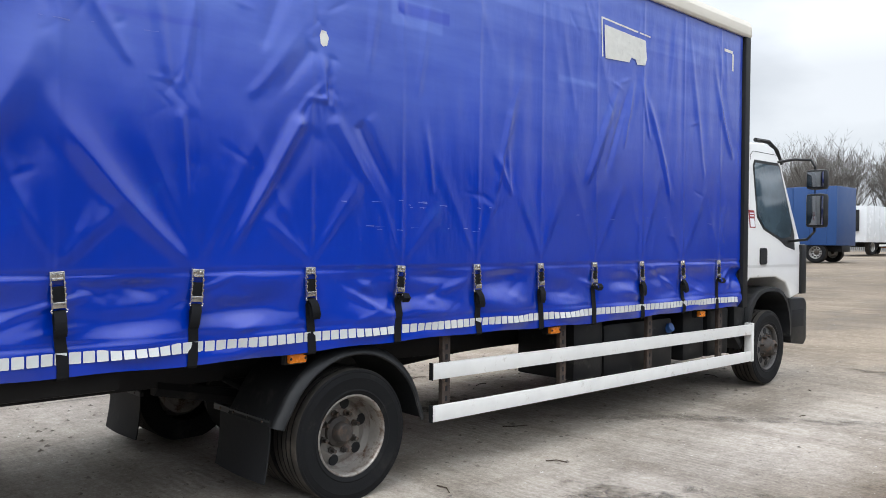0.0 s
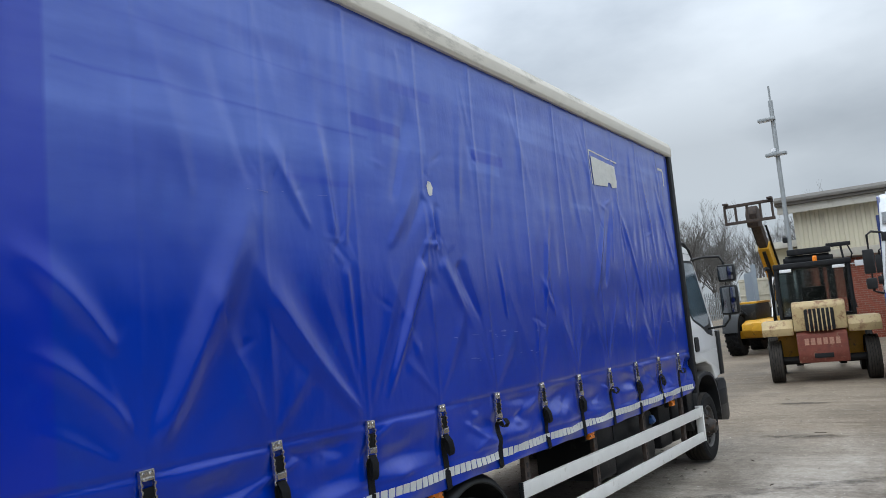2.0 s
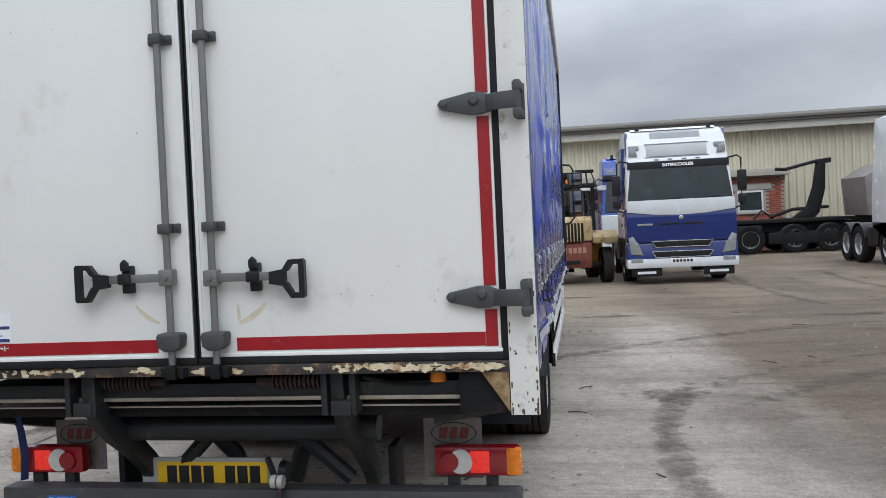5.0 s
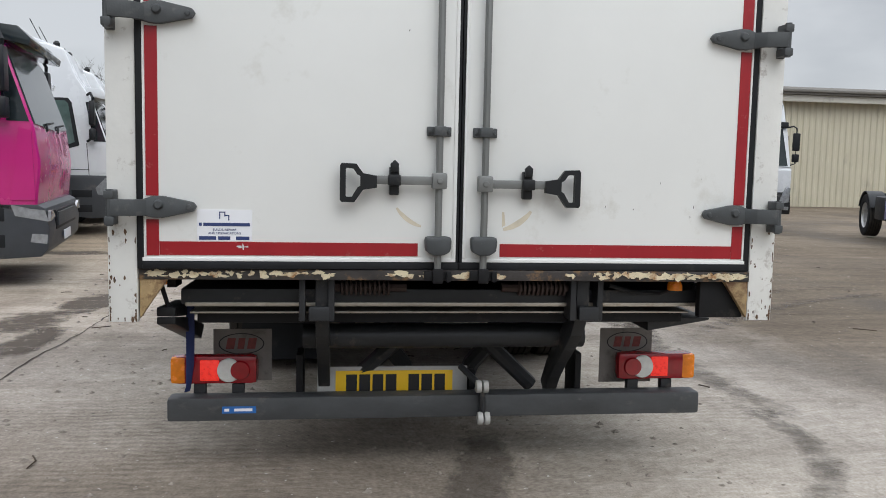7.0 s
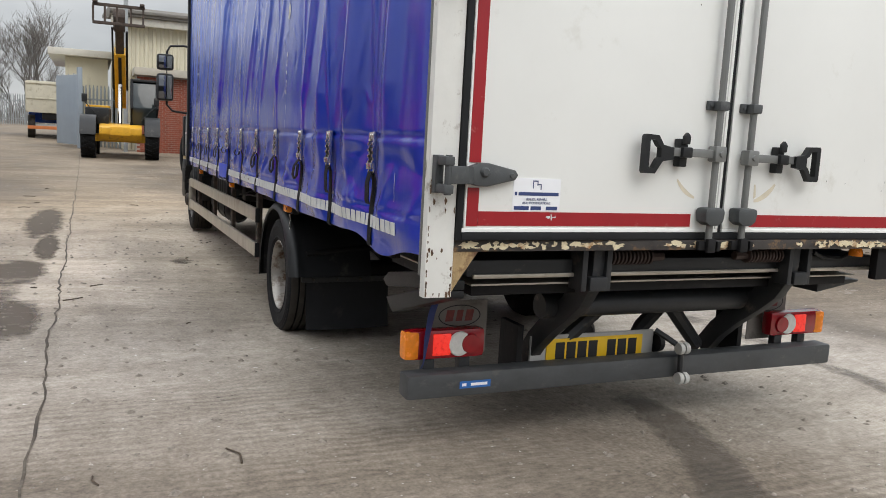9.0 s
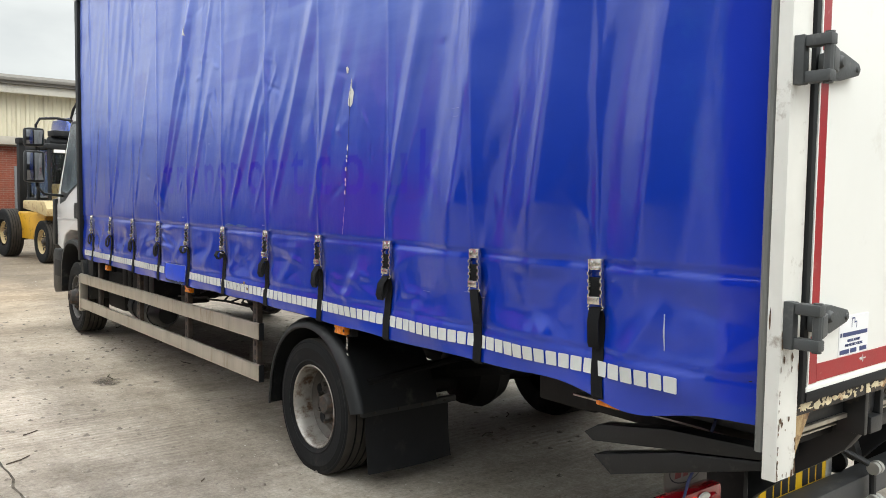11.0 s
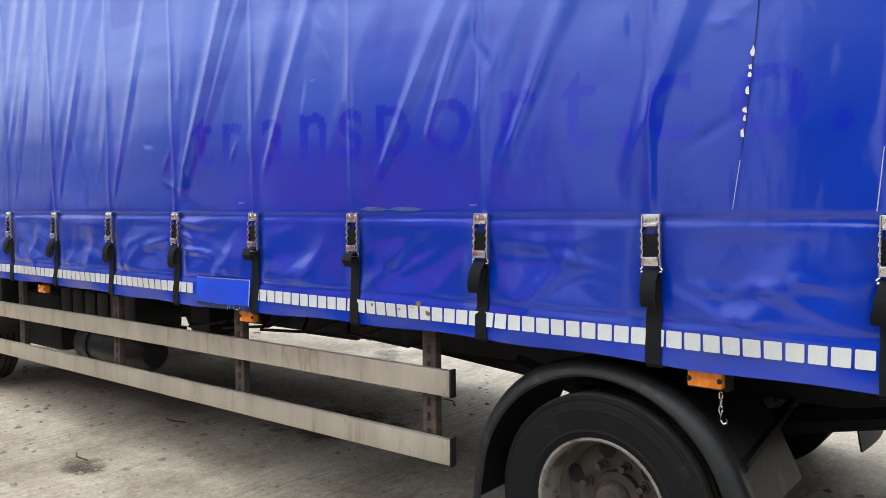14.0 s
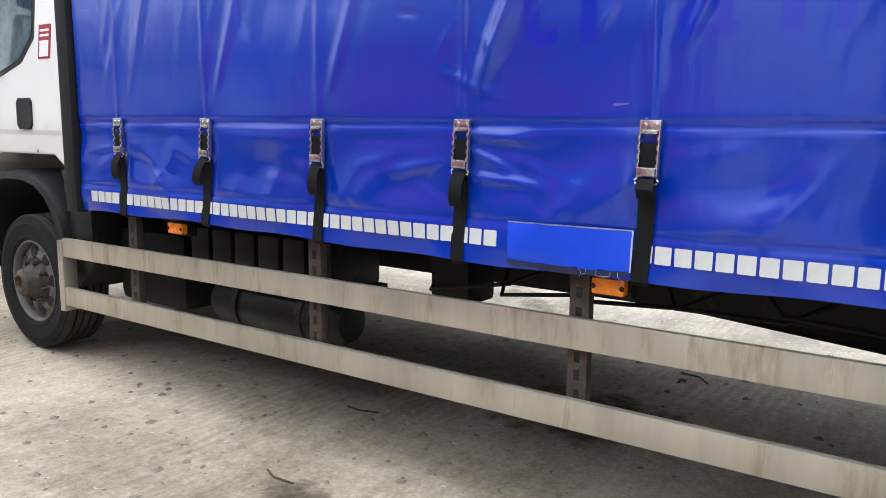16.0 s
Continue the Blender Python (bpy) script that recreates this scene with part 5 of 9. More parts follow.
def sheet_patch(name, outline, material, right, label, lift=0.002):
    """A flat piece that follows the sheet, from an outline of (y, z)."""
    b = B()
    vs = [b.verts.new((0, y, z)) for y, z in outline]
    b.faces.new(vs)
    bmesh.ops.triangulate(b, faces=b.faces)
    bmesh.ops.subdivide_edges(b, edges=b.edges[:], cuts=5, use_grid_fill=True)
    s = 1 if right else -1
    vs = list(b.verts)
    d = curtain_depth(np.array([v.co.y for v in vs]), np.array([v.co.z for v in vs]), right)
    for v, q in zip(vs, d):
        v.co.x = s * (SIDE + float(q) + lift)
    return part(name, b, material, CURTAINS[right], label)


sheet_patch("repair_patch", [(4.83, 2.745), (4.82, 2.985), (5.36, 2.965), (5.38, 2.83), (5.35, 2.775), (5.25, 2.765), (5.22, 2.80), (5.17, 2.805), (5.14, 2.765)], PALE, True, "bared pale backing where a sticker tore away", 0.006)
for q in ([(4.79, 2.75), (4.785, 3.035), (4.80, 3.035), (4.805, 2.75)], [(4.79, 3.025), (4.79, 3.038), (5.43, 3.012), (5.43, 3.0)]):
    sheet_patch("sticker_edge", q, PALE, True, "white remnant of a sticker's border")
sheet_patch("hole_patch", [(2.395, 2.415), (2.39, 2.46), (2.40, 2.485), (2.43, 2.482), (2.445, 2.45), (2.435, 2.41), (2.41, 2.402)], PALE, True, "pale worn hole in the curtain")
for q in ([(6.6, 3.10), (6.75, 3.10), (6.75, 3.125), (6.6, 3.125)], [(6.74, 2.95), (6.77, 2.95), (6.77, 3.1), (6.74, 3.1)]):
    sheet_patch("sticker_edge", q, PALE, True, "white remnant of a sticker's border")
for q in ([(2.088, 1.90), (2.076, 1.955), (2.090, 1.985), (2.092, 2.02), (2.102, 2.0), (2.112, 1.96), (2.126, 1.90), (2.106, 1.888)], [(2.124, 2.05), (2.118, 2.066), (2.130, 2.078), (2.142, 2.074), (2.136, 2.060), (2.140, 2.046)]):
    sheet_patch("tear", q, PALE, False, "pale patch at a tear in the curtain")
sheet_patch("tear", [(2.089, 2.03), (2.091, 2.03), (2.111, 1.90), (2.123, 1.74), (2.146, 1.52), (2.158, 1.43), (2.156, 1.43), (2.1435, 1.52), (2.1205, 1.74), (2.108, 1.90)], DARKTEAR, False, "long dark tear in the curtain", 0.0025)
trng = random.Random(44)
for z in (1.49, 1.53, 1.55, 1.60, 1.64, 1.66, 1.70):
    yc, h = 2.145 - (z - 1.52) * 0.11 + 0.004, trng.uniform(0.006, 0.02)
    sheet_patch("tear", [(yc - 0.004, z - h), (yc - 0.006 * trng.random(), z), (yc - 0.002, z + h), (yc + 0.006 * trng.random(), z + 0.6 * h), (yc + trng.uniform(0.004, 0.011), z - 0.2 * h), (yc + 0.004, z - 0.8 * h)], PALE, False, "pale frayed edge of a tear", 0.003)
sheet_patch("tear", [(2.157, 1.42), (2.159, 1.42), (2.1775, 1.29), (2.1755, 1.29)], SCUFFP, False, "fine scratch down the curtain")
sheet_patch("tear", [(1.822, 1.44), (1.8245, 1.44), (1.838, 1.285), (1.8355, 1.285)], SCUFFP, False, "fine scratch down the curtain")
sheet_patch("hole_patch", [(4.17, 2.53), (4.19, 2.59), (4.23, 2.60), (4.24, 2.56), (4.205, 2.54)], PALE, False, "pale worn hole in the curtain")
sheet_patch("scratch", [(0.331, 1.02), (0.334, 1.02), (0.338, 1.06), (0.337, 1.13), (0.334, 1.13)], SCUFFP, False, "pale scratch on the curtain")
sheet_patch("repair_patch", [(4.238, 0.872), (4.236, 0.984), (4.622, 0.980), (4.620, 0.866), (4.57, 0.862), (4.50, 0.868), (4.45, 0.861), (4.40, 0.870), (4.36, 0.862), (4.32, 0.872), (4.28, 0.866)], mat("bright_blue_patch", (0.003, 0.06, 0.66), 0.3, var=0.15, scale=6, bump=0.05, bscale=60), False, "brighter blue repair patch on the hem", 0.010)

for q in ([(4.236, 0.982), (4.236, 0.9865), (4.43, 0.985), (4.622, 0.9825), (4.622, 0.978), (4.43, 0.981)], [(4.2345, 0.872), (4.2345, 0.984), (4.239, 0.984), (4.240, 0.93), (4.238, 0.872)]):
    sheet_patch("patch_edge", q, SCUFFP, False, "pale fold along the edge of the repair patch", 0.012)
sheet_patch("patch_edge", [(4.240, 0.874), (4.30, 0.870), (4.36, 0.866), (4.45, 0.866), (4.55, 0.866), (4.62, 0.870), (4.62, 0.856), (4.54, 0.852), (4.44, 0.846), (4.36, 0.850), (4.29, 0.856), (4.245, 0.864)], DARKTEAR, False, "dark torn edge under the repair patch", 0.0125)
frng = random.Random(9)
for k in range(5):
    y0, z0 = 4.27 + 0.03 * k + frng.uniform(-0.01, 0.01), 0.868
    x0 = -(sheet_x(4.3, 0.87, False) + 0.014)
    b = B()
    tube(b, [(x0, y0, z0), (x0 - 0.004, y0 + frng.uniform(-0.012, 0.012), z0 - 0.012), (x0 - 0.002, y0 + frng.uniform(-0.03, 0.03), z0 - frng.uniform(0.014, 0.026))], 0.0006, 4)
    part("loose_thread", b, SCUFFP, CURTAINS[False], "pale loose thread")
GRIME = mat("brown_grime", (0.16, 0.10, 0.06), 0.8, var=0.4, scale=40)
for yc, zc, r in ((3.27, 0.955, 0.014), (3.30, 0.945, 0.009), (3.23, 0.925, 0.012), (3.50, 0.935, 0.007), (3.36, 0.93, 0.006)):
    sheet_patch("grime_spot", [(yc + r * frng.uniform(0.6, 1.3) * math.cos(a), zc + 0.8 * r * frng.uniform(0.6, 1.3) * math.sin(a)) for a in [k * 0.785 for k in range(8)]], GRIME, False, "brown grime on the hem", 0.0045)
SMEAR = mat("dull_smear", (0.035, 0.075, 0.26), 0.7, var=0.4, scale=25)
for ya, yb in ((3.25, 3.42), (3.42, 3.57)):
    sheet_patch("grime_smear", [(ya, 1.289), (ya + 0.05, 1.298), (yb - 0.04, 1.300), (yb, 1.290), (yb - 0.05, 1.284), (ya + 0.06, 1.283)], SMEAR, False, "dull smear along the seam")

SCUFF = mat("pale_scratch", (0.10, 0.14, 0.48), 0.6, var=0.15, scale=30)
rng = random.Random(61)
for right, y0, y1, zc, count in ((True, 2.48, 4.0, 1.62, 12), (True, 2.5, 3.6, 1.49, 9), (True, 0.5, 1.7, 2.3, 4), (True, 4.3, 6.5, 1.6, 5), (False, 0.4, 1.8, 1.10, 5), (False, 2.2, 4.4, 1.30, 4), (False, 1.0, 4.0, 1.8, 3)):
    for _ in range(count):
        y, z, ln = rng.uniform(y0, y1), zc + rng.uniform(-0.02, 0.02), rng.uniform(0.008, 0.07)
        w = rng.uniform(0.0008, 0.0018)
        sheet_patch("scratch", [(y, z - w), (y + ln, z + rng.uniform(-0.006, 0.006) - w), (y + ln, z + w), (y, z + w)], SCUFF, right, "")

# side guards
for s, m_rail, y0, y1, name in ((1, ALUW, 3.225, 7.265, "white"), (-1, ALU, 3.17, 7.22, "bare aluminium")):
    for z0 in (0.348, 0.598) if s > 0 else (0.376, 0.624):
        b = B()
        prism(b, [(y0, z0), (y1, z0 - 0.03), (y1, z0 + 0.065), (y0, z0 + 0.095)], "x", *sorted((s * 1.195, s * 1.222)), 0.006)
        rail = part("side_guard_rail", b, m_rail, lorry, f"{name} side guard rail")
        boxpart("end_cap", (*sorted((s * 1.193, s * 1.224)), y0 - 0.008, y0 - 0.0005, z0 - 0.002, z0 + 0.1), BLACK, rail, 0.002, "black end cap")
    boxpart("guard_end_plate", (*sorted((s * 1.15, s * 1.2255)), y1 + 0.0005, y1 + 0.045, 0.315, 0.675), m_rail, lorry, 0.004)
    for y in (3.36, 4.48, 5.58, 6.72) if s > 0 else (3.29, 4.42, 5.50, 6.66):
        b = B()
        box(b, *sorted((s * 1.155, s * 1.19)), y - 0.032, y + 0.032, 0.36, 0.90, 0.004)
        post = part("guard_post", b, RUSTY, lorry, "rusty slotted guard post")
        for z in (0.47, 0.53, 0.585, 0.72, 0.78):
            boxpart("slot", (*sorted((s * 1.1895, s * 1.1915)), y - 0.009, y + 0.009, z - 0.016, z + 0.016), BLACK, post)
    for y in (2.30, 4.36, 6.35) if s > 0 else (0.57, 2.26, 4.32, 6.30):
        b = B()
        box(b, *sorted((s * 1.19, s * 1.222)), y - 0.05, y + 0.05, 0.79, 0.838, 0.008)
        lamp = part("side_marker_lamp", b, AMBER, lorry, "amber side marker lamp")
        b = B()
        box(b, *sorted((s * 1.15, s * 1.189)), y - 0.06, y + 0.06, 0.78, 0.848, 0.003)
        box(b, *sorted((s * 1.150, s * 1.185)), y - 0.02, y + 0.02, 0.848, 0.9, 0.003)
        part("lamp_bracket", b, CHASSIS, lamp)
        for dy in (-0.043, 0.043):
            b = B()
            lathe(b, [(0, 0.004), (0.006, 0.003), (0.008, 0)], 8, pose(s * 1.222, y + dy, 0.813, 0, 0, 0 if s > 0 else 180))
            part("screw", b, BLACK, lamp)

# chassis
for s in (-1, 1):
    boxpart("chassis_rail", (*sorted((s * 0.38, s * 0.45)), 0.6, 8.2, 0.60, 0.83), CHASSIS, lorry, 0.006)
    boxpart("floor_bearer", (*sorted((s * 0.37, s * 0.46)), 0.1, 6.9, 0.831, 0.899), CHASSIS, lorry, 0.004)
for y in (0.5, 1.1, 1.7, 2.3, 2.9, 3.5, 4.1, 4.7, 5.3, 5.9, 6.5):
    boxpart("cross_member", (-1.15, 1.15, y - 0.03, y + 0.03, 0.84, 0.898), CHASSIS, lorry, 0.004)
b = B()
tube(b, [(0, 2.9, 0.42), (0, 4.6, 0.55), (0, 6.5, 0.62)], 0.05, 12)
part("propshaft", b, CHASSIS, lorry)
for y in (2.645, 7.78):
    b = B()
    tube(b, [(-1.0, y, 0.36), (1.0, y, 0.36)], 0.07, 12)
    if y < 5:
        lathe(b, [(0.05, -0.22), (0.2, -0.12), (0.24, 0.0), (0.2, 0.12), (0.05, 0.22)], 20, pose(0, y, 0.40))
    part("axle", b, CHASSIS, lorry)
    for s in (-1, 1):
        b = B()
        tube(b, [(s * 0.42, y - 0.75, 0.60), (s * 0.42, y - 0.3, 0.50), (s * 0.42, y, 0.46), (s * 0.42, y + 0.3, 0.50), (s * 0.42, y + 0.75, 0.60)], 0.05, 6)
        part("leaf_spring", b, CHASSIS, lorry)


# wheels
def tyre_mesh(r, rim_r, w, segs=56, lugs=0.0):
    b = B()
    h = w / 2
    prof = [(rim_r, -h * 0.86), (rim_r + 0.012, -h * 0.93), (rim_r + (r - rim_r) * 0.45, -h), (r - 0.040, -h * 0.985), (r - 0.016, -h * 0.955), (r - 0.005, -h * 0.90)]
    n = 5
    for k in range(n):
        c = -h * 0.86 + (k + 0.5) * (2 * h * 0.86) / n
        a = h * 0.86 / n
        prof += [(r, c - a * 0.78), (r, c + a * 0.78)]
        if k < n - 1:
            prof += [(r - 0.013, c + a * 0.84), (r - 0.013, c + a * 1.16)]
    prof += [(r - 0.005, h * 0.90), (r - 0.016, h * 0.955), (r - 0.022, h * 0.945), (r - 0.026, h * 0.965), (r - 0.040, h * 0.985), (rim_r + (r - rim_r) * 0.70, h * 0.99), (rim_r + (r - rim_r) * 0.66, h * 1.01), (rim_r + (r - rim_r) * 0.62, h), (rim_r + (r - rim_r) * 0.40, h), (rim_r + 0.034, h * 0.96), (rim_r + 0.026, h * 0.985), (rim_r + 0.020, h * 0.95), (rim_r + 0.012, h * 0.93), (rim_r, h * 0.86)]
    lathe(b, prof, segs)
    if lugs:
        for k in range(22):
            for s in (-1, 1):
                a = 2 * math.pi * (k + 0.25 * s) / 22
                m = Matrix.Rotation(a, 4, "X")
                vs = box(b, *sorted((s * h * 0.05, s * h * 0.98)), -0.035, 0.035, r - 0.02, r + lugs, 0)
                sh = Matrix.Identity(4)
                sh[1][0] = s * 0.45
                bmesh.ops.transform(b, matrix=m @ sh, verts=vs)
    me = mesh_of("tyre", b, TYRE, 30)
    if not lugs:
        me.materials.append(TREAD)
        for f in me.polygons:
            if math.hypot(f.center.y, f.center.z) > r - 0.0045:
                f.material_index = 1
    return me


def rim_mesh(rim_r, w, dish, holes, material=None, inner=None):
    """Outer side is +x. dish: depth of the disc behind the outer lip."""
    b = B()
    h = w / 2 * 0.86
    lathe(b, [(rim_r - 0.018, h - dish * 0.62 - 0.015), (rim_r - 0.024, h - dish * 0.8 - 0.008), (rim_r - 0.04, h - dish), (rim_r * 0.62, h - dish + 0.018), (rim_r * 0.5, h - dish - 0.002), (rim_r * 0.3, h - dish)], 44)
    disc = mesh_of("wheel_disc", b, inner or material or RIM, 40)
    b = B()
    lathe(b, [(rim_r + 0.008, h - 0.012), (rim_r + 0.008, h), (rim_r + 0.003, h + 0.006), (rim_r - 0.003, h + 0.006), (rim_r - 0.010, h - 0.002), (rim_r - 0.0125, h - min(0.052, dish + 0.01)), (rim_r - 0.0175, h - dish * 0.62 - 0.016)], 44)
    me = mesh_of("rim", b, material or RIM, 40)
    b = B()
    lathe(b, [(0.0, 0.004), (rim_r * 0.135, 0.004), (rim_r * 0.15, 0.0)], 14)
    hole = mesh_of("hand_hole", b, BLACK, 40)
    hole_at = [pose(h - dish + 0.0125, 0, 0) @ Matrix.Rotation(2 * math.pi * (k + 0.5) / holes, 4, "X") @ pose(0, 0, rim_r * 0.72, 0, -6, 0) for k in range(holes)]
    b = B()
    if dish > 0.06:
        lathe(b, [(rim_r * 0.40, h - dish - 0.01), (rim_r * 0.38, h - dish + 0.02), (rim_r * 0.27, h - dish + 0.03), (rim_r * 0.24, h - dish + 0.07), (rim_r * 0.20, h - dish + 0.078), (0.0, h - dish + 0.078)], 24)
    else:
        lathe(b, [(rim_r * 0.55, h - dish - 0.01), (rim_r * 0.50, h - dish + 0.02), (rim_r * 0.36, h - dish + 0.06), (rim_r * 0.33, h - dish + 0.10), (rim_r * 0.2, h - dish + 0.115), (rim_r * 0.16, h - dish + 0.09), (0.0, h - dish + 0.09)], 24)
    hub = mesh_of("hub", b, HUB, 40)
    b = B()
    lathe(b, [(0.0, 0.045), (0.012, 0.044), (0.013, 0.012), (0.019, 0.010), (0.020, 0.0)], 6)
    nut = mesh_of("wheel_nut", b, HUB, 40)
    nut_at = [Matrix.Rotation(2 * math.pi * k / 8, 4, "X") @ pose(h - dish + 0.008, 0, rim_r * 0.5) for k in range(8)]
    return me, hole, hole_at, hub, nut, nut_at, disc


WHEEL_R, RIM_R, TYRE_W = 0.364, 0.219, 0.245
AXLE_Y, AXLE_Z = {1: 2.68, -1: 2.61}, {1: 0.352, -1: 0.345}
ME_TYRE = tyre_mesh(WHEEL_R, RIM_R, TYRE_W)
# left rear dish: the deep recess's shade is put into its colour
SHADED_DISH = mat("shaded_dish_steel", (0.085, 0.075, 0.066), 0.65, 0.0, var=0.25, scale=9, bump=0.1, bscale=60, dirt=((0.05, 0.035, 0.028), 0.35, 10))
RIM_DEEP = rim_mesh(RIM_R, TYRE_W, 0.135, 6)
RIM_DARK = rim_mesh(RIM_R, TYRE_W, 0.135, 6, None, SHADED_DISH)
RIM_DULL = rim_mesh(RIM_R, TYRE_W, 0.135, 6, None, mat("dull_steel_dish", (0.22, 0.205, 0.19), 0.5, 0.35, var=0.2, scale=9, bump=0.08, bscale=60, dirt=((0.09, 0.06, 0.045), 0.4, 9)))
GREYRIM = mat("grimy_grey_rim", (0.115, 0.11, 0.105), 0.6, 0.1, var=0.25, scale=9, bump=0.08, bscale=60, dirt=((0.06, 0.05, 0.042), 0.4, 9))
RIM_FRONT = {1: rim_mesh(RIM_R, TYRE_W, 0.03, 8, GREYRIM, GREYRIM), -1: rim_mesh(RIM_R, TYRE_W, 0.03, 8, GREYRIM, GREYRIM)}


def wheel(parent, x, y, z, out, rims, tyre=None, spin=0.0, label="black road tyre on a weathered steel rim"):
    m = pose(x, y, z, 0, 0, 0 if out > 0 else 180) @ Matrix.Rotation(spin, 4, "X")
    w = part("wheel", tyre or ME_TYRE, None, parent, label, m)
    part("rim", rims[0], None, w, "weathered steel rim")
    part("wheel_disc", rims[6], None, w)
    part("hub", rims[3], None, w, "rusty hub with wheel nuts")
    for me, places, nm in ((rims[1], rims[2], "hand_hole"), (rims[4], rims[5], "wheel_nut")):
        for at in places:
            part(nm, me, None, w, m=at)
    return w


for s in (-1, 1):
    ay, az = AXLE_Y[s], AXLE_Z[s]
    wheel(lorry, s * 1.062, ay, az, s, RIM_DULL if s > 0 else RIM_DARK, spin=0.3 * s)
    wheel(lorry, s * 0.79, ay, az, s, RIM_DEEP)
    wheel(lorry, s * 1.03, 7.78 if s > 0 else 7.69, 0.40, s, RIM_FRONT[s], spin=0.5)
    # rear mudguard: a short arch with a rolled outer bead and a turned-out foot at each end
    b = B()
    rows = []
    a0, a1 = (3, 167) if s > 0 else (-9, 172)
    for k in range(29):
        a = radians(a0 + (a1 - a0) * k / 28)
        c, sn = math.cos(a), math.sin(a)
        kick = 0.018 * max(0.0, 1 - min(k, 28 - k) / 2)
        ro = 0.487 + kick if s > 0 else 0.468 + kick
        rows.append([b.verts.new((s * x, ay + (ro + dr) * c, az + (ro + dr) * sn)) for x, dr in ((0.70, -0.005), (0.70, 0.0), (1.10, 0.0), (1.135, 0.004), (1.150, 0.011), (1.168, 0.012), (1.185, 0.004), (1.197, -0.008), (1.210, -0.022), (1.214, -0.036), (1.208, -0.044), (1.200, -0.036), (1.192, -0.018), (1.175, -0.004), (1.10, -0.006))])
    n = len(rows[0])
    for p, q in zip(rows, rows[1:]):
        for k in range(n):
            b.faces.new((p[k], p[(k + 1) % n], q[(k + 1) % n], q[k]))
    b.faces.new(rows[0])
    b.faces.new(rows[-1])
    guard = part("mudguard", b, PLASTIC, lorry, "black plastic mudguard over the rear wheels")
    for run in ([(s * 0.45, ay, az + 0.43), (s * 0.9, ay, az + 0.455)], [(s * 0.45, ay - 0.38, az + 0.25), (s * 1.1, ay - 0.42, az + 0.20)]):
        b = B()
        tube(b, run, 0.019, 8)
        part("guard_stay", b, CHASSIS, guard)
    # flap hung from a bar behind the arch, its lower corner curled
    fz0, fz1 = (0.165, 0.46) if s > 0 else (0.075, 0.365)
    b = B()
    cols = []
    for k in range(9):
        x = 0.56 + 0.53 * k / 8
        cols.append([(x, 2.215 - 0.02 * math.sin(3.0 * k / 8) * (1 - q / 6) - 0.03 * (1 - q / 6) ** 2, fz0 + (fz1 - fz0) * q / 6) for q in range(7)])
    grid = [[[b.verts.new((s * x, y + o, z)) for x, y, z in col] for col in cols] for o in (0, 0.008)]
    for g in grid:
        for ca, cb in zip(g, g[1:]):
            for q in range(6):
                b.faces.new((ca[q], cb[q], cb[q + 1], ca[q + 1]))
    for edge in ([g[0] for g in grid], [g[-1] for g in grid], [[c[0] for c in g] for g in grid], [[c[-1] for c in g] for g in grid]):
        for q in range(len(edge[0]) - 1):
            b.faces.new((edge[0][q], edge[0][q + 1], edge[1][q + 1], edge[1][q]))
    part("mud_flap", b, BLACK, lorry, "black rubber mud flap")
    bar = boxpart("flap_bar", (*sorted((s * 0.52, s * 1.12)), 2.195, 2.222, fz1 + 0.001, fz1 + 0.034), LIFT, lorry, 0.003, "steel bar that holds the mud flap")
    for k in range(4):
        b = B()
        lathe(b, [(0, 0.006), (0.007, 0.005), (0.009, 0)], 6, pose(s * (0.6 + 0.15 * k), 2.195, fz1 + 0.017, 0, 0, -90))
        part("bolt", b, HUB, bar)

# fuel tank, battery box, air tank
b = B()
box(b, 0.55, 1.10, 5.1, 6.1, 0.36, 0.80, 0.07)
tank = part("fuel_tank", b, PLASTIC, lorry, "black fuel tank with a blue cap")
b = B()
lathe(b, [(0.0, 0.05), (0.035, 0.048), (0.042, 0.02), (0.042, 0.0)], 16, pose(1.09, 6.0, 0.70, 0, -25, 0))
part("filler_cap", b, mat("blue_cap", (0.03, 0.10, 0.32), 0.4, var=0.1), tank, "blue filler cap")
for y0, y1 in ((4.72, 5.08), (6.25, 6.6), (6.66, 7.05)):
    boxpart("chassis_box", (0.55, 1.10, y0, y1, 0.40, 0.83), PLASTIC, lorry, 0.03)
tray = boxpart("battery_box", (-1.06, -0.74, 5.52, 6.46, 0.57, 0.599), PLASTIC, lorry, 0.004, "ribbed black battery box")
for k in range(6):
    boxpart("battery_cell", (-1.05, -0.75, 5.55 + 0.15 * k, 5.68 + 0.15 * k, 0.60, 0.80), PLASTIC, tray, 0.02)
b = B()
lathe(b, [(0.0, -0.42), (0.08, -0.40), (0.115, -0.34), (0.115, 0.34), (0.08, 0.40), (0.0, 0.42)], 20, pose(-0.93, 5.95, 0.46, 0, 0, 90))
for y in (5.75, 6.15):
    lathe(b, [(0.118, -0.02), (0.124, -0.02), (0.124, 0.02), (0.118, 0.02)], 20, pose(-0.93, y, 0.46, 0, 0, 90))
part("air_tank", b, PLASTIC, lorry, "black cylindrical air tank with straps")
boxpart("exhaust_box", (-1.0, -0.62, 6.55, 7.1, 0.36, 0.74), CHASSIS, lorry, 0.06)
boxpart("relay_box", (-0.98, -0.80, 4.95, 5.12, 0.62, 0.83), CHASSIS, lorry, 0.02)
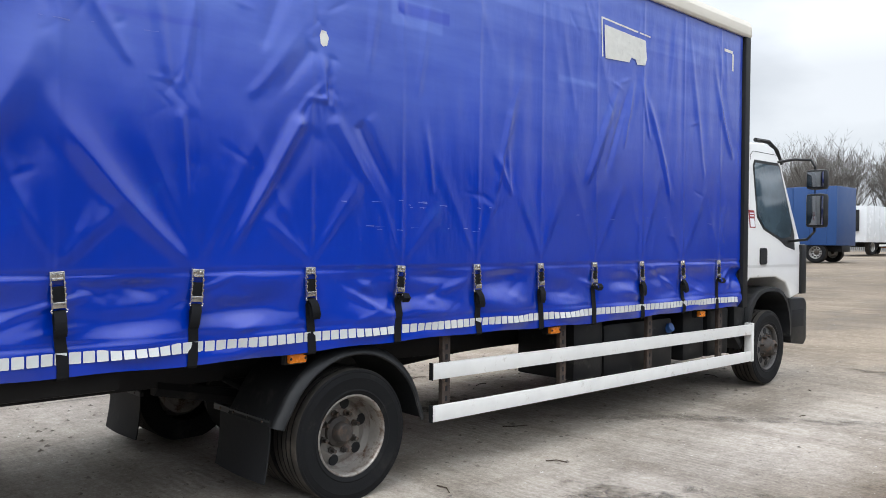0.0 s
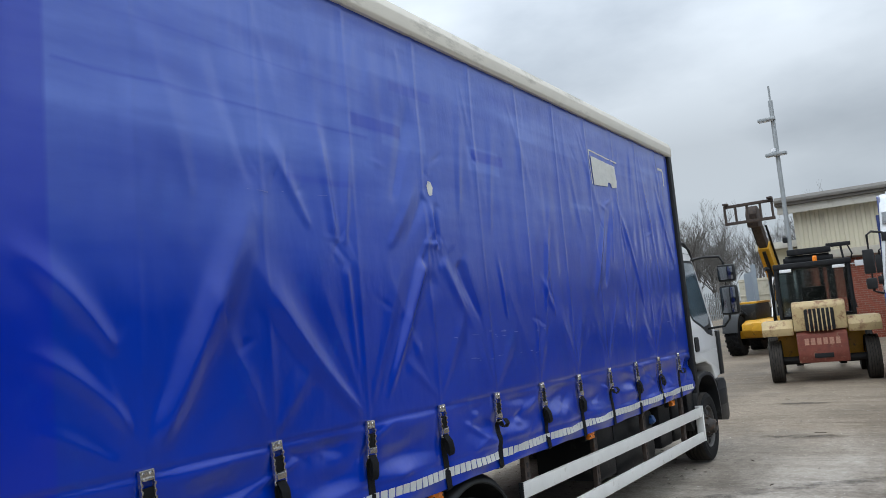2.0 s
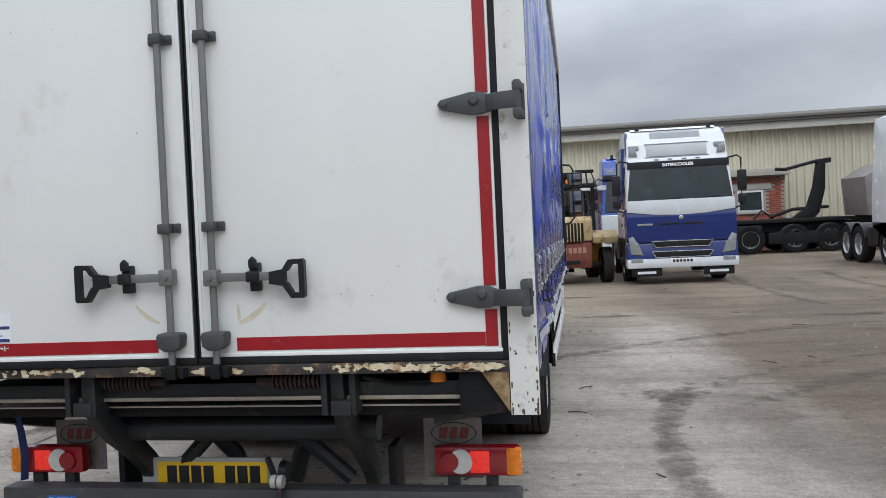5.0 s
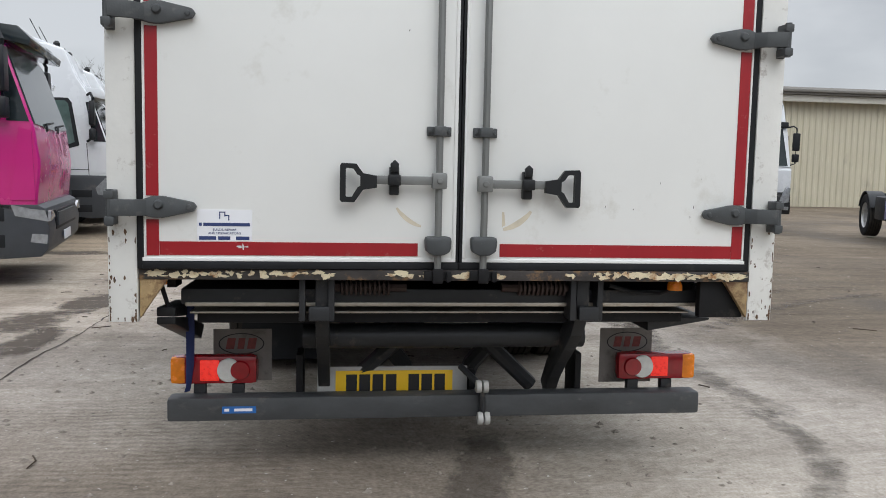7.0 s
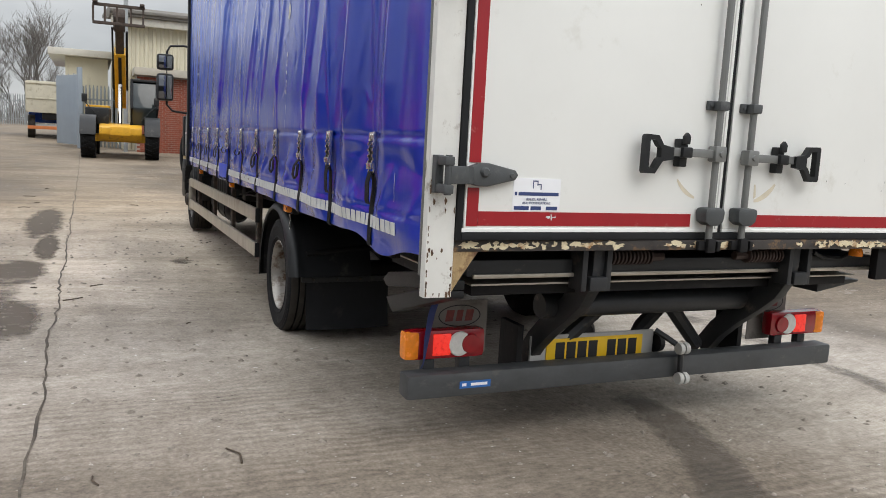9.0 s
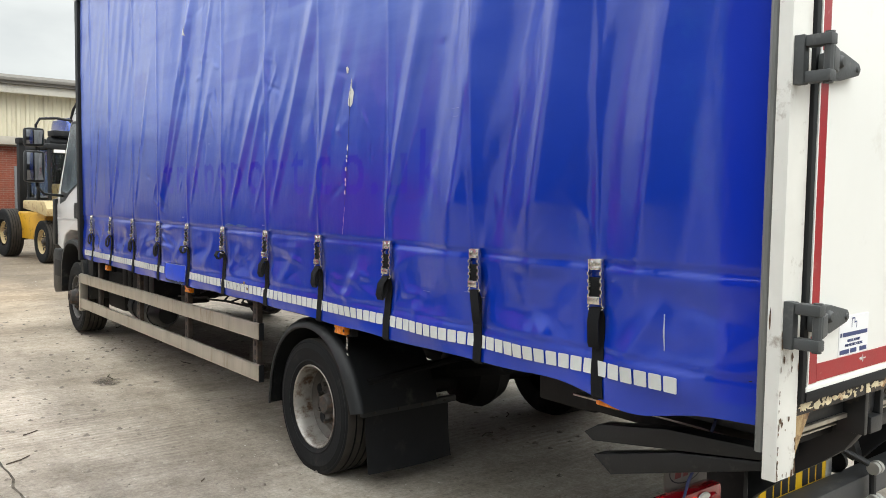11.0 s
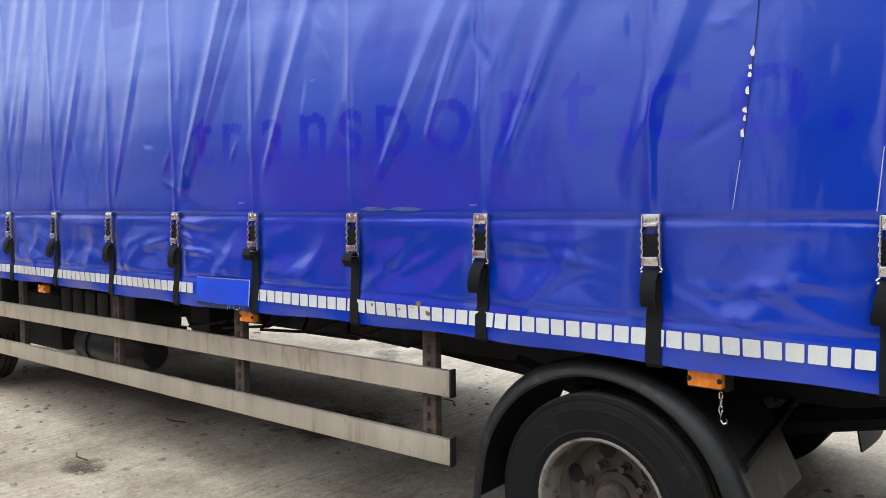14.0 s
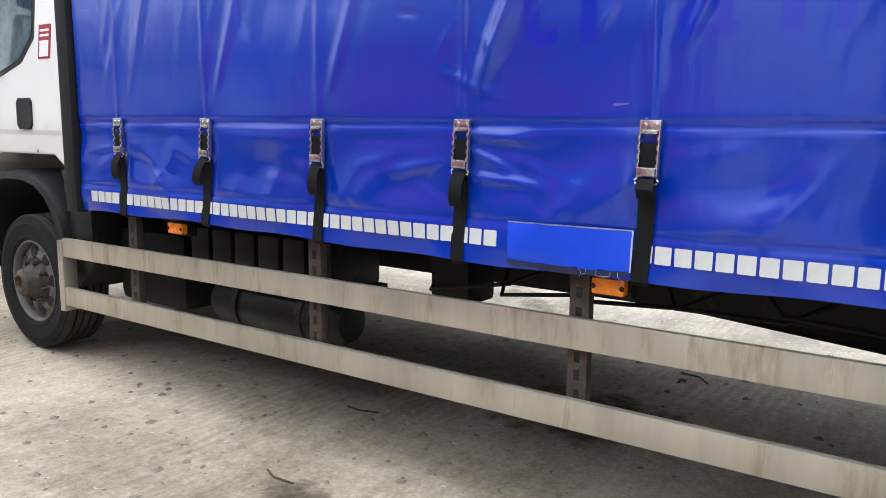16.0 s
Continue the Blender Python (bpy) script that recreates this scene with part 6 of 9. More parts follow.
for k in range(5):
    b = B()
    tube(b, [(-0.9 + 0.05 * k, 4.0 + k * 0.3, 0.83), (-1.0, 3.9 + k * 0.3, 0.75 - 0.02 * k), (-0.95, 3.6 + k * 0.3, 0.72), (-0.8, 3.4 + 0.3 * k, 0.82)], 0.008, 6)
    part("cable", b, BLACK, lorry, "black cable slung under the floor")

# tail lift under the rear frame
lift_box = boxpart("tail_lift_platform", (-1.05, 1.075, 0.10, 0.40, 0.772, 0.835), LIFT, lorry, 0.01, "folded dark grey tail lift platform")
boxpart("platform_edge", (-1.03, 1.074, 0.085, 0.099, 0.768, 0.783), ALU, lift_box, 0.003, "bare aluminium platform edge")
boxpart("platform_flap", (-1.02, 0.99, 0.12, 0.9, 0.735, 0.742), ALU, lift_box, 0.002, "bare metal folded lift flap")
boxpart("platform_underside", (-1.0, 0.98, 0.16, 0.85, 0.69, 0.733), CHASSIS, lift_box, 0.006)
b = B()
tube(b, [(-0.6, 0.32, 0.605), (0.6, 0.32, 0.605)], 0.052, 14)
part("lift_tube", b, LIFT, lorry, "dark grey lift torsion tube")
for s, y0 in ((-1, 0.52), (1, 0.52)):
    b = B()
    tube(b, [(s * 0.30, 0.55, 0.60), (s * 0.16, 0.60, 0.42), (s * 0.12, 0.62, 0.30)], 0.04, 8)
    part("lift_strut", b, LIFT, lorry)
for s in (-1, 1):
    b = B()
    mid = [(0.105, 0.885), (0.105, 0.80), (0.115, 0.735), (0.155, 0.675), (0.23, 0.61), (0.35, 0.52), (0.46, 0.42), (0.55, 0.31)]
    up, dn = [], []
    for k, (yy, zz) in enumerate(mid):
        (ya, za), (yb, zb) = mid[max(k - 1, 0)], mid[min(k + 1, len(mid) - 1)]
        ln, hw = math.hypot(yb - ya, zb - za), 0.058 - 0.002 * k
        up.append((yy - (zb - za) / ln * hw, zz + (yb - ya) / ln * hw))
        dn.append((yy + (zb - za) / ln * hw, zz - (yb - ya) / ln * hw))
    prism(b, up + dn[::-1], "x", s * 0.515 - 0.026, s * 0.515 + 0.026, 0.006)
    part("lift_arm", b, LIFT, lorry, "dark grey lift arm")
    b = B()
    for dx in (-0.06, 0.05):
        box(b, s * 0.53 + dx - 0.012, s * 0.53 + dx + 0.012, 0.03, 0.12, 0.72, 0.88, 0.004)
    box(b, s * 0.53 - 0.035, s * 0.53 + 0.045, 0.025, 0.06, 0.72, 0.775, 0.006)
    part("arm_bracket", b, LIFT, lorry)
    b = B()
    xs = s * 0.35
    for k in range(11):
        lathe(b, [(0.02, -0.006), (0.032, -0.004), (0.032, 0.004), (0.02, 0.006)], 12, pose(xs - 0.09 + 0.018 * k, 0.08, 0.845))
    tube(b, [(xs - 0.16, 0.08, 0.845), (xs + 0.16, 0.08, 0.845)], 0.018, 8)
    part("torsion_spring", b, mat("brown_spring", (0.06, 0.04, 0.035), 0.6, 0.3, var=0.2) if s < 0 else MATS["brown_spring"], lorry, "rusty coil spring on the lift hinge")
    b = B()
    tube(b, [(s * 0.15, 0.45, 0.60), (s * 0.42, 0.5, 0.34)], 0.035, 8)
    part("lift_ram", b, LIFT, lorry)
    boxpart("bumper_bracket", (s * 0.62 - 0.015, s * 0.62 + 0.015, 0.42, 0.58, 0.22, 0.50), CHASSIS, lorry, 0.006)
    if s > 0:
        boxpart("tail_chassis_box", (0.98, 1.12, 0.30, 1.45, 0.74, 0.84), CHASSIS, lorry, 0.02)
    else:
        boxpart("tail_chassis_box", (-0.95, -0.75, 0.85, 1.15, 0.66, 0.84), CHASSIS, lorry, 0.02)
    # mud guard sheets with an oval badge
    b = B()
    box(b, s * 0.87 - 0.125, s * 0.87 + 0.125, 0.50, 0.506, 0.345 if s > 0 else 0.37, 0.60, 0.002)
    flap = part("lift_mud_flap", b, mat("dull_grey_flap", (0.22, 0.20, 0.185), 0.6, var=0.15, scale=10, dirt=((0.10, 0.085, 0.075), 0.3, 8)) if s < 0 else MATS["dull_grey_flap"], lorry, "grey flap with a worn red oval badge")
    b = B()
    ring = [[b.verts.new((s * 0.875 + rx * math.cos(a), 0.4985, 0.535 + rz * math.sin(a))) for a in [k * 2 * math.pi / 28 for k in range(28)]] for rx, rz in ((0.098, 0.047), (0.093, 0.043))]
    for k in range(28):
        b.faces.new((ring[0][k], ring[0][(k + 1) % 28], ring[1][(k + 1) % 28], ring[1][k]))
    part("badge_ring", b, INK, flap, smooth=0)
    for dx, w in ((-0.045, 0.022), (0.0, 0.018), (0.045, 0.022)):
        b = B()
        blob(b, [(s * 0.875 + dx - w, 0.512), (s * 0.875 + dx + w * 0.6, 0.512), (s * 0.875 + dx + w, 0.56), (s * 0.875 + dx - w * 0.6, 0.56)], 0.4985)
        part("badge_print", b, MATS["worn_red_print"] if "worn_red_print" in MATS else mat("worn_red_print", (0.22, 0.05, 0.045), 0.6, var=0.3, scale=40), flap, smooth=0)
    # rear lamp cluster
    x0, x1 = (-1.155, -0.795) if s < 0 else (0.80, 1.163)
    zc = 0.441
    b = B()
    box(b, x0, x1, 0.40, 0.47, zc - 0.064, zc + 0.064, 0.03)
    lamp = part("rear_lamp", b, REDLENS, lorry, "rear lamp cluster with a lit red light")
    out0, out1 = (x0 - 0.002, x0 + 0.062) if s < 0 else (x1 - 0.062, x1 + 0.002)
    boxpart("indicator_lens", (out0, out1, 0.396, 0.465, zc - 0.058, zc + 0.058), AMBER, lamp, 0.018, "amber indicator lens")
    c0, c1 = (-0.955, -0.885) if s < 0 else (0.955, 0.885)
    a0, a1 = (-1.035, -0.955) if s < 0 else (0.955, 1.035)
    boxpart("brake_lens", (min(a0, a1), max(a0, a1), 0.3955, 0.42, zc - 0.045, zc + 0.045), REDLIT, lamp, 0.006, "lit red lens")
    b = B()
    xm = s * 0.915
    lathe(b, [(0.0, 0.007), (0.048, 0.006), (0.052, 0)], 24, pose(xm, 0.40, zc, 0, 0, -90))
    part("reverse_lens", b, CLEARLENS, lamp, "clear reversing lens")
    b = B()
    lathe(b, [(0.0, 0.012), (0.038, 0.010), (0.042, 0)], 24, pose(s * 0.868, 0.399, zc, 0, 0, -90))
    part("fog_lens", b, REDLENS, lamp, "round red fog lens")
    for xx in (s * 0.88, s * 1.04):
        boxpart("lamp_post", (xx - 0.025, xx + 0.025, 0.42, 0.46, 0.325, zc - 0.063), LIFT, lamp, 0.004)
b = B()
box(b, -1.16, 1.165, 0.34, 0.44, 0.237, 0.338, 0.016)
bumper = part("underrun_bumper", b, mat("scuffed_bumper_paint", (0.062, 0.066, 0.070), 0.5, 0.15, var=0.25, scale=8, bump=0.08, bscale=70, dirt=((0.13, 0.125, 0.12), 0.18, 12), stretch=(0.5, 1, 1)), lorry, "dark grey steel underrun bumper bar")
b = B()
blob(b, [(-0.935, 0.272), (-0.795, 0.272), (-0.795, 0.302), (-0.935, 0.302)], 0.3385)
part("maker_label", b, mat("blue_label", (0.02, 0.13, 0.42), 0.4, var=0.1), bumper, "small blue maker's label", smooth=0)
b = B()
for x0, x1 in ((-0.925, -0.905), (-0.885, -0.81)):
    blob(b, [(x0, 0.281), (x1, 0.281), (x1, 0.293), (x0, 0.293)], 0.3378)
part("label_print", b, PAPER, bumper, smooth=0)
for k, (w, h) in enumerate(((0.010, 0.006), (0.004, 0.014), (0.012, 0.003))):
    b = B()
    srng = random.Random(80 + k)
    blob(b, [(-0.80 + 0.012 * (k - 1) + w * math.cos(a) * srng.uniform(0.4, 1.2), 1.008 + h * math.sin(a) * srng.uniform(0.4, 1.2)) for a in [q * 0.628 for q in range(10)]], -0.0088 - 0.0001 * k)
    part("tape_scrape", b, TAPE, DOORS[0], "scraped white spot on the red tape", smooth=0)
# number plate
b = B()
box(b, -0.545, 0.12, 0.458, 0.47, 0.30, 0.438, 0.003)
plate = part("plate_holder", b, mat("grey_plate_holder", (0.42, 0.42, 0.41), 0.5, var=0.1, scale=12), lorry, "grey holder with a yellow number plate", pose(0, 0, 0))
plate.rotation_euler = (0, 0, 0)
boxpart("number_plate", (-0.466, 0.053, 0.452, 0.4575, 0.311, 0.421), PLATEY, plate, 0.002, "yellow number plate")
for x0, x1 in ((-0.42, -0.372), (-0.362, -0.314), (-0.304, -0.256), (-0.246, -0.198), (-0.145, -0.097), (-0.087, -0.039), (-0.029, 0.019)):
    b = B()
    blob(b, [(x0, 0.327), (x1, 0.327), (x1, 0.405), (x0, 0.405)], 0.4512)
    part("plate_print", b, INK, plate, "plain black bar", smooth=0)
b = B()
lathe(b, [(0.0, 0.03), (0.045, 0.03), (0.05, 0.0)], 16, pose(0.12, 0.45, 0.38))
part("plate_lamp", b, PLASTIC, plate)
# rollers on the bumper
for x, z in ((0.145, 0.385), (0.175, 0.385), (0.155, 0.245), (0.185, 0.245)):
    b = B()
    lathe(b, [(0.0, -0.012), (0.026, -0.011), (0.028, 0.0), (0.026, 0.011), (0.0, 0.012)], 16, pose(x, 0.30, z))
    part("guide_roller", b, MATS["grey_nylon_roller"] if "grey_nylon_roller" in MATS else mat("grey_nylon_roller", (0.42, 0.42, 0.40), 0.5, var=0.1), bumper, "pale guide roller")
b = B()
tube(b, [(0.16, 0.31, 0.385), (0.17, 0.31, 0.245)], 0.014, 8)
tube(b, [(0.14, 0.32, 0.40), (0.08, 0.40, 0.45)], 0.014, 8)
part("roller_arm", b, LIFT, bumper)
b = B()
tube(b, [(-1.05, 0.28, 0.79), (-1.055, 0.31, 0.70), (-1.065, 0.36, 0.58), (-1.07, 0.382, 0.48), (-1.078, 0.385, 0.38), (-1.085, 0.39, 0.355)], 0.017, 6, 0.2)
part("hanging_strap", b, mat("navy_strap", (0.015, 0.03, 0.12), 0.7, var=0.2), lorry, "loose navy strap hanging by the rear lamp")
for run in ([(0.62, 0.05, 0.86), (0.72, 0.08, 0.83), (0.85, 0.1, 0.82), (0.93, 0.1, 0.85)], [(0.72, 0.5, 0.25), (0.8, 0.5, 0.21), (0.9, 0.5, 0.23), (0.95, 0.5, 0.30)], [(-1.12, 0.1, 0.85), (-1.1, 0.1, 0.78), (-1.07, 0.12, 0.73)]):
    b = B()
    tube(b, run, 0.009, 6)
    part("cable", b, BLACK, lorry, "loose black cable")
# folded lift channels under the rear corner, and the flap's tip on the other side
for outline in ([(0.08, 0.765), (0.08, 0.73), (0.70, 0.632), (0.745, 0.655), (0.68, 0.695), (0.4, 0.745)], [(0.08, 0.728), (0.08, 0.70), (0.62, 0.535), (0.70, 0.585), (0.36, 0.68)]):
    b = B()
    prism(b, outline, "x", -1.135, -1.065, 0.006)
    part("lift_channel", b, PLASTIC, lorry, "dark folded lift side channel")
b = B()
prism(b, [(0.85, 0.706), (1.125, 0.700), (1.12, 0.690), (0.85, 0.645)], "y", 0.2, 0.55, 0.003)
part("flap_tip", b, LIFT, lorry, "dark wedge tip of the folded lift flap")
b = B()
box(b, 0.985, 1.168, 0.010, 0.05, 0.735, 0.884, 0.006)
part("post_bracket", b, CHASSIS, lorry, "grimy bracket behind the post foot")
# chain and hook behind the wheel
b = B()
for k in range(3):
    z = 0.770 - 0.020 * k
    tube(b, [(-1.2 + (0.005 if k % 2 else 0) * math.cos(q), 2.22 + (0 if k % 2 else 0.005) * math.cos(q), z + 0.011 * math.sin(q)) for q in [j * 0.785 for j in range(9)]], 0.0022, 5)
tube(b, [(-1.2, 2.22, 0.720), (-1.2, 2.22, 0.700), (-1.2, 2.212, 0.690), (-1.2, 2.202, 0.695), (-1.2, 2.202, 0.705)], 0.0035, 6)
part("hook_chain", b, STEEL, lorry, "small steel chain with a hook")
b = B()
lathe(b, [(0.0, 0.05), (0.02, 0.045), (0.03, 0.02), (0.03, 0.0)], 12, pose(0.9, 0.06, 0.84, 0, -90, 0))
part("beacon_lamp", b, AMBER, lorry, "small amber lamp under the sill")


# ---- lorry cabs ----
def cab_shell(bm, prof, half, tuck=0.0, bevel=0.03, waist=1.3, roof=None):
    """A closed cab body from a side outline of (y, z); the sides lean in above the waist."""
    prism(bm, prof, "x", -half, half)
    if tuck:
        bmesh.ops.bisect_plane(bm, geom=bm.verts[:] + bm.edges[:] + bm.faces[:], plane_co=(0, 0, waist), plane_no=(0, 0, 1))
    zt = max(z for _, z in prof)
    for v in bm.verts:
        if v.co.z > waist and tuck:
            v.co.x *= 1 - tuck * (v.co.z - waist) / (zt - waist)
    if bevel:
        bmesh.ops.bevel(bm, geom=[e for e in bm.edges if e.calc_face_angle(0) > 0.3], offset=bevel, segments=3, affect="EDGES", profile=0.6, clamp_overlap=True)


def side_panel(pts, s, half, tuck, waist, zt, lift=0.004, thick=0.008):
    """A panel lying on a cab's leaning side, from (y, z) points."""
    b = B()
    rows = []
    for o in (lift, lift - thick):
        rows.append([b.verts.new((s * (half * (1 - tuck * max(0, z - waist) / (zt - waist)) + o), y, z)) for y, z in pts])
    n = len(pts)
    b.faces.new(rows[0])
    b.faces.new(rows[1][::-1])
    for k in range(n):
        b.faces.new((rows[0][k], rows[1][k], rows[1][(k + 1) % n], rows[0][(k + 1) % n]))
    return b


def mirror_unit(parent, s, x, y, z, w, h, back=False):
    b = B()
    box(b, x - 0.055, x + 0.055, y - 0.0, y + 0.10, z - h / 2, z + h / 2, 0.03)
    bmesh.ops.scale(b, vec=(w / 0.11, 1, 1), space=Matrix.Translation((-x, 0, 0)), verts=b.verts)
    mi = part("mirror", b, PLASTIC, parent, "black door mirror")
    b = B()
    y0 = y + 0.099 if back else y - 0.004
    box(b, x - w / 2 + 0.02, x + w / 2 - 0.02, y0, y0 + 0.005, z - h / 2 + 0.025, z + h / 2 - 0.025, 0.002)
    part("mirror_glass", b, MIRROR, mi, "mirror glass")
    return mi


# the cab of the curtain-sider
CABGLASS = mat("blue_grey_glass", (0.05, 0.08, 0.105), 0.04, var=0.5, scale=1.6, spec=0.9, dirt=((0.16, 0.20, 0.22), 0.25, 1.5))
CAB_PROF = [(7.20, 0.92), (7.20, 2.30), (7.28, 2.39), (7.85, 2.44), (8.08, 2.40), (8.20, 2.28), (8.52, 1.48), (8.60, 1.25), (8.60, 0.92), (8.30, 0.86), (8.28, 0.92), (8.18, 1.03), (7.95, 1.09), (7.40, 1.09), (7.26, 1.0)]
TUCK = 0.09
b = B()
cab_shell(b, CAB_PROF, 1.14, TUCK, 0.022, 1.35)
cab = part("cab", b, CABWHITE, lorry, "white day cab with black trim")
for s in (-1, 1):
    a = (s, 1.14, TUCK, 1.35, 2.44)
    win = [(7.60, 1.70), (7.60, 2.18), (7.63, 2.22), (8.13, 2.22), (8.17, 2.19), (8.36, 1.60), (8.30, 1.50), (8.08, 1.48), (7.72, 1.58)]
    part("side_window", side_panel(win, *a), CABGLASS, cab, "blue-grey cab side window")
    frame_o = [(7.575, 1.68), (7.575, 2.19), (7.62, 2.25), (8.14, 2.25), (8.19, 2.21), (8.40, 1.52), (8.38, 1.36), (8.16, 1.40), (8.04, 1.46), (7.70, 1.56)]
    part("window_surround", side_panel(frame_o, *a, lift=0.0015), PLASTIC, cab, "black window surround")
    for dl in ([(7.548, 1.10), (7.556, 1.10), (7.543, 2.30), (7.535, 2.30)], [(7.21, 1.19), (8.55, 1.19), (8.55, 1.215), (7.21, 1.215)]):
        part("door_gap" if dl[0][0] > 7.4 else "trim_band", side_panel(dl, *a, lift=0.0012), BLACK if dl[0][0] > 7.4 else mat("grey_band", (0.55, 0.55, 0.54), 0.35, var=0.04), cab)
    part("door_gap", side_panel([(7.543, 2.295), (7.6, 2.335), (8.12, 2.335), (8.12, 2.329), (7.6, 2.329), (7.549, 2.29)], *a, lift=0.0012), BLACK, cab)
    part("door_handle", side_panel([(7.58, 1.24), (7.58, 1.36), (7.60, 1.38), (7.70, 1.38), (7.72, 1.36), (7.72, 1.24), (7.70, 1.22), (7.60, 1.22)], *a, lift=0.014, thick=0.03), PLASTIC, cab, "black recessed door handle")
    st = part("notice", side_panel([(7.41, 1.575), (7.41, 1.745), (7.525, 1.745), (7.525, 1.575)], *a, lift=0.003), RED, cab, "red and white safety notice")
    part("notice_panel", side_panel([(7.425, 1.585), (7.425, 1.665), (7.51, 1.665), (7.51, 1.585)], *a, lift=0.005), PAPER, st)
    for z0 in (1.685, 1.71):
        part("notice_print", side_panel([(7.425, z0), (7.425, z0 + 0.012), (7.51, z0 + 0.012), (7.51, z0)], *a, lift=0.005), PAPER, st)
    # wing over the front wheel, step and bumper corner
    b = B()
    rows = []
    for k in range(15):
        an = radians(8 + k * 12)
        rr = 0.50 + 0.05 * math.sin(2 * an) ** 2
        y, z = 7.78 + rr * math.cos(an), 0.44 + 1.12 * rr * math.sin(an)
        rows.append([b.verts.new((s * x, y + dy, z + dz)) for x, dy, dz in ((0.72, 0, 0), (1.12, 0, 0), (1.165, -0.01 * math.cos(an), -0.012), (1.17, -0.05 * math.cos(an), -0.045), (1.15, -0.05 * math.cos(an), -0.05), (0.72, -0.03 * math.cos(an), -0.03))])
    for p, q in zip(rows, rows[1:]):
        for k in range(6):
            b.faces.new((p[k], p[(k + 1) % 6], q[(k + 1) % 6], q[k]))
    b.faces.new(rows[0])
    b.faces.new(rows[-1])
    part("front_wing", b, PLASTIC, lorry, "dark grey plastic front wing")
    b = B()
    prism(b, [(8.28, 0.40), (8.24, 0.62), (8.27, 0.86), (8.60, 0.86), (8.66, 0.80), (8.66, 0.42), (8.60, 0.36)], "x", *sorted((s * 0.70, s * 1.16)), 0.02)
    part("bumper_corner", b, PLASTIC, lorry, "dark grey plastic bumper corner with step")
    boxpart("step_recess", (*sorted((s * 1.0, s * 1.1615)), 8.30, 8.58, 0.56, 0.74), BLACK, lorry, 0.004)
    b = B()
    prism(b, [(7.10, 1.02), (7.10, 0.55), (7.24, 0.42), (7.32, 0.50), (7.30, 0.85), (7.36, 1.02)], "x", *sorted((s * 0.72, s * 1.13)), 0.012)
    part("wing_rear", b, PLASTIC, lorry, "black plastic rear of the front wing")
    b = B()
    lathe(b, [(0, 0.0), (0.05, 0.0), (0.06, 0.03), (0.06, 0.16), (0.04, 0.18), (0, 0.18)], 14, pose(s * 0.95, 7.30, 0.93, 0, 0, 0 if s > 0 else 180))
    part("air_intake", b, PLASTIC, lorry)
    # mirrors on tubular arms
    xm = s * 1.40
    b = B()
    tube(b, [(s * 1.03, 8.14, 2.26), (s * 1.2, 8.2, 2.285), (s * 1.36, 8.22, 2.27), (xm, 8.22, 2.2), (xm, 8.22, 1.55), (s * 1.33, 8.22, 1.47), (s * 1.12, 8.26, 1.45)], 0.014, 8)
    arm = part("mirror_arm", b, PLASTIC, cab, "black tubular mirror arm")
    for z, h in ((2.07, 0.20), (1.76, 0.34)):
        mirror_unit(arm, s, xm + s * 0.02, 8.18, z, 0.20, h)
    b = B()
    tube(b, [(s * 1.0, 7.75, 2.46), (s * 1.02, 8.0, 2.46), (s * 1.035, 8.16, 2.38), (s * 1.045, 8.24, 2.25)], 0.022, 8)
    part("drip_rail", b, PLASTIC, cab)
    boxpart("corner_deflector", (*sorted((s * 1.105, s * 1.165)), 8.50, 8.63, 0.9, 1.42), PLASTIC, cab, 0.02)
b = B()
box(b, -0.98, 0.98, 8.35, 8.365, 1.52, 2.14)
bmesh.ops.transform(b, matrix=Matrix.Translation((0, 8.37, 1.83)) @ Matrix.Rotation(radians(22), 4, "X") @ Matrix.Translation((0, -8.345, -1.83)), verts=b.verts)
part("windscreen", b, GLASS, cab, "dark laminated windscreen")
boxpart("grille", (-0.85, 0.85, 8.60, 8.62, 0.95, 1.22), PLASTIC, cab, 0.01)
boxpart("front_bumper", (-0.699, 0.699, 8.3, 8.66, 0.36, 0.86), PLASTIC, lorry, 0.02)
boxpart("cab_louvre", (-1.0, 1.0, 7.07, 7.19, 1.0, 1.05), BLACK, cab, 0.004)


# ---- vehicles standing round the yard ----
BIGTYRE = tyre_mesh(0.50, 0.30, 0.30, 40)
BIGRIM, BIGRIM_D = rim_mesh(0.30, 0.30, 0.03, 10, mat("dull_alloy_rim", (0.45, 0.45, 0.44), 0.4, 0.6, var=0.1, scale=8, dirt=((0.2, 0.17, 0.14), 0.25, 9))), rim_mesh(0.30, 0.30, 0.16, 10, MATS["dull_alloy_rim"])
DARKBLUE = mat("deep_blue_paint", (0.010, 0.026, 0.15), 0.22, var=0.06, scale=2, coat=0.5)
MIDBLUE = mat("mid_blue_paint", (0.012, 0.05, 0.28), 0.25, var=0.06, scale=2, coat=0.4, dirt=((0.10, 0.12, 0.2), 0.1, 3))
PINK = mat("magenta_paint", (0.56, 0.02, 0.20), 0.25, var=0.05, scale=2, coat=0.5)
REDP = mat("red_chassis_paint", (0.38, 0.02, 0.025), 0.4, var=0.1)
CHROME = mat("satin_silver_trim", (0.62, 0.63, 0.64), 0.25, 0.8, var=0.05)
HEADL = mat("headlamp_glass", (0.33, 0.345, 0.355), 0.08, 0.3, var=0.25, scale=14, coat=0.6)


ROOFPANEL = mat("grey_roof_panel", (0.30, 0.31, 0.33), 0.45, var=0.1)


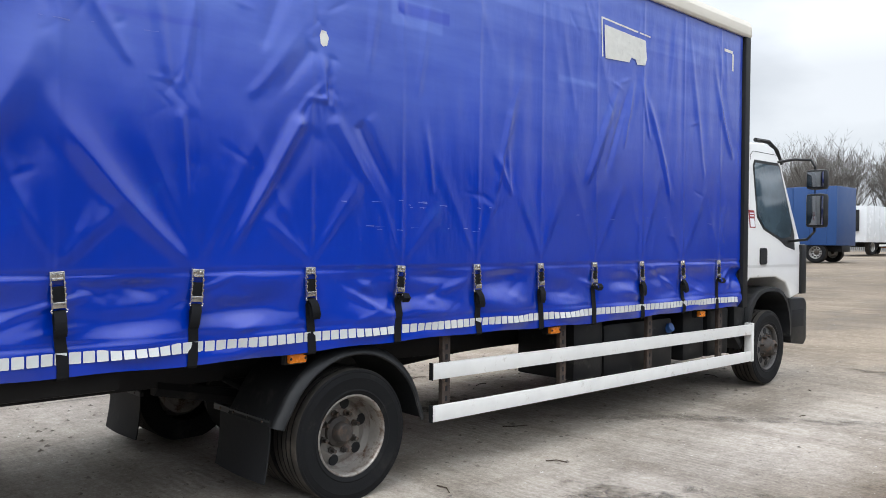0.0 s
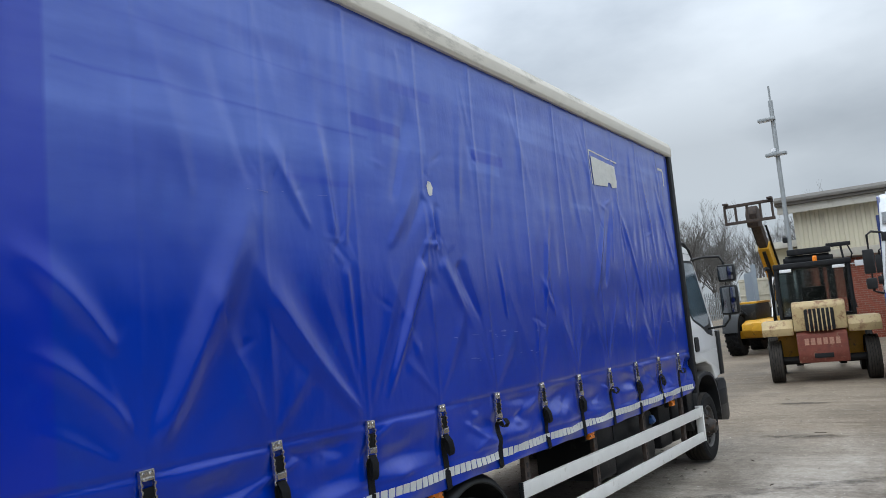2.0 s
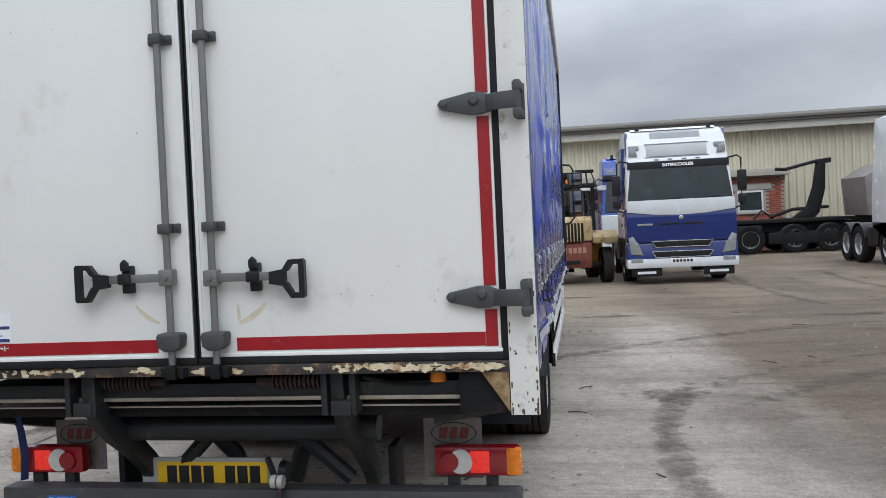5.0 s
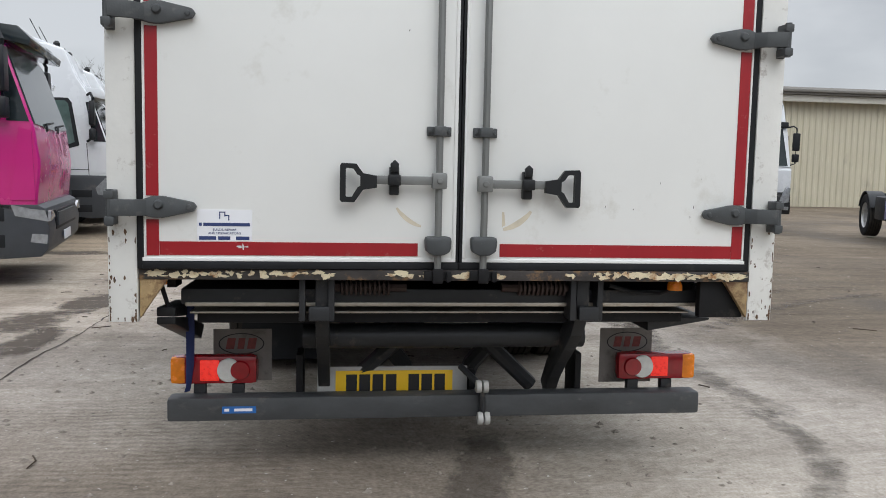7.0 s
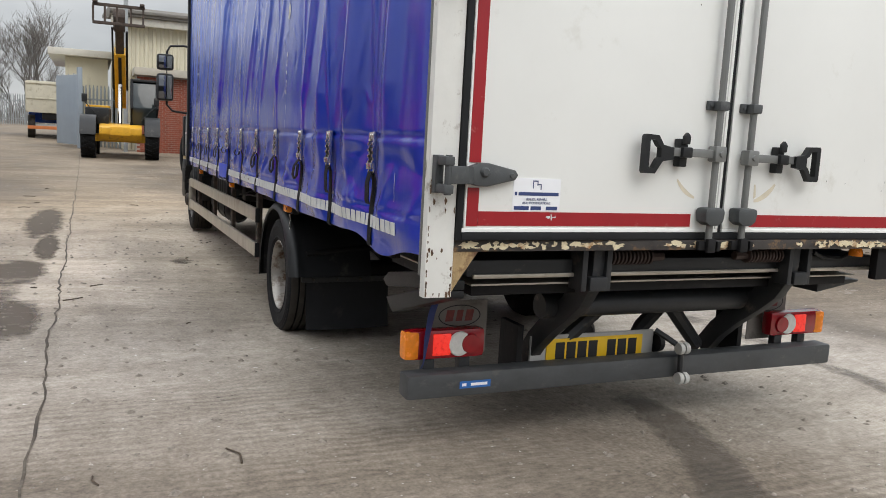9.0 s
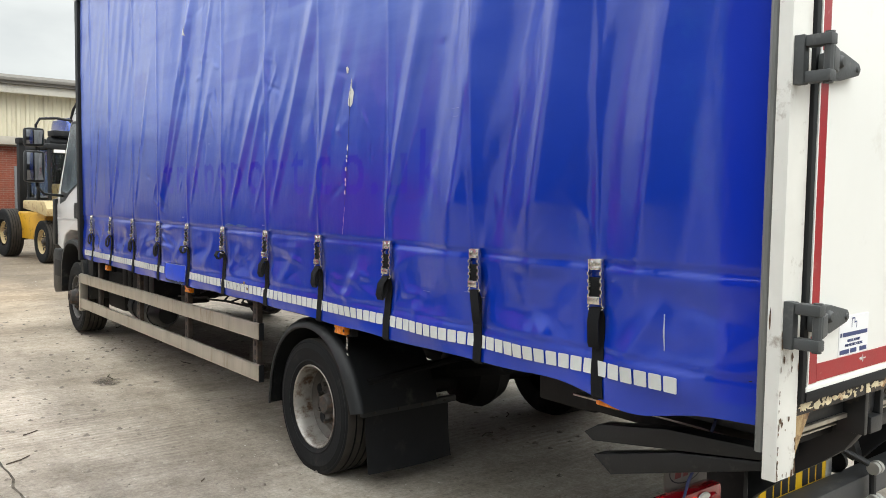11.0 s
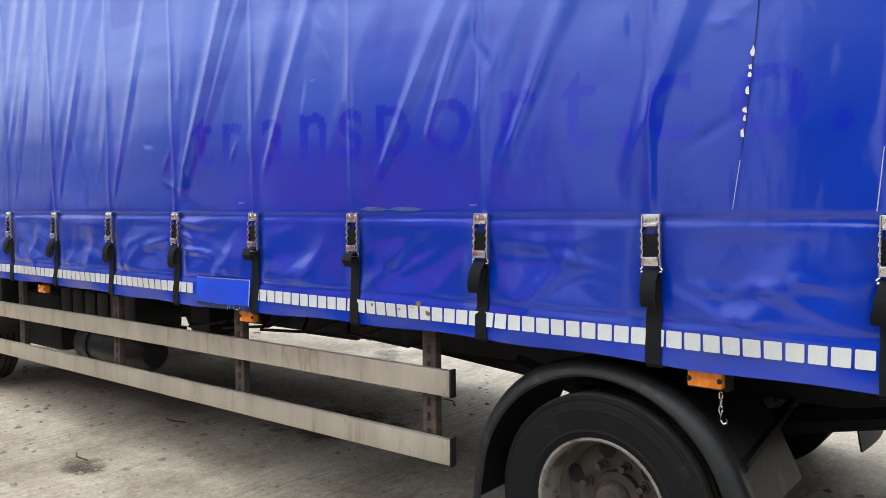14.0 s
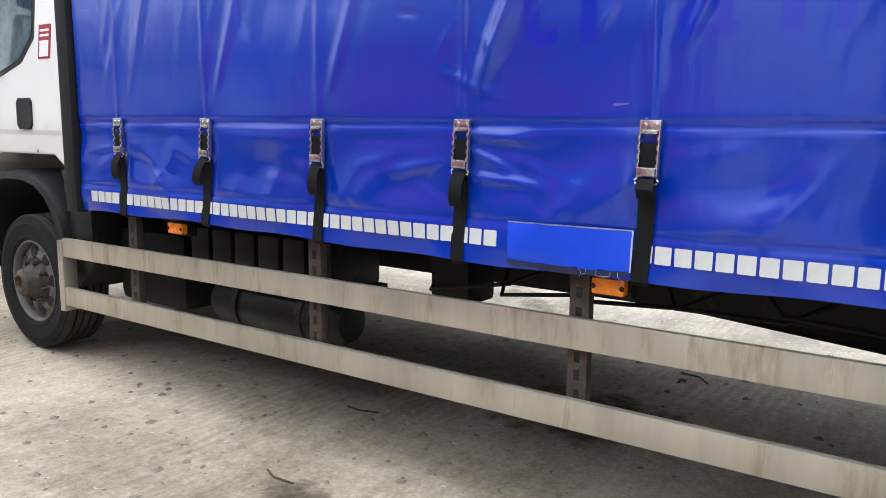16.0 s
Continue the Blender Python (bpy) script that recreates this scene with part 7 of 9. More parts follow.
def tractor(name, label, m, upper, lower, height, slats=CHROME, roof_box=True, axles=(3.9,), chassis=CHASSIS, low_band=None, visor=BLACK, length=5.6, width=2.48, group="parked lorries", body=True, wz0=1.72, lip=None, screen_top=None):
    """A cab-over lorry; its nose is at y = 0 and looks along -y."""
    t = thing(name, label, "lorry", m, group)
    h2 = width / 2
    zt = height
    wz1 = screen_top or min(2.72, height - 0.32)
    prof = [(0.10, 0.95), (0.02, 1.15), (0.0, 1.62), (0.03, 1.70), (0.20, wz1), (0.26, wz1 + 0.08), (0.36, wz1 + 0.08 + (zt - wz1 - 0.08) * 0.5), (0.55, zt - 0.10), (0.85, zt), (2.15, zt), (2.25, zt - 0.1), (2.25, 0.95)]
    b = B()
    tuck = 0.10 if zt > 3.3 else 0.06
    cab_shell(b, prof, h2, tuck, 0.05, 1.7)
    c = part("cab", b, upper, t)
    # lower front panel, grille, bumper
    b = B()
    top = 1.80 if lip else 1.66
    prism(b, [(-0.02, 1.0), (-0.025, 1.60), (0.05 - (top - 1.66) * 0.2, top), (0.5, top), (0.5, 1.0)], "x", -h2 - 0.006, h2 + 0.006, 0.03)
    low = part("front_panel", b, lower, t, "lower front panel")
    b = B()
    prism(b, [(-0.06, 0.42), (-0.07, 0.62), (-0.03, 0.98), (0.45, 0.98), (0.45, 0.42)], "x", -h2 - 0.012, h2 + 0.012, 0.035)
    part("bumper", b, lower if low_band is None else low_band, t, "front bumper")
    if lip:
        b = B()
        prism(b, [(-0.075, 0.40), (-0.085, 0.50), (-0.074, 0.62), (0.44, 0.62), (0.44, 0.40)], "x", -h2 - 0.016, h2 + 0.016, 0.02)
        part("bumper_lip", b, lip, t, "white lower bumper")
    for z in (0.72, 0.86, 1.06, 1.2) if not lip else (0.74, 0.98):
        b = B()
        box(b, -0.62, 0.62, -0.082, -0.03, z - (0.045 if not lip else 0.09), z + 0.03, 0.012)
        g = part("grille_slot", b, BLACK, low)
        b = B()
        box(b, -0.66, 0.66, -0.090, -0.06, z + 0.031, z + 0.048, 0.004)
        part("grille_bar", b, slats, g)
        if lip:
            b = B()
            box(b, -0.58, 0.58, -0.090, -0.06, z - 0.108, z - 0.092, 0.004)
            for q in (-1, 1):
                prism(b, [(q * 0.66, z + 0.03), (q * 0.645, z + 0.03), (q * 0.565, z - 0.092), (q * 0.58, z - 0.108)], "y", -0.090, -0.06)
            part("grille_bar", b, slats, g)
    b = B()
    for q in (-0.25, 0.25):
        box(b, q - 0.22, q + 0.22, -0.034, -0.02, 1.40, 1.44, 0.004)
    part("upper_slot", b, BLACK, low)
    b = B()
    box(b, -0.26, 0.26, -0.083, -0.07, 0.50, 0.61, 0.004)
    pl = part("number_plate", b, PAPER, t, "white number plate")
    b = B()
    for k in range(6):
        blob(b, [(-0.22 + 0.075 * k, 0.525), (-0.165 + 0.075 * k, 0.525), (-0.165 + 0.075 * k, 0.585), (-0.22 + 0.075 * k, 0.585)], -0.0845)
    part("plate_print", b, INK, pl, smooth=0)
    # windscreen
    b = B()
    rows = []
    for o in (0.012, -0.01):
        ring = []
        for x, z in ((-1, 0), (-0.5, -0.02), (0.5, -0.02), (1, 0), (0.95, 0.97), (0.9, 1.0), (-0.9, 1.0), (-0.95, 0.97)):
            zz = wz0 + (wz1 - wz0) * z
            k = (zz - 1.70) / (wz1 - 1.70)
            ring.append(b.verts.new((x * (h2 - (0.04 if screen_top else 0.10)) * (1 - 0.05 * max(0, z)), 0.03 + 0.17 * k - o, zz)))
        rows.append(ring)
    b.faces.new(rows[0])
    b.faces.new(rows[1][::-1])
    for k in range(8):
        b.faces.new((rows[0][k], rows[1][k], rows[1][(k + 1) % 8], rows[0][(k + 1) % 8]))
    ws = part("windscreen", b, GLASS, t, "dark windscreen with wipers")
    b = B()
    for x in (-0.55, 0.25):
        tube(b, [(x, -0.005, wz0 - 0.02), (x + 0.1, 0.005, wz0 + 0.07), (x + 0.62, 0.01, wz0 + 0.10)], 0.012, 6)
    part("wiper", b, BLACK, ws)
    b = B()
    if screen_top:
        ya, yb = 0.20 - 0.17 * 0.15 / (wz1 - 1.70), 0.20
        prism(b, [(ya - 0.020, wz1 - 0.15), (yb - 0.020, wz1 + 0.01), (yb + 0.03, wz1 + 0.03), (ya + 0.02, wz1 - 0.15)], "x", -h2 * 0.935, h2 * 0.935, 0.006)
    else:
        prism(b, [(0.10, wz1 + 0.02), (0.12, wz1 + 0.16), (0.30, wz1 + 0.18), (0.24, wz1 + 0.0)], "x", -h2 * 0.93, h2 * 0.93, 0.012)
    vi = part("sun_visor", b, visor, t, "sun visor over the windscreen")
    # lamps
    for s in (-1, 1):
        b = B()
        prism(b, [(s * (h2 - 0.34), 0.70), (s * (h2 - 0.06), 0.74), (s * (h2 - 0.02), 1.12), (s * (h2 - 0.12), 1.16), (s * (h2 - 0.26), 0.92)], "y", -0.086, -0.03, 0.012)
        part("headlamp", b, HEADL, t, "clear headlamp")
        b = B()
        box(b, *sorted((s * (h2 - 0.32), s * (h2 - 0.06))), -0.090, -0.05, 0.53, 0.63, 0.01)
        part("fog_lamp", b, HEADL, t)
        a = (s, h2, tuck, 1.7, zt)
        win = [(0.42, 1.72), (0.45, wz1 - 0.12), (0.5, wz1 - 0.05), (1.05, wz1 - 0.05), (1.12, wz1 - 0.12), (1.12, 1.62), (0.5, 1.62)]
        part("side_window", side_panel(win, *a), GLASS, t, "dark side window")
        for pts in ([(1.22, 0.97), (1.23, 0.97), (1.23, wz1 + 0.05), (1.22, wz1 + 0.05)], [(0.34, 1.0), (0.35, 1.0), (0.40, wz1), (0.39, wz1)]):
            part("door_gap", side_panel(pts, *a, lift=0.0015), BLACK, t)
        part("door_handle", side_panel([(1.0, 1.38), (1.0, 1.46), (1.16, 1.46), (1.16, 1.38)], *a, lift=0.012, thick=0.03), BLACK, t)
        b = B()
        prism(b, [(0.30, 0.95), (0.28, 0.45), (0.42, 0.38), (0.62, 0.5), (0.80, 0.9), (0.9, 1.08), (1.55, 1.08), (1.75, 0.9), (1.85, 0.52), (2.2, 0.5), (2.2, 1.0), (2.2, 1.10), (0.3, 1.10)], "x", *sorted((s * (h2 - 0.34), s * (h2 + 0.010))), 0.012)
        part("wing", b, lower if low_band is None else PLASTIC, t, "wheel arch and steps")
        xm = s * (h2 + 0.16)
        b = B()
        tube(b, [(s * (h2 - 0.1), 0.22, wz1 + 0.02), (s * (h2 + 0.08), 0.14, wz1 + 0.06), (xm, 0.12, wz1), (xm, 0.12, 1.78), (s * (h2 + 0.02), 0.2, 1.72)], 0.022, 8)
        arm = part("mirror_arm", b, PLASTIC, t)
        mirror_unit(arm, s, xm + s * 0.02, 0.10, 2.36, 0.19, 0.48, True)
        mirror_unit(arm, s, xm + s * 0.02, 0.10, 1.93, 0.18, 0.22, True)
        wheel(t, s * (h2 - 0.16), 1.32, 0.5, s, BIGRIM, BIGTYRE, label="black road tyre on a dull alloy rim")
        if body:
            for y in axles:
                wheel(t, s * (h2 - 0.16), y, 0.5, s, BIGRIM_D, BIGTYRE, label="black road tyre on a dull alloy rim")
                b = B()
                prism(b, [(y + 0.58 * math.cos(radians(q)), 0.5 + 0.58 * math.sin(radians(q))) for q in range(20, 161, 14)] + [(y + 0.555 * math.cos(radians(q)), 0.5 + 0.555 * math.sin(radians(q))) for q in range(160, 19, -14)], "x", *sorted((s * (h2 - 0.36), s * h2)))
                part("mudguard", b, PLASTIC, t)
            boxpart("chassis_rail", (*sorted((s * 0.40, s * 0.48)), 0.8, length, 0.72, 1.0), chassis, t, 0.008)
            b = B()
            box(b, *sorted((s * 0.62, s * (h2 - 0.03))), 2.35, min(3.2, axles[0] - 0.62), 0.45, 0.98, 0.06)
            part("fuel_tank", b, ALU if s > 0 else PLASTIC, t)
    if roof_box:
        b = B()
        prism(b, [(0.70, zt - 0.02), (0.85, zt + 0.04), (2.1, zt + 0.05), (2.2, zt - 0.02)], "x", -h2 * 0.8, h2 * 0.8, 0.02)
        part("roof_hatch", b, upper, t)
        b = B()
        prism(b, [(0.44, zt - 0.25), (0.52, zt - 0.11), (0.60, zt - 0.06), (0.62, zt - 0.12), (0.50, zt - 0.28)], "x", -0.55, 0.55, 0.006)
        part("roof_window", b, ROOFPANEL, t, "grey roof hatch panel")
        for s in (-1, 1):
            b = B()
            box(b, *sorted((s * 0.82, s * 1.05)), 0.30, 0.40, zt - 0.52, zt - 0.40, 0.02)
            part("roof_lamp", b, HEADL, t)
            b = B()
            lathe(b, [(0, 0.0), (0.05, 0.0), (0.05, 0.09), (0.03, 0.12), (0, 0.12)], 10, pose(s * 0.8, 0.75, zt, 0, -90, 0))
            part("beacon", b, PLASTIC, t)
    boxpart("axle_beam", (-0.95, 0.95, 1.25, 1.39, 0.42, 0.56), chassis, t, 0.01)
    if body:
        for y in axles:
            boxpart("axle_beam", (-0.95, 0.95, y - 0.08, y + 0.08, 0.42, 0.58), chassis, t, 0.01)
        boxpart("cross_member", (-0.4, 0.4, length - 0.1, length, 0.74, 0.98), chassis, t, 0.008)
        b = B()
        lathe(b, [(0, 0.0), (0.5, 0.0), (0.5, 0.06), (0, 0.06)], 20, pose(0, axles[0] - 0.2, 1.06, 0, -90, 0))
        box(b, -0.42, 0.42, axles[0] - 0.3, axles[0] - 0.1, 1.0, 1.07)
        part("fifth_wheel", b, CHASSIS, t)
    return t, vi, low


def at_yard(x, y, turn):
    return pose(x, y, ground_z(y) - 0.004, 0, 0, turn) @ pose(0, 0, 0, 1.1 * math.cos(radians(turn)), 1.1 * -math.sin(radians(turn)), 0)


LITE = mat("white_fleet_paint", (0.66, 0.68, 0.70), 0.25, var=0.03, scale=2, coat=0.4, dirt=((0.6, 0.6, 0.58), 0.1, 3))
big, visor, low = tractor("tractor_unit", "tall blue and white tractor unit facing the camera path", at_yard(3.70, 15.3, 2) @ Matrix.Diagonal((1, 1, 0.95, 1)), LITE, DARKBLUE, 3.70, low_band=DARKBLUE, chassis=REDP, axles=(3.9,), wz0=1.93, lip=LITE, width=2.36, screen_top=2.88)
lettering("INTERCOOLER", 0.10, PAPER, visor, pose(0, 0.142, 2.772, 82, 0, 0), "white lettering on the black visor band", bold=0.004)
b = B()
prism(b, [(0.255, 3.02), (0.332, 3.30), (0.36, 3.30), (0.29, 3.02)], "x", -0.66, 0.66, 0.008)
lightbar = part("roof_sign_panel", b, mat("pale_grey_panel", (0.42, 0.43, 0.44), 0.3, var=0.06), big, "pale grey roof sign panel in a thin frame")
for d in ((-0.70, 0.70, 0.262, 0.30, 2.985, 3.012), (-0.70, 0.70, 0.335, 0.37, 3.308, 3.33)):
    boxpart("panel_frame", d, ROOFPANEL, lightbar, 0.004)
for s in (-1, 1):
    b = B()
    prism(b, [(s * 0.86, 3.04), (s * 1.06, 3.06), (s * 1.04, 3.24), (s * 0.90, 3.22)], "y", 0.245, 0.30, 0.012)
    part("corner_lamp", b, HEADL, big, "clear corner roof lamp")
    b = B()
    prism(b, [(0.36, 2.95), (0.52, 3.62), (0.62, 3.66), (0.62, 2.95)], "x", *sorted((s * 1.045, s * 1.10)), 0.01)
    part("roof_edge", b, DARKBLUE, big, "blue edge of the high roof")
for x in (-0.45, -0.15, 0.15, 0.45):
    b = B()
    box(b, x - 0.05, x + 0.05, 0.215, 0.245, 2.925, 2.955, 0.006)
    part("marker_lamp", b, HEADL, big)
b = B()
lathe(b, [(0.0, 0.012), (0.035, 0.012), (0.05, 0.008), (0.05, 0)], 18, pose(0, -0.022, 1.56, 0, 0, -90))
part("badge", b, CHROME, low, "round silver badge")
b = B()
blob(b, [(-0.95, 1.40), (-0.62, 1.40), (-0.62, 1.44), (-0.95, 1.44)], -0.027)
part("maker_mark", b, CHROME, low, smooth=0)
for s in (-1, 1):
    f = boxpart("front_mud_flap", (*sorted((s * 0.45, s * 1.1)), -0.02, -0.005, 0.20, 0.41), BLACK, big, 0.004)
    b = B()
    blob(b, [(s * 0.78 - 0.2, 0.26), (s * 0.78 + 0.2, 0.26), (s * 0.78 + 0.2, 0.32), (s * 0.78 - 0.2, 0.32)], -0.0215)
    part("flap_print", b, PAPER, f, smooth=0)
    boxpart("blue_side_panel", (*sorted((s * 1.07, s * 1.167)), 0.9, 2.24, 1.1, 3.3), DARKBLUE, big, 0.02, "blue rear half of the cab side")
b = B()
prism(b, [(-1.165, 1.72), (-0.55, 1.64), (0.0, 1.62), (0.55, 1.64), (1.165, 1.72), (1.15, 1.985), (-1.15, 1.985)], "y", -0.03, 0.03, 0.01)
part("white_band", b, LITE, big)

tractor("tractor_unit", "blue and white tractor unit parked behind another", at_yard(3.45, 22.6, 2), MIDBLUE, LITE, 3.45, low_band=LITE, chassis=REDP)
tractor("tractor_unit", "white three-axle tractor unit seen from the side", at_yard(10.2, 16.95, 0), LITE, LITE, 3.75, low_band=PLASTIC, axles=(3.35, 4.35), length=5.6)
tractor("tractor_unit", "mid-blue tractor unit with dark windows seen from the side", at_yard(11.64, 10.45, -22), MIDBLUE, MIDBLUE, 3.3, axles=(4.0,), roof_box=False, visor=MIDBLUE)
GREENGLASS = mat("green_tinted_glass", (0.10, 0.15, 0.14), 0.05, var=0.35, scale=2.2, spec=0.8, dirt=((0.22, 0.28, 0.26), 0.2, 2.5))
DGREY = mat("dark_grey_bumper_plastic", (0.045, 0.050, 0.056), 0.5, var=0.12, scale=5, bump=0.05, bscale=120, dirt=((0.10, 0.095, 0.088), 0.15, 4))


def row_cab(name, label, m, paint, zt, tall, skirt):
    """A cab-over lorry of the parked row; its nose is at y = 0 and looks along -y. skirt: top of the dark lower body."""
    t = thing(name, label, "lorry", m, "parked lorries")
    h2, depth, tuck, waist, ax = 1.2, 2.05, 0.08, 1.75, 1.36
    prof = [(0.05, skirt - 0.04), (0.0, 1.35), (0.05, 1.74), (0.33, 2.60), (0.40, 2.70)]
    prof += [(0.58, 2.98), (0.80, zt - 0.08), (1.10, zt)] if tall else [(0.50, zt - 0.06), (0.72, zt)]
    prof += [(depth - 0.12, zt - 0.02), (depth, zt - 0.16), (depth, skirt - 0.04)]
    b = B()
    cab_shell(b, prof, h2, tuck, 0.05, waist)
    part("cab", b, paint, t)
    # lower body with the wheel arch cut out
    arch = [(ax + 0.57 * math.cos(radians(q)), 0.50 + 0.57 * math.sin(radians(q))) for q in range(12, 169, 12)]
    b = B()
    prism(b, [(0.02, 0.36), (-0.05, 0.44), (-0.07, 0.66), (-0.03, skirt - 0.04), (0.04, skirt), (depth, skirt), (depth, 0.62)] + arch + [(ax - 0.60, 0.40), (0.40, 0.34)], "x", -h2 - 0.012, h2 + 0.012, 0.014)
    low = part("lower_body", b, DGREY, t, "dark grey plastic bumper and lower body")
    boxpart("grille_opening", (-0.78, 0.78, -0.078, -0.03, 0.62, skirt - 0.08), BLACK, low, 0.01)
    for k in range(5):
        z = 0.66 + (skirt - 0.80) * k / 4
        boxpart("grille_bar", (-0.74, 0.74, -0.096, -0.0785, z, z + 0.035), DGREY, low, 0.006)
    boxpart("number_plate", (-0.26, 0.26, -0.084, -0.074, 0.46, 0.57), PAPER, low, 0.003, "white number plate")
    # windscreen across the front and round both corners
    b = B()
    rows = []
    for o in (0.016, -0.02):
        rows.append([b.verts.new((x * (1 - tuck * max(0, z - waist) / (zt - waist)), 0.05 + 0.28 * (z - 1.74) / 0.86 - o, z)) for x, z in ((-1.16, 1.78), (0, 1.74), (1.16, 1.78), (1.15, 2.54), (1.0, 2.58), (-1.0, 2.58), (-1.15, 2.54))])
    b.faces.new(rows[0])
    b.faces.new(rows[1][::-1])
    for k in range(7):
        b.faces.new((rows[0][k], rows[1][k], rows[1][(k + 1) % 7], rows[0][(k + 1) % 7]))
    ws = part("windscreen", b, GLASS, t, "dark windscreen with wipers")
    for x in (-0.6, 0.2):
        b = B()
        tube(b, [(x, 0.02, 1.72), (x + 0.12, 0.035, 1.80), (x + 0.62, 0.045, 1.83)], 0.012, 6)
        part("wiper", b, BLACK, ws)
    b = B()
    prism(b, [(0.10, 2.60), (0.08, 2.68), (0.20, 2.80), (0.46, 2.82), (0.42, 2.66)], "x", -h2 * 0.90, h2 * 0.90, 0.012)
    part("sun_visor", b, GLASS if not tall else paint, t, "sun visor over the windscreen")
    for s in (-1, 1):
        a = (s, h2, tuck, waist, zt)
        part("corner_glass", side_panel([(0.10, 1.80), (0.33, 2.54), (0.44, 2.54), (0.31, 1.80)], *a, lift=0.006), GLASS, t, "dark wrapped edge of the windscreen")
        part("window_surround", side_panel([(0.56, 1.72), (0.68, 2.52), (0.74, 2.60), (1.52, 2.60), (1.57, 2.54), (1.57, 1.58), (1.02, 1.56), (0.80, 1.64)], *a, lift=0.004), BLACK, t, "black window surround")
        part("side_window", side_panel([(0.64, 1.78), (0.74, 2.50), (0.80, 2.55), (1.47, 2.55), (1.51, 2.50), (1.51, 1.64), (1.04, 1.62), (0.84, 1.70)], *a, lift=0.007), GREENGLASS, t, "green-tinted side window")
        for pts in ([(1.62, skirt), (1.632, skirt), (1.632, 2.66), (1.62, 2.66)], [(0.40, skirt), (0.412, skirt), (0.44, 1.76), (0.428, 1.76)], [(0.40, skirt + 0.10), (1.62, skirt + 0.10), (1.62, skirt + 0.112), (0.40, skirt + 0.112)]):
            part("door_gap", side_panel(pts, *a, lift=0.0015), BLACK, t)
        part("door_handle", side_panel([(1.36, 1.36), (1.36, 1.42), (1.56, 1.42), (1.56, 1.36)], *a, lift=0.012, thick=0.03), BLACK, t)
        part("deflector_strip", side_panel([(0.06, skirt + 0.05), (0.08, 1.70), (0.20, 1.74), (0.30, skirt + 0.05)], *a, lift=0.014, thick=0.03), paint, t, "painted corner air deflector")
        lamp = part("headlamp", side_panel([(-0.06, 0.74), (-0.03, skirt - 0.06), (0.12, skirt - 0.04), (0.30, 0.92), (0.26, 0.80)], s, h2 + 0.013, 0, waist, zt), HEADL, t, "clear wrapped headlamp")
        b = B()
        prism(b, [(s * (h2 - 0.34), 0.78), (s * (h2 + 0.005), 0.74), (s * (h2 + 0.005), skirt - 0.06), (s * (h2 - 0.14), skirt - 0.06)], "y", -0.084, -0.05, 0.008)
        part("lamp_front", b, HEADL, lamp)
        part("fog_lamp", side_panel([(-0.04, 0.50), (-0.05, 0.60), (0.10, 0.61), (0.12, 0.52)], s, h2 + 0.013, 0, waist, zt), HEADL, t)
        for z in (0.46, 0.74):
            boxpart("step_recess", (*sorted((s * (h2 - 0.1), s * (h2 + 0.0145))), 0.36, 0.72, z, z + 0.14), BLACK, low, 0.01)
        xm = s * (h2 + 0.14)
        b = B()
        tube(b, [(s * (h2 - 0.12), 0.44, 2.66), (s * (h2 + 0.08), 0.34, 2.70), (xm, 0.30, 2.62), (xm, 0.32, 1.86), (s * (h2 - 0.01), 0.42, 1.80)], 0.024, 8)
        arm = part("mirror_arm", b, BLACK, t)
        mirror_unit(arm, s, xm + s * 0.02, 0.26, 2.32, 0.24, 0.46, True)
        mirror_unit(arm, s, xm + s * 0.02, 0.26, 1.93, 0.22, 0.22, True)
        wheel(t, s * (h2 - 0.17), ax, 0.5, s, BIGRIM, BIGTYRE, label="black road tyre on a dull alloy rim")
        wheel(t, s * (h2 - 0.17), 4.4, 0.5, s, BIGRIM_D, BIGTYRE, label="black road tyre on a dull alloy rim")
        boxpart("chassis_rail", (*sorted((s * 0.40, s * 0.48)), 0.8, 6.0, 0.72, 1.0), CHASSIS, t, 0.008)
        b = B()
        box(b, *sorted((s * 0.62, s * (h2 - 0.03))), 2.35, 3.6, 0.45, 0.98, 0.06)
        part("fuel_tank", b, ALU if s > 0 else PLASTIC, t)
        if tall:
            b = B()
            tube(b, [(s * 0.5, 1.2, zt - 0.02), (s * 0.5, 1.45, zt + 0.5)], 0.008, 5)
            part("aerial", b, BLACK, t, "thin roof aerial")
            b = B()
            lathe(b, [(0, 0.0), (0.06, 0.0), (0.06, 0.08), (0.03, 0.12), (0, 0.12)], 10, pose(s * 0.85, 0.95, zt - 0.05, 0, -90, 0))
            part("beacon", b, PLASTIC, t)
    if tall:
        b = B()
        prism(b, [(0.95, zt - 0.02), (1.3, zt + 0.10), (depth, zt + 0.16), (depth, zt - 0.04)], "x", -h2 * 0.78, h2 * 0.78, 0.03)
        part("roof_deflector", b, paint, t, "painted roof air deflector")
    for y in (ax, 4.4):
        boxpart("axle_beam", (-0.95, 0.95, y - 0.07, y + 0.07, 0.42, 0.56), CHASSIS, t, 0.01)
    boxpart("cross_member", (-0.4, 0.4, 5.9, 6.0, 0.74, 0.98), CHASSIS, t, 0.008)
    return t


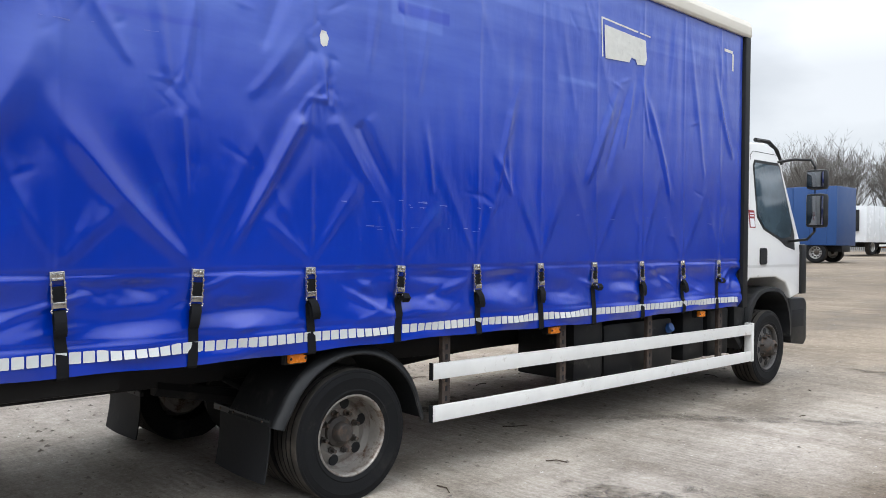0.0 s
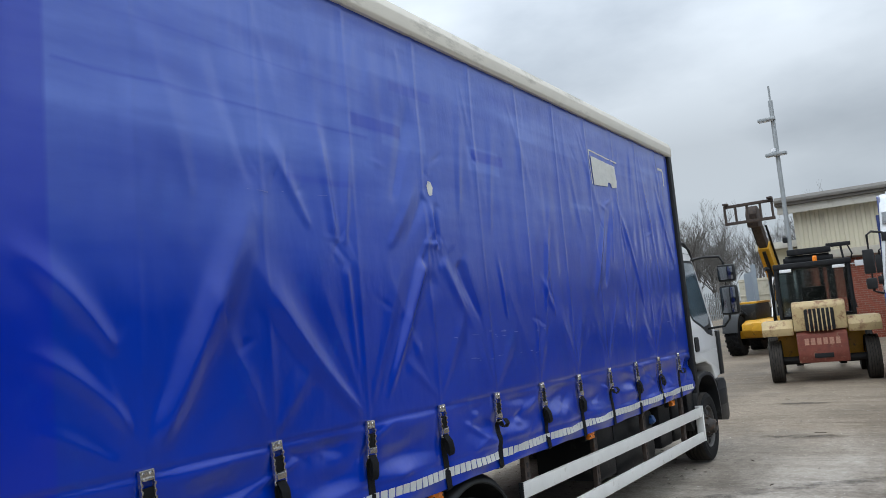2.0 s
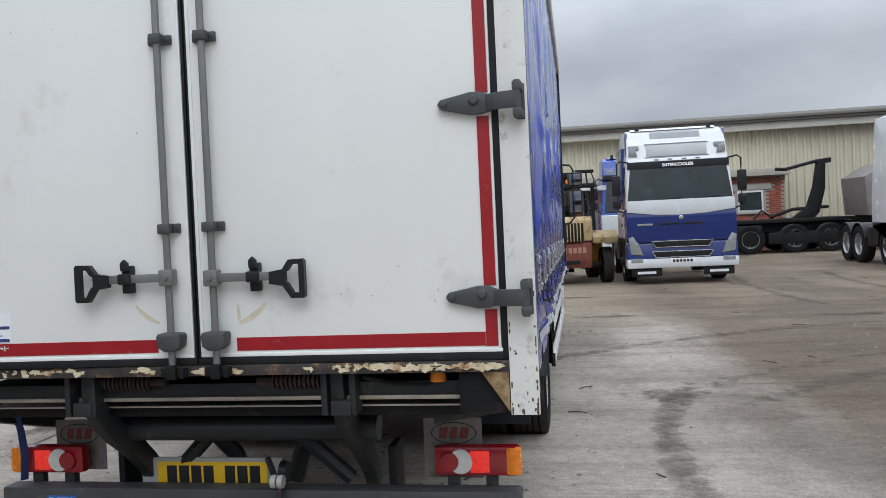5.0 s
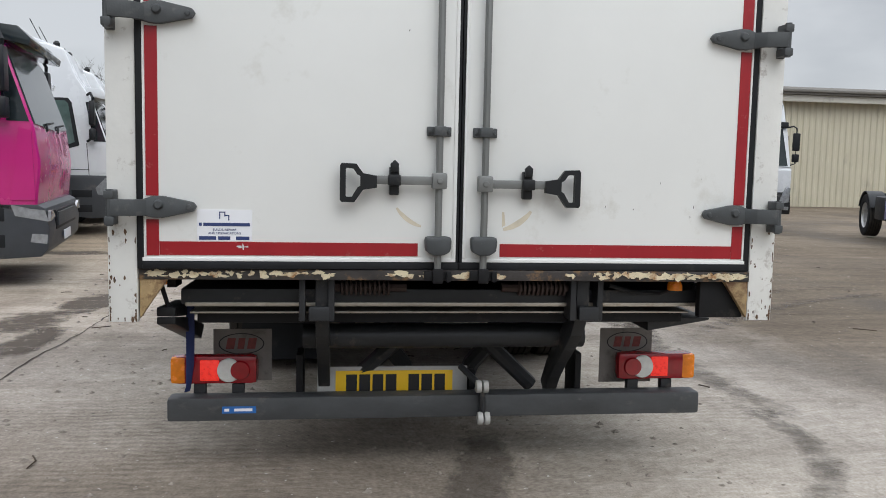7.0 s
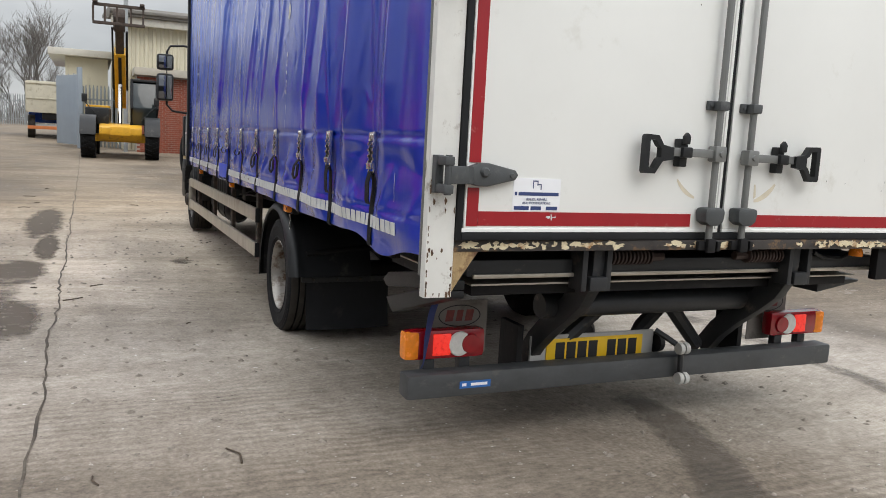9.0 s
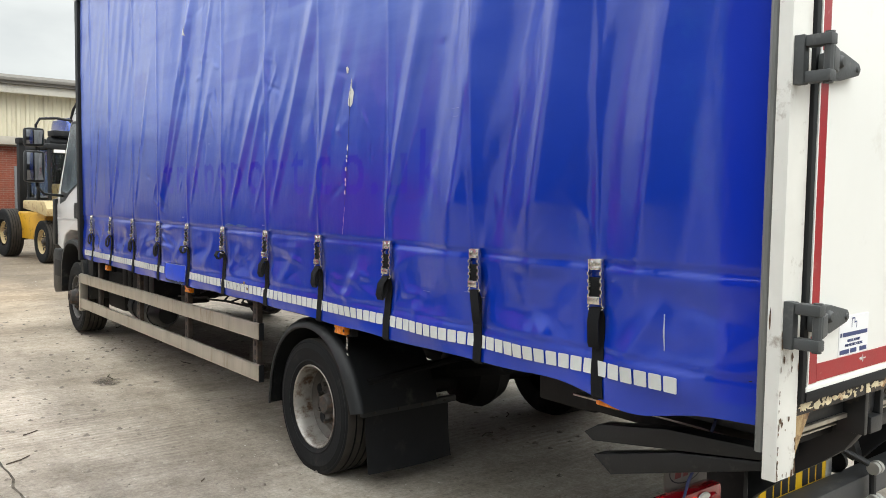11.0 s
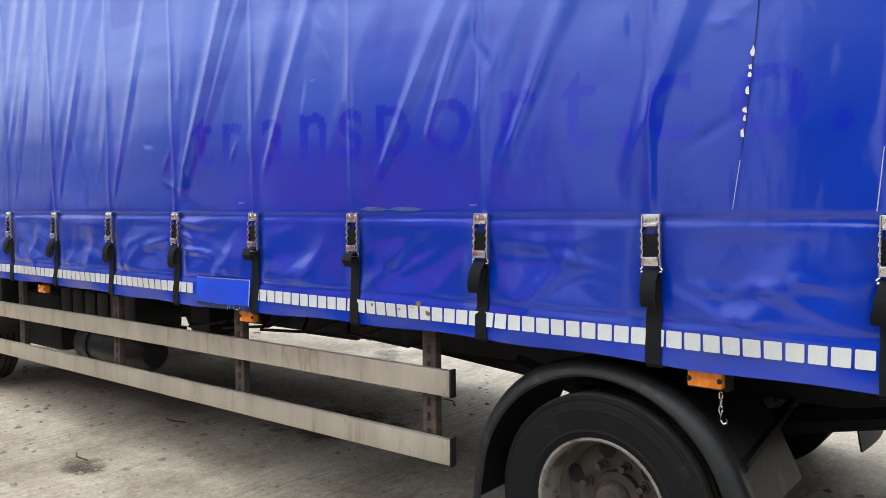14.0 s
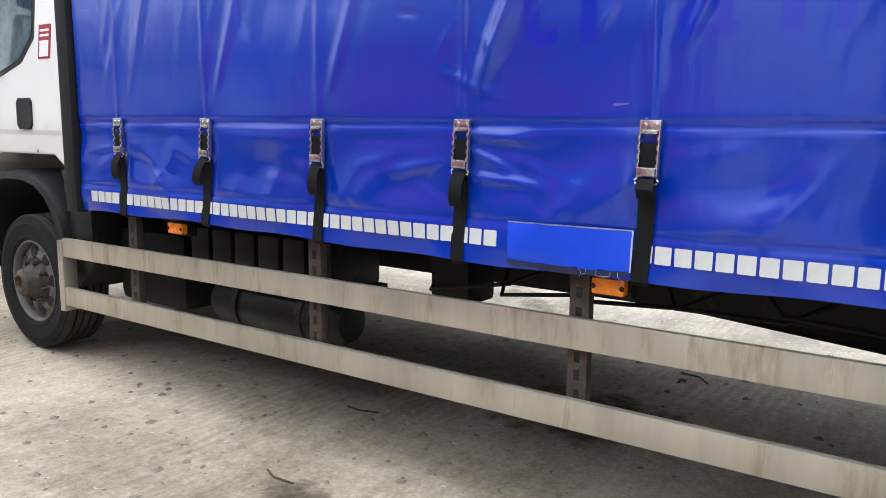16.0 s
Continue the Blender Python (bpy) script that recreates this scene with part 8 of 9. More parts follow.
row_cab("parked_lorry", "bright pink lorry cab with dark bumper in the parked row", at_yard(-3.88, 7.1, 101), PINK, 2.95, False, 0.92)
for x, y, z, tall, nm in ((-5.2, 10.7, 3.72, True, "white lorry cab with tall roof in the parked row"), (-5.1, 14.0, 3.6, True, "white lorry cab with dark bumper in the parked row"), (-5.55, 17.2, 3.5, True, "white lorry cab with grey bumper in the parked row"), (-5.25, 21.0, 3.22, False, "white day-cab lorry at the end of the parked row")):
    row_cab("parked_lorry", nm, at_yard(x, y, 101), LITE, z, tall, 1.16)


# big yard forklift, seen from behind
CREAM = mat("chipped_cream_paint", (0.50, 0.385, 0.20), 0.55, var=0.15, scale=5, bump=0.1, bscale=50, dirt=((0.17, 0.07, 0.035), 0.40, 5))
RUSTRED = mat("rusty_red_counterweight", (0.17, 0.045, 0.03), 0.65, var=0.3, scale=6, bump=0.15, bscale=40, dirt=((0.32, 0.22, 0.14), 0.22, 7))
YELLOW = mat("machine_yellow", (0.62, 0.33, 0.02), 0.42, var=0.1, scale=5, dirt=((0.14, 0.08, 0.03), 0.2, 7))
FORKTYRE = tyre_mesh(0.46, 0.26, 0.30, 36)
FORKRIM = rim_mesh(0.26, 0.30, 0.08, 6, CREAM)
DRIVETYRE = tyre_mesh(0.56, 0.30, 0.34, 36)


def forklift(m):
    f = thing("yard_forklift", "heavy cream and rust-red forklift with glazed cab, seen from behind", "forklift", m)
    b = B()
    prism(b, [(0.05, 0.42), (0.0, 0.62), (0.0, 1.02), (0.12, 1.10), (0.9, 1.10), (0.9, 0.42)], "x", -0.53, 0.53, 0.04)
    cw = part("counterweight", b, RUSTRED, f, "rust-red cast counterweight with worn lettering")
    mark = mat("worn_pale_paint", (0.38, 0.20, 0.14), 0.6, var=0.3, scale=25)
    for k in range(6):
        x = -0.37 + 0.13 * k
        b = B()
        blob(b, [(x, 0.80), (x + 0.09, 0.80), (x + 0.09, 0.94), (x, 0.94)], -0.003)
        part("maker_mark", b, mark, cw, smooth=0)
    boxpart("tow_recess", (-0.2, 0.2, -0.004, 0.05, 0.52, 0.62), BLACK, cw, 0.01)
    b = B()
    prism(b, [(0.02, 1.10), (-0.02, 1.62), (0.06, 1.72), (1.6, 1.72), (1.6, 1.10)], "x", -0.56, 0.56, 0.05)
    hood = part("engine_hood", b, CREAM, f, "chipped cream engine hood with a barred grille")
    b = B()
    box(b, -0.31, 0.31, -0.045, 0.0, 1.10, 1.56, 0.04)
    part("grille_opening", b, BLACK, hood)
    for k in range(6):
        b = B()
        box(b, -0.225 + 0.09 * k - 0.013, -0.225 + 0.09 * k + 0.013, -0.07, -0.04, 1.08, 1.56, 0.006)
        part("grille_bar", b, CREAM, hood)
    for s in (-1, 1):
        b = B()
        prism(b, [(0.10, 1.02), (0.06, 1.18), (0.2, 1.34), (1.5, 1.34), (1.5, 1.16), (0.6, 1.08)], "x", *sorted((s * 0.57, s * 1.25)), 0.03)
        part("rear_fender", b, CREAM, f, "chipped cream rear fender")
        wheel(f, s * 1.02, 0.62, 0.46, s, FORKRIM, FORKTYRE, label="big black tyre on a cream rim")
        wheel(f, s * 1.05, 3.0, 0.56, s, FORKRIM, DRIVETYRE, label="big black drive tyre")
        boxpart("side_frame", (*sorted((s * 0.5, s * 0.95)), 0.95, 3.3, 0.45, 1.05), YELLOW, f, 0.03)
        b = B()
        tube(b, [(s * 0.3, 0.62, 0.46), (s * 0.9, 0.62, 0.46)], 0.09, 10)
        part("steer_axle", b, CHASSIS, f)
        for y0 in (1.05, 2.35):
            b = B()
            tube(b, [(s * 0.80, y0, 1.35), (s * 0.80, y0 + 0.02, 2.48)], 0.045, 8)
            part("cab_pillar", b, BLACK, f)
    boxpart("cab_floor", (-0.82, 0.82, 1.62, 2.5, 1.2, 1.4), BLACK, f, 0.02)
    boxpart("cab_roof", (-0.86, 0.86, 1.0, 2.45, 2.48, 2.60), BLACK, f, 0.03, "black cab roof with lamps")
    boxpart("rear_glass", (-0.76, 0.76, 1.05, 1.058, 1.74, 2.47), CLEAR, f, 0, "clear rear cab window")
    boxpart("front_glass", (-0.76, 0.76, 2.36, 2.368, 1.42, 2.47), CLEAR, f, 0, "clear front cab window")
    for s in (-1, 1):
        boxpart("side_glass", (*sorted((s * 0.79, s * 0.798)), 1.1, 2.3, 1.45, 2.46), CLEAR, f, 0)
        b = B()
        box(b, *sorted((s * 0.45, s * 0.72)), 0.98, 1.05, 2.40, 2.47, 0.01)
        part("work_lamp", b, PAPER, f, "white work lamp")
        boxpart("mast_channel", (*sorted((s * 0.42, s * 0.60)), 3.55, 3.75, 0.35, 2.75), CHASSIS, f, 0.01, "dark mast channel")
        b = B()
        tube(b, [(s * 0.28, 3.6, 0.5), (s * 0.28, 3.6, 2.7)], 0.06, 10)
        part("lift_cylinder", b, CHASSIS, f)
        boxpart("fork_carriage", (*sorted((s * 0.1, s * 0.95)), 3.8, 3.9, 0.4, 1.1), CHASSIS, f, 0.01)
        b = B()
        prism(b, [(3.9, 0.10), (3.9, 1.0), (3.97, 1.0), (4.0, 0.17), (5.1, 0.12), (5.1, 0.09)], "x", *sorted((s * 0.45, s * 0.62)))
        part("fork", b, CHASSIS, f)
    boxpart("mast_top", (-0.62, 0.62, 3.5, 3.8, 2.68, 2.82), CHASSIS, f, 0.02)
    b = B()
    tube(b, [(-0.55, 1.75, 2.68), (0.45, 1.75, 2.68)], 0.11, 14)
    part("air_cleaner", b, BLACK, f, "black air cleaner drum on the roof")
    boxpart("roof_rack", (-0.50, 0.50, 1.55, 1.95, 2.80, 2.93), BLACK, f, 0.02)
    boxpart("roof_arm", (0.40, 0.95, 1.6, 1.75, 2.90, 2.99), BLACK, f, 0.02)
    b = B()
    tube(b, [(0.72, 1.65, 2.95), (0.76, 1.62, 2.5), (0.80, 1.5, 2.1), (0.86, 1.2, 1.5)], 0.025, 8)
    tube(b, [(0.86, 1.65, 2.95), (0.95, 1.6, 2.7), (0.86, 1.6, 2.45)], 0.02, 8)
    part("hydraulic_hose", b, BLACK, f, "black hydraulic hoses")
    b = B()
    tube(b, [(-0.95, 1.35, 1.3), (-0.95, 1.35, 2.45), (-0.97, 1.32, 2.52), (-1.03, 1.28, 2.55)], 0.05, 10)
    part("exhaust", b, BLACK, f, "black exhaust stack")
    b = B()
    lathe(b, [(0.0, 0.0), (0.055, 0.0), (0.055, 0.09), (0.03, 0.12), (0.0, 0.12)], 14, pose(0.1, 1.1, 2.60, 0, -90, 0))
    part("beacon", b, AMBER, f, "orange beacon")
    b = B()
    box(b, 0.95, 1.2, 1.1, 1.2, 2.40, 2.52, 0.01)
    tube(b, [(0.78, 1.15, 2.46), (1.0, 1.15, 2.46)], 0.015, 6)
    part("side_mirror", b, PAPER, f, "pale side lamp on an arm")
    b = B()
    box(b, -0.28, 0.28, 1.95, 2.15, 1.45, 2.05, 0.06)
    box(b, -0.28, 0.28, 1.5, 2.0, 1.40, 1.52, 0.04)
    part("seat", b, BLACK, f, "black driver's seat")
    b = B()
    lathe(b, [(0.16, -0.012), (0.18, 0.0), (0.16, 0.012), (0.145, 0.0), (0.16, -0.012)], 20, pose(0.0, 1.45, 1.85, 0, 60, 90))
    part("steering_wheel", b, BLACK, f)
    return f


forklift(pose(1.30, 15.85, ground_z(16.5) - 0.002, 0.5, 0, 9) @ Matrix.Diagonal((0.86, 0.86, 0.93, 1)))


# telehandler with its boom up
def telehandler(m):
    t = thing("telehandler", "yellow telehandler with raised boom and empty fork carriage", "telehandler", m)
    tt, tr = tyre_mesh(0.60, 0.32, 0.42, 40, 0.03), rim_mesh(0.32, 0.42, 0.1, 6, YELLOW)
    for s in (-1, 1):
        for y in (0.6, 3.0):
            wheel(t, s * 0.93, y, 0.61, s, tr, tt, label="lugged tractor tyre on a yellow rim")
            b = B()
            prism(b, [(y + 0.72 * math.cos(radians(q)), 0.60 + 0.72 * math.sin(radians(q))) for q in range(20, 171, 15)] + [(y + 0.68 * math.cos(radians(q)), 0.60 + 0.68 * math.sin(radians(q))) for q in range(170, 19, -15)], "x", *sorted((s * 0.70, s * 1.16)))
            part("fender", b, PLASTIC, t, "black fender")
    b = B()
    prism(b, [(0.3, 0.55), (0.1, 0.75), (0.1, 0.95), (0.6, 1.05), (3.55, 1.05), (3.55, 0.55)], "x", -0.62, 0.62, 0.03)
    part("frame", b, YELLOW, t, "yellow main frame")
    boxpart("axle_housing", (-0.8, 0.8, 0.48, 0.72, 0.5, 0.74), YELLOW, t, 0.03)
    boxpart("axle_housing", (-0.8, 0.8, 2.88, 3.12, 0.5, 0.74), YELLOW, t, 0.03)
    boxpart("engine_cover", (-1.05, -0.35, 0.95, 2.8, 1.05, 1.55), PLASTIC, t, 0.06, "dark engine cover")
    boxpart("engine_cover_top", (-1.05, -0.35, 1.25, 2.9, 1.551, 1.62), YELLOW, t, 0.02)
    b = B()
    prism(b, [(1.2, 1.05), (1.05, 1.6), (1.35, 2.42), (2.5, 2.45), (2.6, 1.05)], "x", 0.30, 1.10, 0.04)
    part("cab", b, GLASS, t, "dark glazed cab")
    for x in (0.29, 1.07):
        b = B()
        tube(b, [(x + 0.02, 1.19, 1.05), (x + 0.02, 1.03, 1.6), (x + 0.02, 1.33, 2.43), (x + 0.02, 2.5, 2.47), (x + 0.02, 2.62, 1.05)], 0.045, 8)
        part("cab_frame", b, BLACK, t)
    boxpart("cab_roof", (0.27, 1.13, 1.3, 2.55, 2.44, 2.52), PLASTIC, t, 0.02)
    boom = [(3.2, 1.7), (2.2, 3.0), (1.0, 4.35)]
    d = Vector((0, boom[2][0] - boom[0][0], boom[2][1] - boom[0][1])).normalized()

    def boom_box(a, b_, w, h, material, name, label=""):
        bm = B()
        box(bm, -w, w, 0, 1, -h, h, 0)
        ya, yb = Vector((0, *boom[0])) + d * a, Vector((0, *boom[0])) + d * b_
        ang = math.atan2(d.z, -d.y)
        for v in bm.verts:
            p = ya if v.co.y < 0.5 else yb
            n = Vector((0, math.sin(ang), math.cos(ang)))
            v.co = Vector((v.co.x - 0.05, p.y, p.z)) + n * v.co.z
        return part(name, bm, material, t, label)
    boom_box(0, 2.2, 0.17, 0.20, YELLOW, "boom", "yellow outer boom section")
    boom_box(2.21, 3.35, 0.125, 0.15, RUSTY, "inner_boom", "dark extended boom section")
    boom_box(0.1, 2.1, 0.05, 0.26, BLACK, "boom_guide")
    b = B()
    tube(b, [(0.16, 3.0, 2.2), (0.16, 1.5, 4.0)], 0.035, 8)
    tube(b, [(-0.27, 3.0, 2.2), (-0.27, 1.4, 4.1)], 0.03, 8)
    part("hydraulic_line", b, BLACK, t)
    b = B()
    tube(b, [(-0.05, 1.7, 1.05), (-0.05, 2.45, 2.5)], 0.07, 10)
    part("lift_ram", b, STEEL, t, "steel lift ram")
    # boom head and carriage
    b = B()
    prism(b, [(1.3, 3.95), (0.75, 3.95), (0.65, 4.35), (0.85, 4.62), (1.2, 4.5)], "x", -0.22, 0.12, 0.03)
    part("boom_head", b, RUSTY, t, "worn boom head")
    b = B()
    for z in (4.12, 4.66):
        box(b, -0.80, 0.70, 0.45, 0.56, z - 0.045, z + 0.045, 0.01)
    for x in (-0.78, -0.45, -0.1, 0.3, 0.65):
        box(b, x - 0.03, x + 0.03, 0.47, 0.54, 4.165, 4.615)
    for x in (-0.72, 0.62):
        box(b, x - 0.07, x + 0.07, 0.32, 0.56, 4.71, 4.77, 0.01)
    part("fork_carriage", b, RUSTY, t, "empty dark fork carriage frame")
    boxpart("front_lamp_bar", (-0.30, 0.28, 0.02, 0.09, 0.72, 0.98), YELLOW, t, 0.02)
    for s in (-1, 1):
        b = B()
        tube(b, [(s * 0.6, 0.9, 1.2), (s * 1.05, 0.85, 1.7)], 0.015, 6)
        box(b, *sorted((s * 0.98, s * 1.14)), 0.8, 0.86, 1.7, 1.95, 0.02)
        part("side_mirror", b, PLASTIC, t)
    return t


telehandler(pose(-1.42, 24.1, ground_z(25.3) - 0.002, 0.9, 0, -3))

# hook-lift chassis
hk = thing("hooklift_chassis", "black hook-lift lorry chassis with raised hook arm", "lorry", at_yard(7.5, 27.2, 4))
for y0, y1 in ((-0.6, -0.5), (0.5, 0.6)):
    boxpart("chassis_rail", (-1.2, 3.6, y0, y1, 0.75, 1.05), CHASSIS, hk, 0.01)
boxpart("deck", (-1.0, 3.4, -0.9, 0.9, 1.06, 1.18), CHASSIS, hk, 0.01)
boxpart("tool_box", (-0.9, 0.2, -1.1, -0.62, 0.3, 1.0), CHASSIS, hk, 0.03)
boxpart("side_tank", (0.4, 3.0, -1.15, -0.62, 0.32, 0.72), CHASSIS, hk, 0.04)
b = B()
prism(b, [(0.9, 1.15), (1.6, 1.2), (2.1, 1.55), (2.35, 2.3), (2.5, 3.25), (2.95, 3.3), (2.95, 3.12), (2.75, 3.1), (2.72, 2.2), (2.5, 1.35), (2.2, 1.05), (0.9, 1.0)], "y", -0.14, 0.14, 0.02)
part("hook_arm", b, CHASSIS, hk, "black bent hook arm")
b = B()
tube(b, [(2.5, 0, 3.2), (1.4, 0, 2.95), (1.05, 0, 2.98)], 0.06, 8)
part("hydraulic_ram", b, CHASSIS, hk)
b = B()
tube(b, [(2.85, 0, 1.55), (1.6, 0, 1.5), (0.8, 0, 1.25)], 0.06, 8)
part("hydraulic_ram", b, CHASSIS, hk)
b = B()
tube(b, [(1.0, 0.2, 1.2), (0.6, 0.25, 1.5), (0.3, 0.2, 1.2)], 0.04, 8)
part("hydraulic_ram", b, CHASSIS, hk)
for s in (-1, 1):
    for x in (-0.2, 1.3, 2.5):
        wheel(hk, x, s * 1.0, 0.5, 1, BIGRIM_D, BIGTYRE).matrix_basis = pose(x, s * 1.0, 0.5, 0, 0, 90 * s)
# grey tipper body beyond
tp = thing("tipper_trailer", "grey-brown tipper trailer body", "trailer", at_yard(12.9, 26.6, 0))
GREYB = mat("grey_brown_panel", (0.20, 0.18, 0.17), 0.55, var=0.1, scale=2, dirt=((0.12, 0.10, 0.09), 0.25, 3))
b = B()
prism(b, [(-1.9, 1.2), (-2.0, 2.5), (-1.2, 2.95), (3.4, 2.95), (3.4, 1.2)], "y", -1.2, 1.2, 0.03)
part("body", b, GREYB, tp)
for x in (-1.2, 0, 1.2, 2.4):
    boxpart("side_rib", (x - 0.05, x + 0.05, -1.26, -1.201, 1.2, 2.8), GREYB, tp, 0.01)
boxpart("chassis_rail", (-1.8, 3.3, -0.5, 0.5, 0.8, 1.19), CHASSIS, tp, 0.02)
for s in (-1, 1):
    for x in (1.0, 2.2):
        wheel(tp, x, s, 0.5, 1, BIGRIM_D, BIGTYRE).matrix_basis = pose(x, s * 1.0, 0.5, 0, 0, 90 * s)


# tail view of a tipper lorry by the gate
def box_vehicle(name, label, m, length, width, z0, z1, body, cabm=None):
    t = thing(name, label, "lorry", m)
    boxpart("body", (-width / 2, width / 2, 0, length, z0, z1), body, t, 0.03)
    for y in [0.4 + 0.8 * k for k in range(int(length / 0.8))]:
        for s in (-1, 1):
            boxpart("side_rib", (*sorted((s * width / 2, s * (width / 2 + 0.025))), y, y + 0.05, z0 + 0.05, z1 - 0.05), body, t, 0)
    for z in (z0 + (z1 - z0) * 0.45, z1 - 0.1):
        boxpart("rear_rail", (-width / 2 - 0.02, width / 2 + 0.02, -0.04, -0.001, z - 0.03, z + 0.03), body, t, 0.008)
    boxpart("chassis_frame", (-0.5, 0.5, 0.1, length, z0 - 0.3, z0 - 0.001), CHASSIS, t, 0.01)
    boxpart("rear_bumper", (-width / 2 + 0.05, width / 2 - 0.05, 0.0, 0.1, 0.42, 0.56), mat("red_white_board", (0.5, 0.16, 0.05), 0.4, var=0.2, scale=8) if "red_white_board" not in MATS else MATS["red_white_board"], t, 0.01, "worn orange rear marker board")
    for s in (-1, 1):
        for y in (0.75, length - 1.0):
            wheel(t, s * (width / 2 - 0.2), y, 0.5, s, BIGRIM_D, BIGTYRE)
        boxpart("guard_rail", (*sorted((s * (width / 2 - 0.03), s * width / 2)), 1.6, length - 1.8, 0.55, 0.68), ALUW, t, 0.006)
    if cabm:
        b = B()
        cab_shell(b, [(length + 0.1, 0.6), (length + 0.1, 2.5), (length + 1.4, 2.55), (length + 1.75, 1.6), (length + 1.8, 0.6)], width / 2 - 0.05, 0.05, 0.03, 1.4)
        part("cab", b, cabm, t)
        for s in (-1, 1):
            part("side_window", side_panel([(length + 0.5, 1.5), (length + 0.5, 2.2), (length + 1.25, 2.2), (length + 1.5, 1.5)], s, width / 2 - 0.05, 0.05, 1.4, 2.55), GLASS, t)
            wheel(t, s * (width / 2 - 0.2), length + 0.95, 0.5, s, BIGRIM, BIGTYRE)
    return t


CREAMB = mat("grubby_cream_board", (0.50, 0.47, 0.38), 0.6, var=0.1, scale=3, dirt=((0.3, 0.27, 0.2), 0.3, 4))
BOXBLUE = mat("blue_box_body", (0.012, 0.055, 0.19), 0.4, var=0.05, scale=2)
box_vehicle("tipper_lorry", "tipper lorry with grubby cream body beyond the gate", at_yard(-3.72, 37.6, 3), 5.0, 2.3, 1.15, 2.55, CREAMB, MIDBLUE)
box_vehicle("box_lorry", "blue box-bodied lorry at the far side of the yard", pose(-18.8, 40.5, ground_z(40.5), 0, 0, -90), 8.9, 2.45, 0.85, 3.7, BOXBLUE)
wt = box_vehicle("box_trailer", "white box trailer at the far side of the yard", pose(-13.7, 60.1, ground_z(60), 0, 0, 174.3), 7.0, 2.4, 0.8, 3.1, LITE)
boxpart("fridge_unit", (-0.75, 0.75, 7.001, 7.15, 1.5, 2.85), BLACK, wt, 0.02, "black refrigeration unit on the front wall")

# ---- buildings and boundary ----
CLAD = mat("cream_profiled_cladding", (0.56, 0.52, 0.40), 0.5, var=0.05, scale=1.5, dirt=((0.40, 0.37, 0.29), 0.2, 1.6), stretch=(1, 1, 0.3))
ROOFM = mat("weathered_roof_edge", (0.16, 0.15, 0.135), 0.7, var=0.12, scale=3, dirt=((0.14, 0.13, 0.11), 0.3, 3))
FASCIA = mat("pale_fascia", (0.55, 0.53, 0.47), 0.5, var=0.08, scale=2, dirt=((0.38, 0.36, 0.30), 0.25, 2))
CONC = mat("precast_concrete", (0.42, 0.39, 0.33), 0.8, var=0.1, scale=4)
wh = thing("warehouse", "long cream-clad warehouse with brick lean-to offices", "building", kind="structure")
GW = ground_z(30.6)
b = B()
pts = []
x = -1.1
while x < 46:
    pts += [(x, 0), (x + 0.12, 0), (x + 0.16, -0.05), (x + 0.26, -0.05), (x + 0.30, 0)]
    x += 0.30
lo = [b.verts.new((px, 30.6 + py, GW + 0.0)) for px, py in pts]
hi = [b.verts.new((px, 30.6 + py, 5.15)) for px, py in pts]
for k in range(len(pts) - 1):
    if (Vector(lo[k].co) - Vector(lo[k + 1].co)).length > 1e-4:
        b.faces.new((lo[k], lo[k + 1], hi[k + 1], hi[k]))
bmesh.ops.remove_doubles(b, verts=b.verts, dist=1e-4)
part("front_cladding", b, CLAD, wh, "cream profiled sheet wall", smooth=0)
b = B()
ys_ = [30.6 + 0.3 * k for k in range(60)]
rows = [[b.verts.new((-1.1 - 0.05 * (k % 2), y, z)) for k, y in enumerate(ys_)] for z in (GW, 5.3)]
for k in range(59):
    b.faces.new((rows[0][k], rows[0][k + 1], rows[1][k + 1], rows[1][k]))
part("gable_cladding", b, CLAD, wh, "cream profiled sheet gable", smooth=0)
b = B()
prism(b, [(29.95, 5.32), (29.95, 5.54), (30.1, 5.66), (31.9, 5.87), (48, 7.5), (48, 7.3), (30.6, 5.30)], "x", -1.6, 46.5, 0.02)
part("roof", b, ROOFM, wh, "weathered sheet roof with rounded eave")
boxpart("eave_fascia", (-1.55, 46.4, 30.10, 30.20, 5.02, 5.31), FASCIA, wh, 0.01, "pale eave fascia")
boxpart("eave_soffit", (-1.55, 46.4, 30.21, 30.65, 5.16, 5.22), FASCIA, wh, 0.01)
boxpart("gutter", (-1.6, 46.4, 29.86, 29.96, 5.42, 5.54), ROOFM, wh, 0.03)
# the lower neighbour bay beyond the gable
boxpart("rear_bay", (-3.3, -1.5, 38.5, 46, ground_z(38), 4.3), CLAD, wh, 0.02)
boxpart("rear_bay_roof", (-4.0, -1.3, 37.9, 46.5, 4.31, 4.62), FASCIA, wh, 0.03)
BRICKM = mat("red_brick", (0.30, 0.085, 0.05), 0.8, var=0.25, scale=5, bump=0.1, bscale=60)
bn = BRICKM.node_tree
oi = bn.nodes.new("ShaderNodeObjectInfo")
hs = bn.nodes.new("ShaderNodeHueSaturation")
mr = bn.nodes.new("ShaderNodeMapRange")
mr.inputs["To Min"].default_value, mr.inputs["To Max"].default_value = 0.75, 1.2
bn.links.new(oi.outputs["Random"], mr.inputs["Value"])
bn.links.new(mr.outputs["Result"], hs.inputs["Value"])
pb = bn.nodes["Principled BSDF"]
bn.links.new(pb.inputs["Base Color"].links[0].from_socket, hs.inputs["Color"])
bn.links.new(hs.outputs["Color"], pb.inputs["Base Color"])
office = thing("brick_office", "single-storey red brick office lean-to with a small window", "building", kind="structure")
GO = ground_z(29.2)
